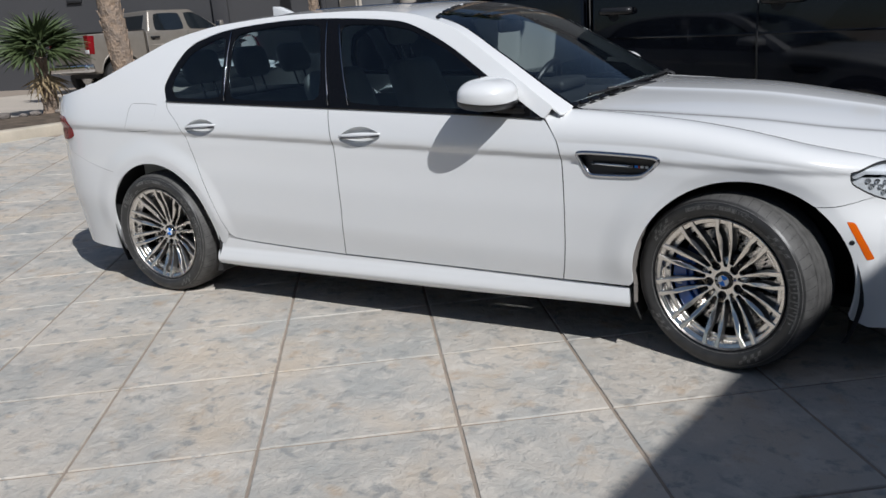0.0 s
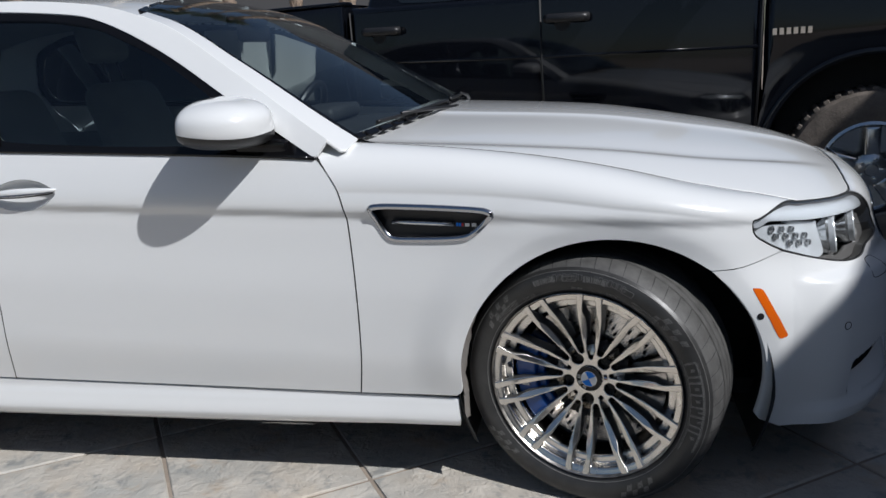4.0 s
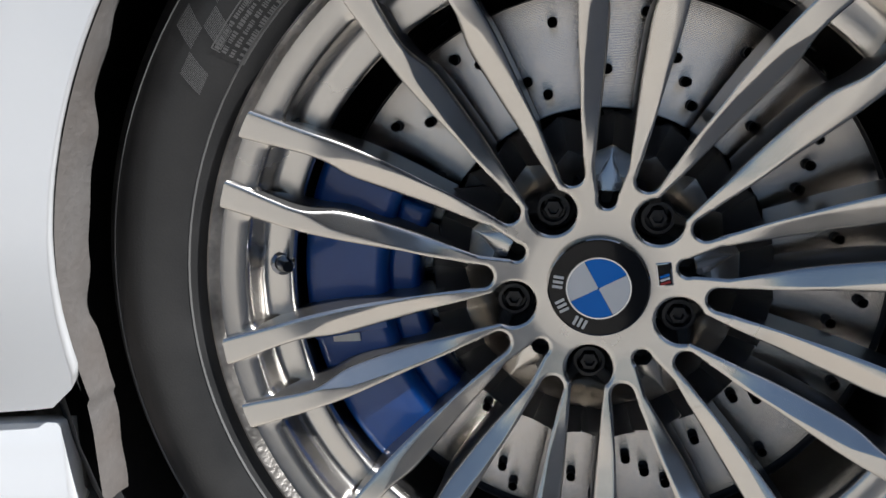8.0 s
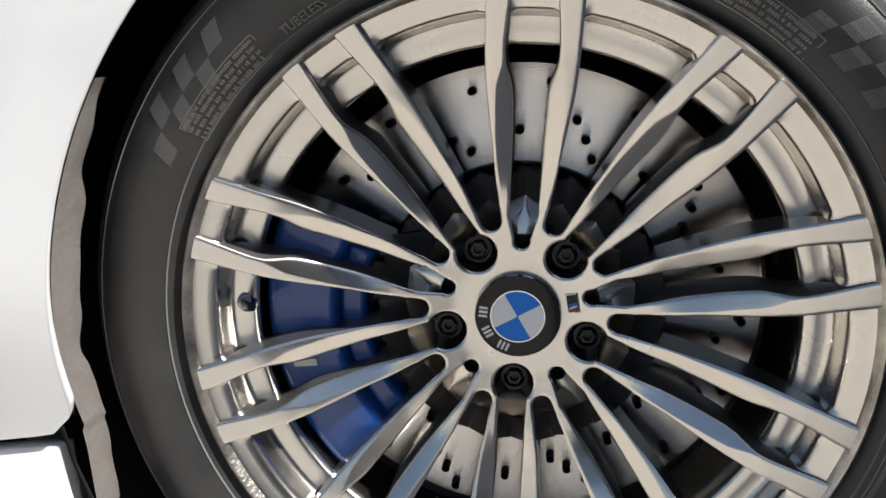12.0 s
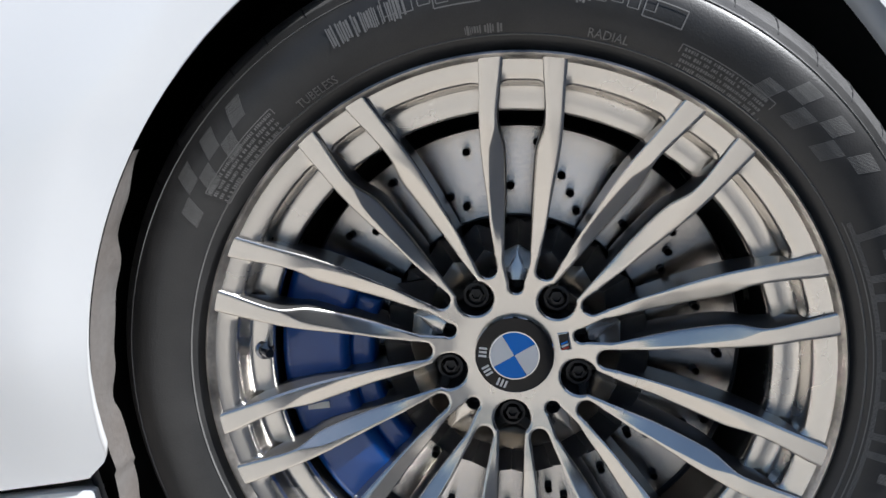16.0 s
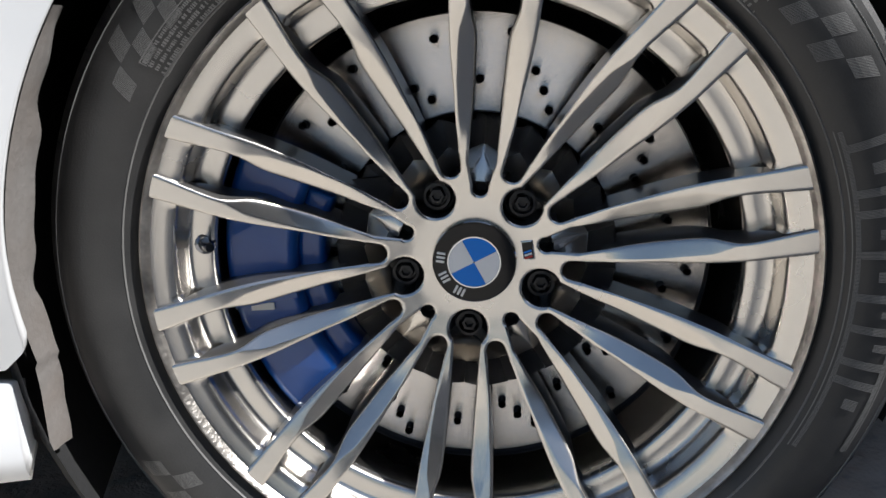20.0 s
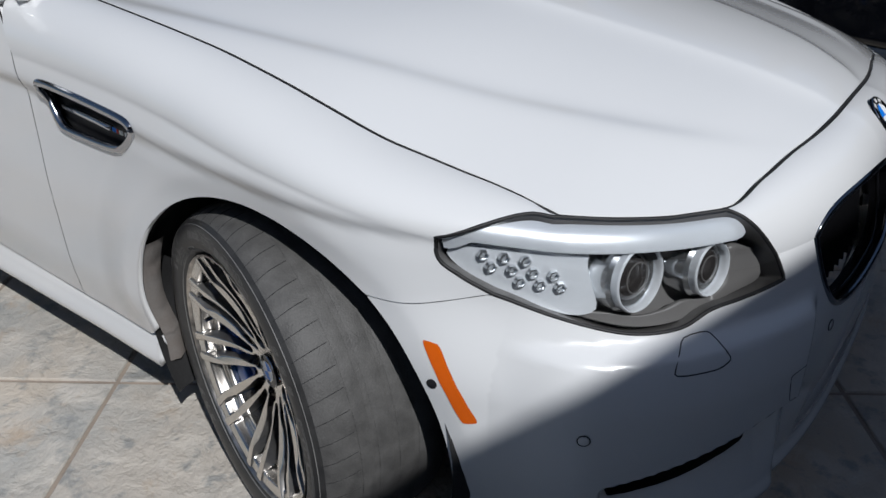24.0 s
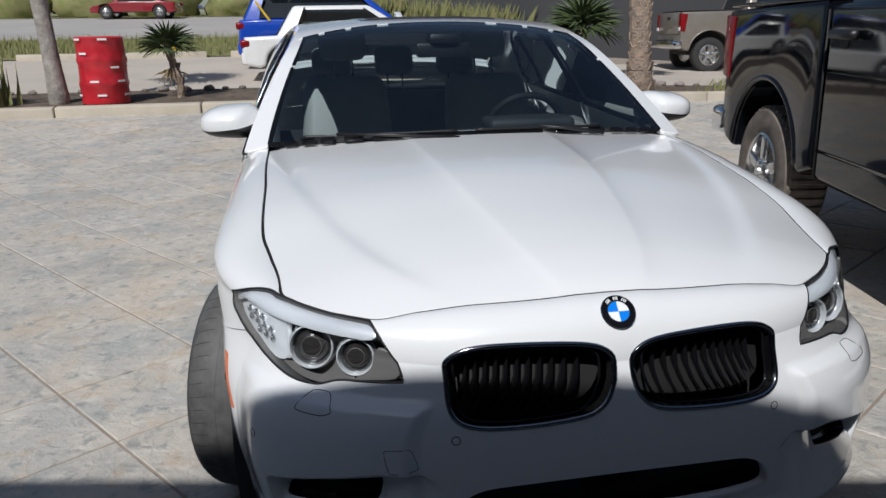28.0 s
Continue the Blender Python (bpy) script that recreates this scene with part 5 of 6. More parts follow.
    part("vent_frame", rim_line(front, inset(VENT, .0075), .0088, flip, -.002, 12), VENTCHROME, vent, "chrome surround")
    p, n = on(-.43, .769, -.012)
    m = facing(p, n, flip)
    bar_pts = [off(front, -.010)(np.array(s), np.array(fv(s, z)[1])) for s, z in ((-.500, .7735), (-.44, .7705), (-.375, .7675), (-.335, .7655))]
    q = [Vector((p_[0], -p_[1] if flip else p_[1], p_[2])) for p_ in bar_pts]
    part("repeater_bar", tube(q, .0062, 8), LAMPSILVER, vent, "clear ribbed side repeater")
    for i, (s, col) in enumerate(((-.326, ROUNDELBLUE), (-.319, ROUNDELBLUE), (-.312, RED), (-.300, WHITEMARK), (-.282, WHITEMARK))):
        p, n = on(s, .7655 - .0005 * i, -.009)
        part("badge_bar", moved(box((.0055 if i < 3 else .012, .009, .002), (0, 0, 0), .0006, 1), facing(p, n, flip)), col, vent)
    # mirror
    way = 1 if flip else -1
    shell = bmesh.new()
    bmesh.ops.create_uvsphere(shell, u_segments=40, v_segments=24, radius=1)
    for v in shell.verts:
        x, y, z = v.co
        back_flat = -.50 * (1 - max(0, 1 + x) ** 2.4) if x < 0 else x
        v.co = Vector((back_flat * .135 * (1 - .10 * y), math.copysign(abs(y) ** .70, y) * .118, (abs(z) ** .66) * math.copysign(1, z) * (.074 if z > 0 else .056) * (1 - .26 * y)))
    low = shell.copy()
    bmesh.ops.bisect_plane(shell, geom=shell.verts[:] + shell.edges[:] + shell.faces[:], plane_co=(0, 0, .000), plane_no=(.10, .10, 1), clear_inner=True)
    bmesh.ops.bisect_plane(low, geom=low.verts[:] + low.edges[:] + low.faces[:], plane_co=(0, 0, -.001), plane_no=(.10, .10, 1), clear_outer=True)
    place = Matrix.Translation((-.930, way * .945, 1.040)) @ Matrix.Diagonal((1, way, 1, 1)) @ pose(0, 0, 0, 0, 2, 10)
    mir = part("door_mirror", moved(smooth(shell, 50), place), PAINT, car, "white door mirror with black base")
    part("mirror_base", moved(smooth(low, 50), place), PLASTIC, mir, "black lower shell")
    bmesh_glass = box((.004, .15, .07), (-.060, 0, .006), .0019, 1)
    part("mirror_glass", moved(bmesh_glass, place), CHROME, mir)
    arm = box((.075, .15, .024), (0, 0, 0), .010, 3)
    part("mirror_arm", moved(arm, pose(-.880, way * .880, .998, way * 16, 0, way * -6)), GLOSSBLACK, mir)
    part("mirror_foot", moved(box((.15, .022, .05), (0, 0, 0), .010, 3), pose(-.850, way * .868, .978, 0, 6, way * -1)), GLOSSBLACK, mir)

# middle intake and badge
part("lower_intake", patch(off(front, -.07), [(s, v) for s, v in inset(MIDVENT, -.012) if s < 1.4525], (), (.03, .04), 0, both=True), GAP, car, "black lower air intake")
p, n = on(1.449, .772, .001)
p.y, n.y = 0, 0
roundel(car, .041, facing(p, n.normalized(), False), "bonnet_badge")
part("splitter", box((.16, 1.2, .02), (.68, 0, .180), .008), PLASTIC, car)

# handles
for flip in (False, True):
    way = 1 if flip else -1
    for (x0, z0, ha, hb), line, doors in zip(HANDLES, CUPS, (doors_f, doors_r)):
        def scoop(x, z):
            t = np.clip((np.asarray(x) - x0) / ha, -1, 1)
            u = np.clip((np.asarray(z) - z0 - .005 * t) / (hb * (1 - t * t) ** .8 + 1e-6), -1, 1)
            P = side(x, z)
            P[..., 1] += .030 * (1 - u * u) ** .6 * (1 - t * t) ** .6
            return P
        h = part("door_handle", patch(scoop, line, (), (.006, .005), 0, flip=flip), PAINT, doors[int(flip)], "white bar handle over a cupped recess")
        y0 = float(half_width(x0, z0))
        for nm, dx, zz, r0, lift, col in (("handle_grip", 1.0, .010, .0125, .004, PAINT), ("handle_strip", .93, .004, .0030, .0155, DARKCHROME), ("handle_back", .9, .000, .0065, -.004, PLASTIC)):
            pts, rr = [], []
            for t in np.linspace(-1, 1, 15):
                pts.append((x0 + ha * dx * t, way * (y0 + lift * (1 - t * t) ** .5 - .004 * t * t), z0 + zz + .005 * t))
                rr.append(max(.0015, r0 * (1 - .75 * t * t)))
            part(nm, tube(pts, rr, 10), col, h)

# seams of the flanks
for flip in (False, True):
    way = 1 if flip else -1
    for nm, line in (("door_seam", curve(DOORFRONT)), ("door_seam", MIDGAP), ("door_seam", REARGAP), ("flap_seam", FUEL + FUEL[:1]), ("bumper_seam", TAILSEAM)):
        pts = [(x, way * (float(half_width(x, z)) - .0016), z) for x, z in line]
        part(nm, tube(pts, .0017 if nm == "door_seam" else .0015, 6, False), GAP, car)

# cowl and wipers
cowl_bm = bmesh.new()
rows_ = []
for w in np.linspace(-.92, .92, 20):
    a = Vector(top(np.array(GLASSFRONT(w) - .03), np.array(w)).tolist())
    y = a.y
    b = Vector((-.575 - .09 * (y / .7) ** 2 + .02, y, float(hood_z(-.58, y)) - .03))
    rows_.append((cowl_bm.verts.new(a - Vector((0, 0, .012))), cowl_bm.verts.new((a + b) / 2 - Vector((0, 0, .03))), cowl_bm.verts.new(b)))
for a, b in zip(rows_, rows_[1:]):
    for k in range(2):
        cowl_bm.faces.new((a[k], a[k + 1], b[k + 1], b[k]))
part("cowl", cowl_bm, PLASTIC, car, "black cowl below the windscreen")
for line in ([(-.60, -.74), (-.565, -.60), (-.535, -.40), (-.525, -.10)], [(-.535, -.02), (-.535, .25), (-.56, .55)]):
    pts = [Vector(off(top, .006)(np.array(GLASSFRONT(w) - .012 + .2 * (x + .535)), np.array(w)).tolist()) for x, w in line]
    wiper = part("wiper_blade", tube(curve([tuple(p) for p in pts], 6), .006, 6), PLASTIC, car, "black wiper blade")
    part("wiper_arm", tube([pts[1] + Vector((.004, 0, .008)), (pts[1] + pts[-1]) / 2 + Vector((.03, 0, -.004)), pts[-1] + Vector((.035, .0, -.022))], [.005, .006, .008], 8), PLASTIC, wiper)

# under the skin: light-blocking floor, liners and the dusty edge behind the front wheel
# unseen dark slab, added to block light below the cabin
part("floor_pan", box((4.5, 1.30, .06), (-1.55, 0, .215), .02), LINER, car)
part("engine_bay", box((.9, 1.02, .40), (.18, 0, .50), .03), LINER, car)
for m in (-1, 1):
    part("sill_core", box((2.0, .10, .16), (-1.42, m * .82, .26), .02), LINER, car)
for flip in (False, True):
    way = 1 if flip else -1
    bm = bmesh.new()
    rng = random.Random(4)
    ring_pts = []
    for i in range(70):
        deg = 149 + (199 - 149) * i / 69
        a = radians(deg)
        r0 = FA[2] + .003
        x, z = FA[0] + r0 * math.cos(a), FA[1] + r0 * math.sin(a)
        if deg > 188:
            x = -.338
        strip_w = .006 * float(step(149, 155, deg))
        reach = strip_w + float(step(158, 163, deg)) * .007 * float(1 - .75 * step(174, 178.5, deg)) + .003 * float(step(179, 181, deg)) + .0005 * math.sin(deg * .9)
        y = float(half_width(x, max(z, .26))) - .015
        ring_pts.append([bm.verts.new((x, way * y, z)), bm.verts.new((x + strip_w * .6, way * (y - .004), z)), bm.verts.new((x + strip_w, way * (y - .012), z)),
                         bm.verts.new((x + max(strip_w, reach), way * (y - .020), z)), bm.verts.new((x - .004, way * (y - .045), z))])
    for a, b in zip(ring_pts, ring_pts[1:]):
        for k in range(4):
            bm.faces.new((a[k], a[k + 1], b[k + 1], b[k]))
    flap = part("liner_edge", smooth(bm, 60), FLAP, car, "dusty grey edge of the wheel arch liner")

# cabin
cabin = part("cabin_floor", box((2.5, 1.44, .05), (-2.0, 0, .36), .02), DASH, car, "dark cabin")
part("dashboard", moved(merge(box((.55, 1.40, .20), (-.98, 0, .84), .07, 3), box((.12, .36, .07), (-1.16, .37, .955), .03, 2)), Matrix()), DASH, cabin, "dark grey dashboard")
part("instrument_hood", box((.20, .40, .06), (-1.10, .37, .975), .025, 3), DASH, cabin)
part("parcel_shelf", box((.55, 1.25, .04), (-3.30, 0, .99), .015), DASH, cabin)
part("cabin_side", box((2.3, .03, .50), (-2.0, -.80, .66), .01), SEAT, cabin)
part("cabin_side", box((2.3, .03, .50), (-2.0, .80, .66), .01), SEAT, cabin)
part("headlining", patch(off(top, -.035), [(-1.38, -.9), (-1.38, .9), (-2.88, .9), (-2.88, -.9)], (), (.1, .15), 0), SEAT, cabin, "pale headlining")


def seat(name, x, y, wide, rake, rests, drop=0.0):
    s = part(name, box((.50, wide, .17), (x, y, .52), .06, 3), SEAT, car, "grey leather car seat")
    part("seat_back", moved(box((.16, wide * .98, .64), (0, 0, .32), .07, 3, taper=.86), pose(x - .24, y, .55 + drop, 0, -rake, 0)), SEAT, s)
    for dy in rests:
        part("headrest", moved(box((.11, .26, .19), (0, 0, 0), .05, 3), pose(x - .24 - math.sin(radians(rake)) * .76, y + dy, .55 + .78 + drop, 0, -rake + 6, 0)), SEAT, s)
        for k in (-.05, .05):
            part("headrest_post", tube([(x - .24 - math.sin(radians(rake)) * .60, y + dy + k, 1.13 + drop), (x - .24 - math.sin(radians(rake)) * .72, y + dy + k, 1.28 + drop)], .006, 6), DARKCHROME, s)


seat("front_seat", -1.62, .40, .54, 20, (0,))
seat("front_seat", -1.62, -.40, .54, 20, (0,))
seat("rear_bench", -2.44, 0, 1.34, 24, (-.42, 0, .42), -.13)
steer = part("steering_wheel", moved(lathe([(.182 + .016 * math.cos(a), .016 * math.sin(a)) for a in np.linspace(0, 2 * math.pi, 11)], 40), pose(-1.20, .38, .93, 0, -66, 0)), PLASTIC, car, "black three-spoke steering wheel")
part("wheel_boss", moved(box((.15, .13, .05), (0, 0, -.01), .03, 3), pose(-1.20, .38, .93, 0, -66, 0)), PLASTIC, steer)
for dy in (-.11, .11):
    part("wheel_spoke", moved(box((.05, .16, .02), (0, dy, 0), .008), pose(-1.20, .38, .93, 0, -66, 0)), DARKCHROME, steer)
part("inner_mirror", box((.03, .25, .065), (-1.22, 0, 1.305), .015, 2), PLASTIC, car, "black inner mirror")
part("sensor_cover", box((.12, .14, .05), (-1.24, 0, 1.355), .02, 2), PLASTIC, car)

# ---------------------------------------------------------------- surroundings
ASPHALT = mat("asphalt", (.52, .46, .39), .85, var=.08, scale=.8, bump=.004, fine=60, other=(.45, .40, .34))
ROAD = mat("road", (.42, .395, .37), .85, var=.08, scale=.4, bump=.003, fine=50)
KERB = mat("kerb_concrete", (.52, .46, .37), .8, var=.10, scale=3, bump=.002, fine=60)
SOIL = mat("mulch", (.17, .13, .095), .95, var=.3, scale=6, bump=.02, fine=30)
GRASS = mat("grass", (.17, .20, .06), .8, var=.3, scale=3, fine=20, other=(.26, .23, .11))
WALLGREY = mat("dark_stucco", (.06, .06, .064), .9, var=.06, scale=.7, bump=.002, fine=40)
WALLDARK = mat("charcoal_wall", (.055, .055, .06), .9, var=.06, scale=.7, bump=.002, fine=40)
BEIGE = mat("beige_wall", (.50, .455, .39), .85, var=.05, scale=1, bump=.002, fine=50)
DOORGREY = mat("weathered_grey_door", (.15, .155, .165), .6, var=.2, scale=1.5, other=(.10, .105, .11))
BARK = mat("palm_bark", (.34, .25, .18), .9, var=.35, scale=9, bump=.035, fine=22, other=(.20, .16, .13), each=.2)
BARKGREY = mat("grey_palm_bark", (.42, .38, .34), .9, var=.25, scale=9, bump=.012, fine=30, each=.2)
FROND = mat("palm_leaf", (.085, .12, .045), .55, var=.25, scale=4, fine=30, each=.2)
DRYLEAF = mat("dry_leaf", (.33, .25, .14), .8, var=.25, scale=4, each=.2)
ROCK = mat("edging_rock", (.33, .29, .26), .85, var=.2, scale=8, bump=.01, fine=30, each=.3)
REDWRAP = mat("red_wrap", (.55, .018, .03), .35, var=.15, scale=5, bump=.004, fine=14, coat=.3)
BLACKPAINT = mat("black_paint", (.005, .006, .009), .06, var=.1, scale=2, spec=.45)
TANPAINT = mat("tan_paint", (.25, .225, .195), .35, .35, var=.05, coat=.7)
BLUEPAINT = mat("blue_paint", (.01, .06, .42), .2, var=.05, coat=1)
REDPAINT = mat("red_paint", (.25, .01, .02), .2, var=.05, coat=1)
BROWNTYRE = mat("dusty_tyre", (.19, .16, .135), .8, var=.25, scale=12, bump=.002, fine=80)
STEEL = mat("bright_wheel", (.62, .62, .62), .22, 1, var=.06)
YELLOW = mat("hydrant_yellow", (.65, .42, .03), .5, var=.1)
DARKGLASS = mat("dark_car_glass", (.012, .016, .02), .05, var=.05, coat=.5)

# building that shades the nose of the car
wall_way = Vector((.215, 1, 0)).normalized()
yaw = math.degrees(math.atan2(wall_way.y, wall_way.x)) - 90
shade = Matrix.Translation((3.462, -2.911, 0)) @ pose(0, 0, 0, 0, 0, yaw)
front_wall = tagged(part("wall_front", moved(box((.3, 34, 4.02), (.15, -3, 1.99), .01), shade), WALLGREY), "dark grey stucco wall of the workshop", "wall", kind="structure")
tagged(part("roof_front", moved(box((8.2, 34.3, .16), (4.15, -3, 3.92)), shade), WALLDARK), "flat roof of the workshop", "roof", kind="structure")

# far building
A, U = Vector((-22, 10, 0)), Vector((.894, .447, 0))
far = Matrix.Translation(A) @ pose(0, 0, 0, 0, 0, math.degrees(math.atan2(U.y, U.x)))
back_wall = tagged(part("wall_back", moved(box((40, .3, 9), (4, .15, 4.0)), far), WALLGREY), "dark grey building wall", "wall", kind="structure")
for x, w in ((6.95, .42), (14.55, .16), (9.85, .12)):
    part("pilaster", moved(box((w, .16, 9), (x, -.07, 4.0), .02), far), WALLDARK, back_wall)
for x0, x1 in ((10.3, 12.05), (12.87, 14.4)):
    bay = part("beige_bay", moved(box((x1 - x0, .10, 2.9), ((x0 + x1) / 2, -.04, 1.75), .01), far), BEIGE, back_wall, "beige wall bay")
    for k in range(5):
        part("bay_joint", moved(box((x1 - x0, .012, .012), ((x0 + x1) / 2, -.094, .9 + k * .5)), far), BEIGE, bay)
door = tagged(part("door_1", moved(box((1.1, .08, 2.65), (11.45, -.11, 1.72), .01), far), DOORGREY), "weathered grey steel door in a beige bay", "door", kind="structure")
part("door_frame", moved(merge(box((.08, .12, 2.75), (10.88, -.12, 1.75), .01), box((.08, .12, 2.75), (12.03, -.12, 1.75), .01), box((1.2, .12, .08), (11.45, -.12, 3.1), .01)), far), BEIGE, door)
part("door_plate", moved(box((.28, .02, .18), (11.1, -.16, 3.30), .004), far), DOORGREY, door)
part("wall_cable", moved(tube([(12.1, -.9, 3.15), (16, -1.2, 3.02), (20, -1.5, 3.2)], .012, 5), far), BEIGE, back_wall)
hatch = part("wall_hatch", moved(box((.42, .05, .30), (2.83, -.03, 2.88), .01), far), WALLDARK, back_wall, "small wall hatch")
part("hatch_slot", moved(box((.42, .05, .07), (2.83, -.05, 2.72), .005), far), GAP, hatch)

# yard's edge
def strip(name, x0, x1, y0, y1, lift, material, label, category):
    return sheet(name, np.linspace(x0, x1, 14), np.linspace(y0, y1, 30), lift, material, label, category)


strip("planter", KERBX - 2.3, KERBX - .14, -16, 10, .07, SOIL, "planting strip of dark mulch", "planter")
strip("driveway", -19.2, KERBX - 2.3, -26, 26, .006, ASPHALT, "pale worn asphalt driveway", "driveway")
strip("verge", -26.5, -19.2, -40, 1.5, .03, GRASS, "rough grass verge", "grass")
strip("road", -46, -26.5, -90, 60, .02, ROAD, "pale grey street", "road")
strip("far_verge", -70, -46, -90, 60, .05, GRASS, "grass beyond the street", "grass")


def along_ground(bm):
    for v in bm.verts:
        v.co.z += float(ground_z(v.co.x, v.co.y))
    return bm


for k in range(13):
    y = -15 + k * 2.0
    kb = along_ground(box((.17, 1.985, .30), (KERBX - .02 * math.sin(k), y, -.005), .025, 3))
    tagged(part("kerb_stone", kb, KERB), "tan concrete kerb along the planter", "kerb", kind="structure")
for k in range(9):
    kb = along_ground(box((.16, 2.0, .26), (-19.2, -22 + k * 2.6, .02), .02, 2))
    tagged(part("verge_kerb", kb, KERB), "pale kerb of the verge", "kerb", kind="structure")
rng = random.Random(7)


def rock(r, seed):
    q = random.Random(seed)
    bm = bmesh.new()
    bmesh.ops.create_icosphere(bm, subdivisions=2, radius=r)
    for v in bm.verts:
        v.co *= q.uniform(.8, 1.12)
        v.co.z *= .65
    return smooth(bm, 50)


ROCKS = [as_mesh(rock(1, i)) for i in range(4)]
for me in ROCKS:
    me.materials.append(ROCK)
for k in range(60):
    y = -12 + k * .34 + rng.uniform(-.08, .08)
    x = KERBX - 2.15 + rng.uniform(-.06, .06)
    ob = new("edging_rock", ROCKS[k % 4])
    r = rng.uniform(.05, .10)
    ob.matrix_basis = Matrix.Translation((x, y, float(ground_z(x, y)) + .07 + r * .35)) @ pose(0, 0, 0, 0, 0, rng.uniform(0, 360)) @ Matrix.Diagonal((r, r * 1.2, r, 1))
    tagged(ob, "rounded brown edging rock in the planter", "rock", "edging rocks of the planter")


def leaf_fan(r, seed, folds=9, droop=.25):
    """A fan-shaped palm leaf: narrow folded fingers round the end of a stalk that runs along +x."""
    q = random.Random(seed)
    bm = bmesh.new()
    for i in range(folds):
        a = radians(-75 + 150 * i / (folds - 1) + q.uniform(-4, 4))
        n = 4
        rows_ = []
        for k in range(n + 1):
            t = k / n
            d = r * (.35 + .65 * t) if k else r * .35
            c = Vector((r * .35, 0, 0)) + Vector((math.cos(a), math.sin(a), 0)) * (r * .68 * t)
            c.z -= droop * r * t * t + q.uniform(-.01, .01) * r
            wdt = r * .055 * (1 - t) ** .7 + .001
            s = Vector((-math.sin(a), math.cos(a), 0)) * wdt
            rows_.append((bm.verts.new(c - s), bm.verts.new(c + Vector((0, 0, wdt * .6))), bm.verts.new(c + s)))
        for x, y in zip(rows_, rows_[1:]):
            bm.faces.new((x[0], x[1], y[1], y[0]))
            bm.faces.new((x[1], x[2], y[2], y[1]))
    stalk = tube([(0, 0, 0), (r * .2, 0, .02 * r), (r * .36, 0, 0)], [.012, .010, .007], 5)
    return merge(bm, stalk)


def palm(name, x, y, height, r0, r1, lean, label, crown_r, leaves, bark, seed, skirt_leaves=0, scaly=True):
    z = float(ground_z(x, y)) + .05
    t = thing(name, label, "palm tree", Matrix.Translation((x, y, z)), "palms of the planter")
    q = random.Random(seed)
    pts, rr = [], []
    n = 14
    for i in range(n + 1):
        k = i / n
        pts.append((lean[0] * k * k + .02 * math.sin(k * 9 + seed), lean[1] * k * k + .02 * math.cos(k * 7 + seed), -.15 + (height + .15) * k))
        rr.append((r0 + (r1 - r0) * k) * (1.35 - .35 * min(1, k * 8)) * q.uniform(.95, 1.05))
    trunk = part("trunk", tube(pts, rr, 14), bark, t)
    if scaly:
        rows_ = max(5, int(height / .16))
        boots = []
        for i in range(rows_):
            k = (i + .5) / rows_
            for j in range(6):
                a = 2 * math.pi * (j + .5 * (i % 2)) / 6 + q.uniform(-.2, .2)
                j0 = min(n - 1, int(k * n))
                c = Vector(pts[j0]).lerp(Vector(pts[j0 + 1]), k * n - j0)
                rad = rr[j0]
                b = box((.03, rad * .8, .16), (0, 0, .02), .008, 1, taper=.5)
                b.transform(Matrix.Translation(c) @ pose(0, 0, 0, 0, 0, math.degrees(a)) @ Matrix.Translation((rad * .95, 0, 0)) @ pose(0, 0, 0, 0, q.uniform(8, 24), 0))
                boots.append(b)
        tagged(part("leaf_base", merge(*boots), bark, trunk), kind="stuff")
    head = Vector(pts[-1])
    shapes = [as_mesh(leaf_fan(crown_r, seed * 10 + i, 11, .3)) for i in range(3)]
    for s in shapes:
        s.materials.append(FROND)
    for i in range(leaves):
        ob = new("frond", shapes[i % 3])
        ob.parent = t
        a, up = 360 * i * .381966, 80 - (78 if height < 2 else 95) * (i / leaves) + q.uniform(-6, 6)
        ob.matrix_basis = Matrix.Translation(head) @ pose(0, 0, 0, 0, 0, a) @ pose(0, 0, 0, 0, -up, 0) @ pose(0, 0, 0, q.uniform(-25, 25), 0, 0)
    if skirt_leaves:
        dry = [as_mesh(leaf_fan(crown_r * .8, seed * 20 + i, 7, .2)) for i in range(2)]
        for s in dry:
            s.materials.append(DRYLEAF)
        for i in range(skirt_leaves):
            ob = new("dry_frond", dry[i % 2])
            ob.parent = t
            ob.matrix_basis = Matrix.Translation(head - Vector((0, 0, .15))) @ pose(0, 0, 0, 0, 0, 360 * i * .381966) @ pose(0, 0, 0, 0, 62 + q.uniform(-12, 15), 0)
    return t


palm("palm_tree", -10.45, -4.17, 4.6, .125, .105, (-.05, -.60), "grey-trunked palm tree behind the kerb", .9, 18, BARKGREY, 1, 5, scaly=False)
palm("palm_tree", -10.64, 5.35, 5.0, .19, .155, (-1.2, .15), "rough brown palm trunk in the planter", .9, 18, BARK, 2, 6, scaly=True)
palm("small_palm", -10.75, -2.42, .74, .065, .055, (-.05, -.12), "small fan palm with a scaly trunk", .52, 14, BARK, 3, 2)
palm("small_palm", -12.0, 4.75, .95, .13, .12, (.02, 0), "small spiky fan palm with a scaly trunk", .80, 26, BARK, 4, 3)
for i, (x, y, r) in enumerate(((-9.65, 13.0, .21), (-12.5, 13.0, .13), (-7.45, 13.0, .14), (-5.95, 13.0, .12), (-4.85, 13.0, .17))):
    palm("palm_tree", x, y, 8.5, r, r * .8, (.05, .02), "palm trunk beside the dark building", .9, 14, BARKGREY if i == 0 else BARK, 11 + i, 10 if i == 4 else 5, scaly=i != 0)

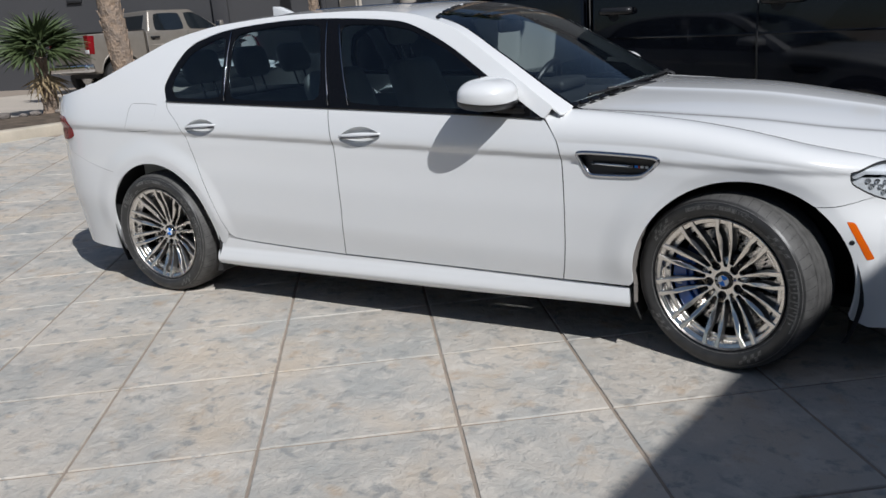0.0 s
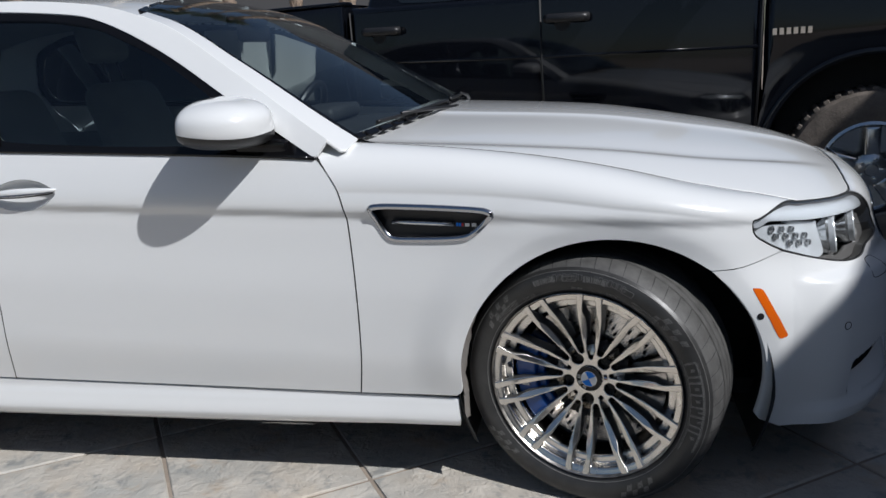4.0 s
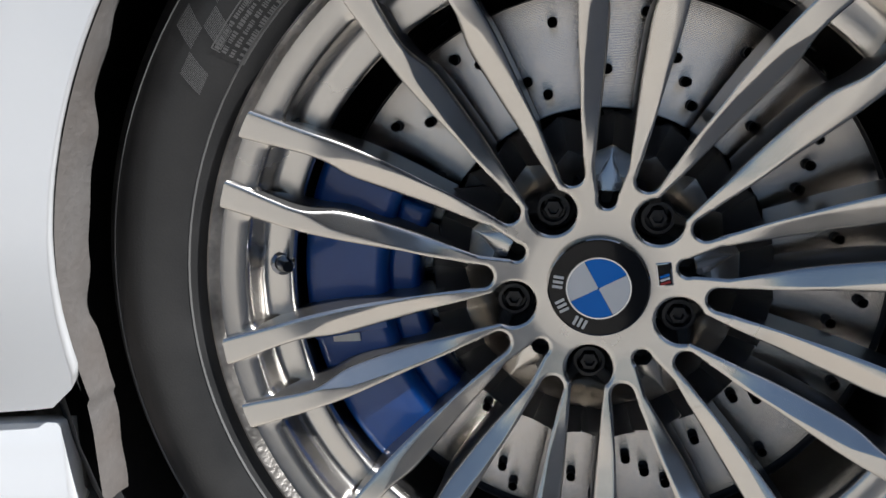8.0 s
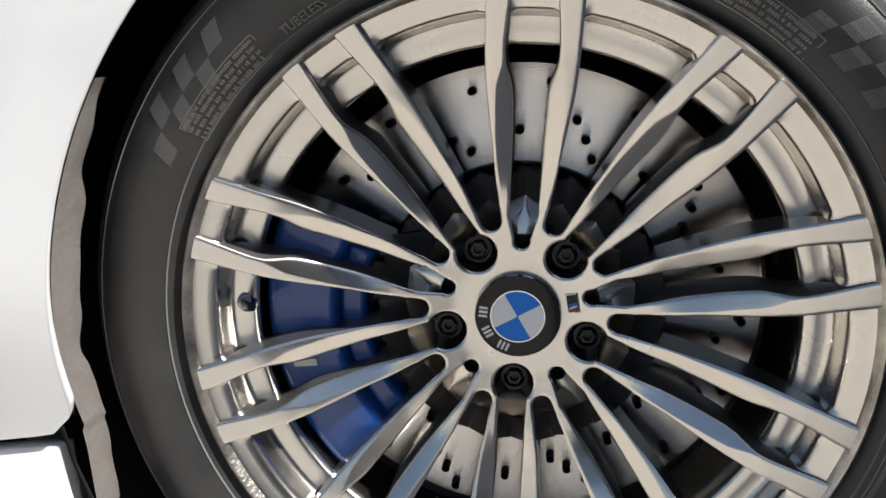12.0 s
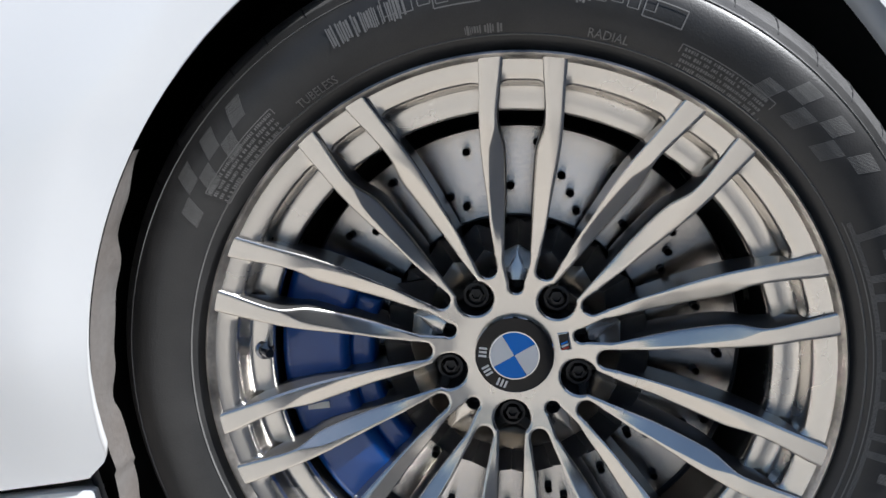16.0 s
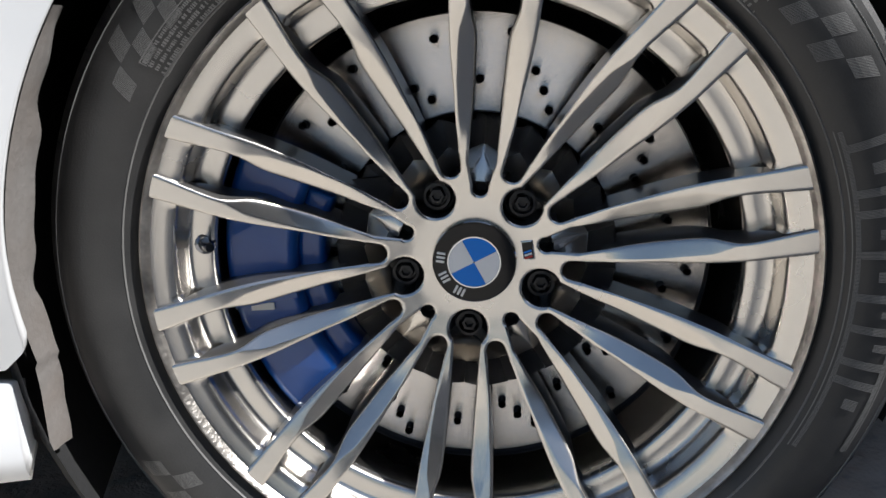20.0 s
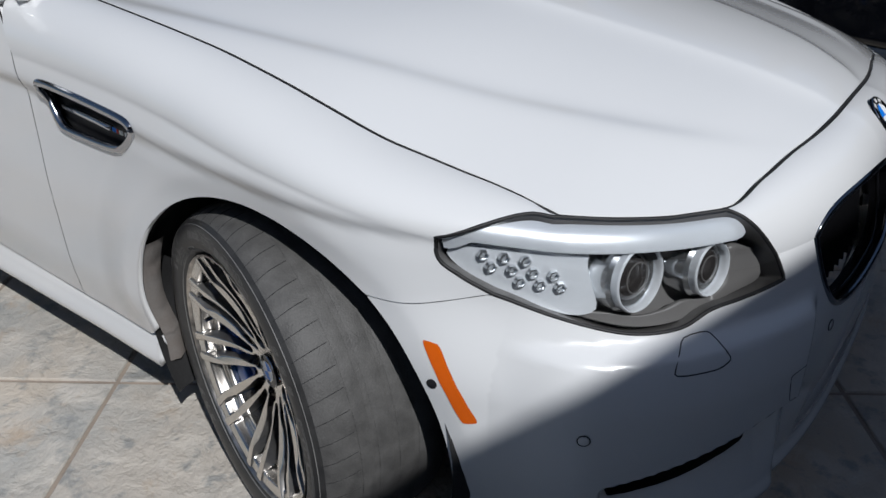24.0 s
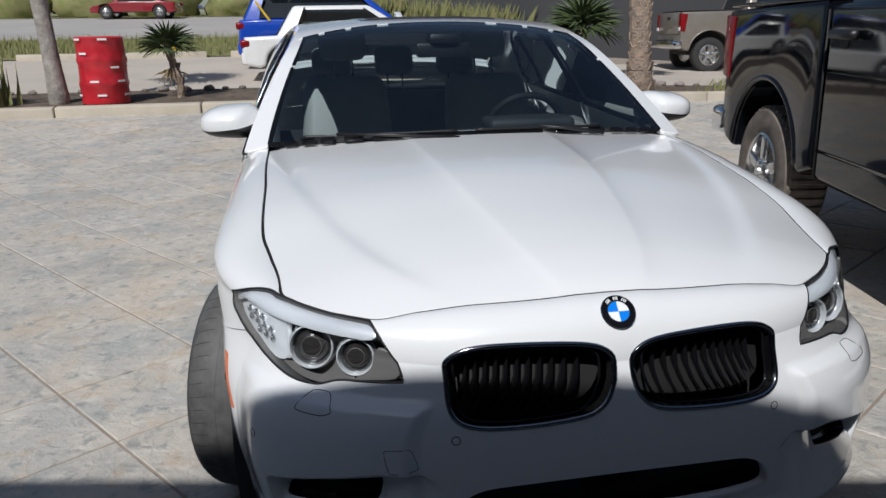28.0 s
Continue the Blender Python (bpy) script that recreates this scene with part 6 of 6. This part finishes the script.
# red wrapped drum
bx, by = -10.3, -3.46
bz = float(ground_z(bx, by)) + .07
drum = thing("drum", "red plastic-wrapped drum with white bar marks, behind the kerb", "drum", Matrix.Translation((bx, by, bz)))
prof = [(.0, 0), (.33, 0), (.345, .02), (.34, .25), (.352, .28), (.352, .32), (.34, .36), (.338, .58), (.35, .62), (.35, .66), (.338, .70), (.335, .93), (.345, .955), (.325, .98), (.0, .985)]
bm = lathe(prof, 56)
for v in bm.verts:
    a = math.atan2(v.co.y, v.co.x)
    k = 1 + .018 * math.sin(a * 5 + v.co.z * 9) + .012 * math.sin(a * 11 - v.co.z * 17)
    v.co.x, v.co.y = v.co.x * k, v.co.y * k
part("wrap", bm, REDWRAP, drum)
for i in range(11):
    a, h = radians(-60 + 50 * (i % 4) + 14 * (i // 4)), .14 + .20 * (i % 5)
    part("white_mark", moved(box((.006, .13, .028), (.358, 0, 0), .002, 1), pose(0, 0, h, 0, 0, math.degrees(a))), WHITEMARK, drum)

# grass and weeds
def blades(name, spots_, h, material, label):
    vs, fs = [], []
    for x, y, k in spots_:
        z = float(ground_z(x, y)) + .02
        a, b = rng.uniform(0, 6.28), rng.uniform(-.5, .5)
        hh = h * k
        dx, dy = math.cos(a) * hh * .07, math.sin(a) * hh * .07
        i = len(vs)
        vs += [(x - dx, y - dy, z), (x + dx, y + dy, z), (x + b * hh * .3, y + b * hh * .25, z + hh * .6), (x + b * hh, y + hh * b * .6, z + hh)]
        fs += [(i, i + 1, i + 2), (i + 1, i + 3, i + 2)]
    me = bpy.data.meshes.new(name)
    me.from_pydata(vs, [], fs)
    return tagged(part(name, me, material), label, "grass", kind="stuff")


blades("verge_grass", [(rng.uniform(-26, -19.4), rng.uniform(-16, 1.2), rng.uniform(.4, 1.2)) for _ in range(9000)], .26, GRASS, "tall rough grass on the verge")
blades("weeds", [(KERBX - .35 - abs(rng.gauss(0, .35)), rng.gauss(7.6, .5), rng.uniform(.4, 1.2)) for _ in range(900)], .26, GRASS, "low green weeds in the planter")
blades("shrub_leaves", [(-10.4 + rng.gauss(0, .12), -5.35 + rng.gauss(0, .18), rng.uniform(.6, 2.2)) for _ in range(700)], .42, GRASS, "dark shrub at the end of the planter")
for i in range(7):
    hx, hy = -47.5, -22 + i * 4.2
    bm = bmesh.new()
    bmesh.ops.create_icosphere(bm, subdivisions=3, radius=1)
    q = random.Random(90 + i)
    for v in bm.verts:
        v.co = v.co * q.uniform(.8, 1.15)
        v.co = Vector((v.co.x * 1.2, v.co.y * 2.0, v.co.z * 1.5))
    tagged(part("hedge", moved(smooth(bm, 80), Matrix.Translation((hx, hy + 6, float(ground_z(hx, hy)) + .9))), GRASS), "clipped hedge beyond the street", "hedge", "hedges beyond the street", "stuff")
for i in range(9):
    hx, hy = -27.0, -.4 + i * 1.6
    q = random.Random(40 + i)
    sp = [(hx + q.gauss(0, .5), hy + q.gauss(0, .6), q.uniform(1, 3.4)) for _ in range(420)]
    blades("bush", sp, .5, GRASS, "dry olive bush at the end of the verge")

# hydrant
hx, hy = -20.3, -3.75
hyd = thing("hydrant", "yellow fire hydrant in the verge", "hydrant", Matrix.Translation((hx, hy, float(ground_z(hx, hy)) + .02)))
part("barrel", lathe([(0, 0), (.15, 0), (.15, .05), (.10, .06), (.10, .45), (.13, .46), (.13, .50), (.10, .55), (.06, .62), (0, .64)], 20), YELLOW, hyd)
part("outlet", moved(lathe([(.05, -.17), (.05, .17)], 12, close=True), pose(0, 0, .38, 90, 0, 0)), YELLOW, hyd)
part("bonnet_nut", box((.05, .05, .06), (0, 0, .66), .008), YELLOW, hyd)

# ---------------------------------------------------------------- other vehicles: x ahead, y to their left, right flank at y 0
TAILCLEAR = mat("lamp_clear", (.7, .7, .7), .15, var=.05, coat=.6)
GREYTYRE = mat("dark_tyre", (.035, .034, .033), .8, var=.2, scale=12, bump=.002, fine=80)


def flank(outline, y0, y1, bevel=.03, seg=3):
    """A side profile in x, z drawn across from y0 to y1, with rounded edges."""
    bm = prism([(x, z) for x, z in outline], y1 - y0, bevel, seg)
    bm.transform(Matrix(((1, 0, 0, 0), (0, 0, 1, y0), (0, 1, 0, 0), (0, 0, 0, 1))))
    bmesh.ops.reverse_faces(bm, faces=bm.faces[:])
    return bm


def cabin_shell(low, high, y0, y1, lean):
    """A glasshouse: a lower and an upper outline row, leaning in towards the roof."""
    bm = bmesh.new()
    rows_ = []
    for y, k in ((y0, 1), (y1, -1)):
        rows_.append(([bm.verts.new((x, y, z)) for x, z in low], [bm.verts.new((x, y + k * lean, z)) for x, z in high]))
    (a, b), (c, d) = rows_
    bm.faces.new((a[0], a[1], b[1], b[0]))
    bm.faces.new((c[1], c[0], d[0], d[1]))
    bm.faces.new((a[1], c[1], d[1], b[1]))
    bm.faces.new((c[0], a[0], b[0], d[0]))
    bm.faces.new((b[0], b[1], d[1], d[0]))
    bmesh.ops.recalc_face_normals(bm, faces=bm.faces[:])
    bmesh.ops.bevel(bm, geom=bm.edges[:], offset=.06, segments=4, affect="EDGES", profile=.5)
    return smooth(bm, 30)


def road_wheel(parent, x, y, z, r, wide, tyre, out):
    """A tyre with a five-spoke rim; out is -1 on the right flank."""
    m = Matrix.Translation((x, y, z)) @ Matrix(((1, 0, 0, 0), (0, 0, out, 0), (0, 1, 0, 0), (0, 0, 0, 1)))
    rim_r = r * .60
    w = part("wheel", moved(lathe([(rim_r, 0), (rim_r + .02, .012), (r * .82, .018), (r * .95, .004), (r, -.03), (r, -wide + .03), (r * .94, -wide), (rim_r, -wide)], 56), m), tyre, parent, "tyre on a five-spoke wheel")
    lugs = [moved(box((.035, .03, wide * .86), (r - .004, 0, -wide / 2), .004, 1), pose(0, 0, 0, 0, 0, k * 360 / 44)) for k in range(44)]
    tagged(part("tread_lug", moved(merge(*lugs), m), tyre, w), kind="stuff")
    part("rim", moved(lathe([(rim_r + .004, .004), (rim_r - .012, .010), (rim_r - .022, -.01), (rim_r - .03, -.09), (.02, -.10)], 48), m), STEEL, w, "bright rim")
    for k in range(5):
        sp = box((rim_r - .07, .085, .03), ((rim_r + .05) / 2, 0, -.012), .012, 2, taper=.8)
        part("spoke", moved(sp, m @ pose(0, 0, 0, 0, 0, 90 + k * 72)), STEEL, w)
    part("hub", moved(lathe([(.085, -.03), (.082, 0), (.06, .012), (.035, .014), (.03, .03), (0, .032)], 28), m), STEEL, w)
    for k in range(5):
        part("wheel_nut", moved(lathe([(.012, 0), (.012, .02), (0, .022)], 6), m @ pose(.055 * math.cos(k * 1.257), .055 * math.sin(k * 1.257), .008)), CHROME, w)
    return w


def round_arch(cx, cz, r, a0, a1, n=18):
    return [(cx + r * math.cos(radians(a0 + (a1 - a0) * i / n)), cz + r * math.sin(radians(a0 + (a1 - a0) * i / n))) for i in range(n + 1)]


def pickup(label, at, paint, tyre, wide, bed_cover, bars):
    t = thing("pickup_truck", label, "pickup truck", at)
    RW, FW, R = -1.03, 2.80, .42
    bed_line = [(-1.80, .66), (-1.80, 1.47), (-.27, 1.50), (-.27, .56), (RW + .60, .50)] + round_arch(RW, R + .06, .54, 4, 176) + [(-1.70, .55)]
    bed = part("bed", flank(bed_line, 0, wide, .045, 4), paint, t, "load bed")
    part("bed_rail", box((1.54, .10, .025), (-1.03, .06, 1.502), .01), PLASTIC if bed_cover else paint, bed)
    part("bed_floor", box((1.38, wide - .22, .02), (-1.03, wide / 2, 1.497), .006), PLASTIC, bed, "dark bed cover")
    part("tailgate", box((.03, wide - .32, .52), (-1.80, wide / 2, 1.20), .012), paint, bed)
    part("tailgate_handle", box((.02, .22, .06), (-1.822, wide / 2, 1.33), .008), PLASTIC, bed)
    low = [(-.23, .50), (-.23, 1.47), (2.24, 1.44), (2.24, .44)]
    cab = part("cab", flank(low, 0, wide, .045, 4), paint, t, "crew cab")
    nose = [(2.25, .44), (2.25, 1.42), (3.30, 1.33), (3.62, 1.22), (3.70, .95), (3.70, .50), (FW + .60, .46)] + round_arch(FW, R + .06, .54, 4, 176) 
    wing = part("front_wing", flank(nose, 0, wide, .05, 4), paint, t, "front wing and bonnet")
    part("bonnet_bulge", box((1.15, wide - .55, .10), (2.88, wide / 2, 1.385), .04, 3, (0, 4, 0)), paint, wing)
    part("cabin_roof", cabin_shell(((-.16, 1.44), (2.22, 1.42)), ((.02, 1.985), (1.30, 1.985)), .035, wide - .035, .16), paint, t, "cab roof and pillars")
    for y, k in ((0, 1), (wide, -1)):
        def pane_at(pts, nm, lab):
            rows_ = [(x, y + k * (.029 + .16 * (z - 1.43) / .555), z) for x, z in pts]
            bm = bmesh.new()
            bm.faces.new([bm.verts.new(p) for p in rows_])
            f = bmesh.ops.extrude_face_region(bm, geom=bm.faces[:])
            bmesh.ops.translate(bm, vec=(0, k * .012, 0), verts=[v for v in f["geom"] if isinstance(v, bmesh.types.BMVert)])
            bmesh.ops.recalc_face_normals(bm, faces=bm.faces[:])
            return part(nm, bm, DARKGLASS, cab, lab)
        pane_at(soft([(.06, 1.465), (.96, 1.465), (.92, 1.90), (.15, 1.90)], .10, 2), "rear_side_window", "dark side window")
        pane_at(soft([(1.10, 1.465), (2.06, 1.455), (1.40, 1.90), (1.06, 1.90)], .10, 2), "front_side_window", "dark side window")
        for x in (-.23, 1.03, 2.235):
            part("door_gap", tube([(x, y - k * .0005, 1.44), (x, y - k * .0008, 1.0), (x + (.02 if x < 2 else -.02), y - k * .0006, .52)], .007, 6), GAP, cab)
        for z, r in ((1.10, .012), (.66, .016)):
            part("flank_crease", tube([(-.22, y + k * r * .7, z + .02), (1.0, y + k * r * .7, z), (2.22, y + k * r * .7, z - .01)], r, 12), paint, cab)
        for cx, host in ((RW, bed), (FW, wing)):
            part("arch_flare", tube([(a, y + k * .012, b) for a, b in round_arch(cx, R + .06, .555, 8, 172, 24)], .022, 10), paint, host)
        for hx in (0.0, 1.19):
            h = part("handle", tube([(hx - .12, y - k * .018, 1.312), (hx - .10, y - k * .038, 1.312), (hx + .10, y - k * .038, 1.310), (hx + .125, y - k * .018, 1.310)], .026, 8), PLASTIC, cab, "bar handle")
            part("handle_cup", moved(lathe([(.048, 0), (.046, .004), (.02, .002), (0, .002)], 20), pose(hx - .03, y - k * .001, 1.285, k * 90, 0, 0)), GAP, h)
        mir = part("wing_mirror", box((.15, .20, .26), (1.98, y - k * .16, 1.52), .05, 3), paint, t, "large wing mirror")
        part("mirror_face", box((.01, .16, .22), (1.902, y - k * .16, 1.52), .003, 1), CHROME, mir)
        part("mirror_arm", box((.06, .12, .06), (2.02, y - k * .03, 1.46), .02, 2), PLASTIC, mir)
        lampz = prism([(-.03, -.20), (.10, -.22), (.13, .06), (.15, .22), (-.03, .23)], .20, .02)
        lens = part("tail_lamp", moved(lampz, Matrix.Translation((-1.79, y - k * .012, 1.21)) @ Matrix(((1, 0, 0, 0), (0, 0, k, 0), (0, 1, 0, 0), (0, 0, 0, 1)))), LAMPRED, bed, "red tail lamp")
        part("reversing_lens", box((.03, .16, .09), (-1.825, y + k * .09, 1.06), .01), TAILCLEAR, lens)
        part("head_lamp", box((.30, .30, .24), (3.52, y + k * .14, 1.06), .06, 3), TAILCLEAR, wing, "clear head lamp")
        for x in (RW, FW):
            road_wheel(t, x, y + k * .03, R, R, .27, tyre, -k)
            part("wheel_well", box((.98, .40, .62), (x, y + k * .50, .78), .05), LINER, t)
        if bars:
            for i in range(6):
                part("badge_bar", box((.022, .004, .035), (2.26 + .034 * i + .04, y - k * .003, 1.16), .001, 1), CHROME, wing)
    part("wind_screen", cabin_shell(((2.16, 1.44), (2.235, 1.44)), ((1.27, 1.95), (1.33, 1.95)), .14, wide - .14, .12), DARKGLASS, cab)
    part("rear_screen", box((.02, wide - .62, .36), (-.075, wide / 2, 1.70), .01, 1, (0, 18, 0)), DARKGLASS, cab)
    bump = part("rear_bumper", box((.26, wide + .03, .20), (-1.87, wide / 2, .68), .05, 4), CHROME, t, "chrome rear bumper")
    part("bumper_step", box((.20, .9, .02), (-1.90, wide / 2, .785), .006, 1), PLASTIC, bump)
    part("front_bumper", tube(curve([(3.30, -.01, .62), (3.60, .02, .62), (3.78, .25, .62), (3.80, wide / 2, .62), (3.78, wide - .25, .62), (3.60, wide - .02, .62), (3.30, wide + .01, .62)], 5), .12, 12), paint, t)
    part("chassis", box((5.0, 1.1, .18), (1.0, wide / 2, .50), .03), LINER, t)
    return t


def turn_at(x, y, yaw):
    return Matrix.Translation((x, y, float(ground_z(x, y)))) @ pose(0, 0, 0, 0, 0, yaw)


truck_at = Matrix.Translation((-1.29, 2.14, .03)) @ pose(0, 0, 0, 0, .0, -11.5)
pickup("black crew-cab pickup truck with dusty tyres beside the white car", truck_at, BLACKPAINT, BROWNTYRE, 1.97, False, True)
pickup("tan crew-cab pickup truck parked before a dark building", turn_at(-15.95, 10.75, 81.5), TANPAINT, GREYTYRE, 1.9, True, False)


def hatch(label, at, paint, long, high, wide, tall):
    """A car seen mostly from behind; its rear end at x 0, right flank at y 0."""
    t = thing("car", label, "car", at)
    R = .33
    b0 = high * .60
    line = [(.0, .34), (-.02, .62), (.03, b0), (.75, b0 + .03), (long - 1.25, b0), (long - .15, b0 - .22), (long, .50), (long - .05, .30), (long - .45, .26)] + \
        round_arch(long - .85, R, .38, 0, 180, 12) + round_arch(.80, R, .38, 0, 180, 12) + [(.30, .27)]
    body = part("body", flank(line, 0, wide, .07, 4), paint, t)
    part("bumper", box((.14, wide - .06, .26), (.02, wide / 2, .46), .06, 3), paint, body)
    back = .10 if tall else .62
    part("cabin_roof", cabin_shell(((back, b0 - .02), (long - 1.15, b0 - .02)), ((back + .35, high), (long - 2.1, high)), .04, wide - .04, .17), paint, t)
    part("rear_window", cabin_shell(((back - .015, b0 + .03), (back + .08, b0 + .03)), ((back + .28, high - .07), (back + .36, high - .07)), .17, wide - .17, .12), DARKGLASS, t)
    for y, k in ((0, 1), (wide, -1)):
        part("side_window", cabin_shell(((back + .35, b0 + .04), (long - 1.45, b0 + .04)), ((back + .55, high - .08), (long - 2.15, high - .08)), y + k * .02 - .01, y + k * .02 + .13 * k, .135), DARKGLASS, t)
        part("tail_lamp", box((.20, .26, .16), (.05, y + k * .12, b0 - .12), .05, 3), LAMPRED, body, "red tail lamp")
        for x in (.80, long - .85):
            road_wheel(t, x, y + k * .03, R, R, .20, GREYTYRE, -k)
    part("plate_field", box((.01, .30, .15), (-.028, wide / 2, .72), .004, 1), TAILCLEAR, body)
    return t


WHITECAR = mat("white_car_paint", (.75, .75, .74), .25, var=.03, coat=.9)
hatch("white saloon car parked on the asphalt driveway", turn_at(-13.2, -1.55, 86), WHITECAR, 4.5, 1.42, 1.78, False)
blue = hatch("blue utility car with a yellow stripe on the driveway", turn_at(-15.6, -1.75, 86), BLUEPAINT, 4.6, 1.78, 1.85, True)
part("body_stripe", moved(box((.50, .012, .05), (0, 0, 0), .004, 1), pose(.55, -.004, 1.25, 0, 55, 0)), YELLOW, blue)
hatch("dark red car passing on the street", turn_at(-45, -6.4, 262), REDPAINT, 4.5, 1.42, 1.78, False)
hatch("blue car parked beyond the street", turn_at(-66, -20, 80), BLUEPAINT, 4.4, 1.45, 1.78, False)
hatch("blue car parked beyond the street", turn_at(-66, -12, 80), BLUEPAINT, 4.4, 1.45, 1.78, False)
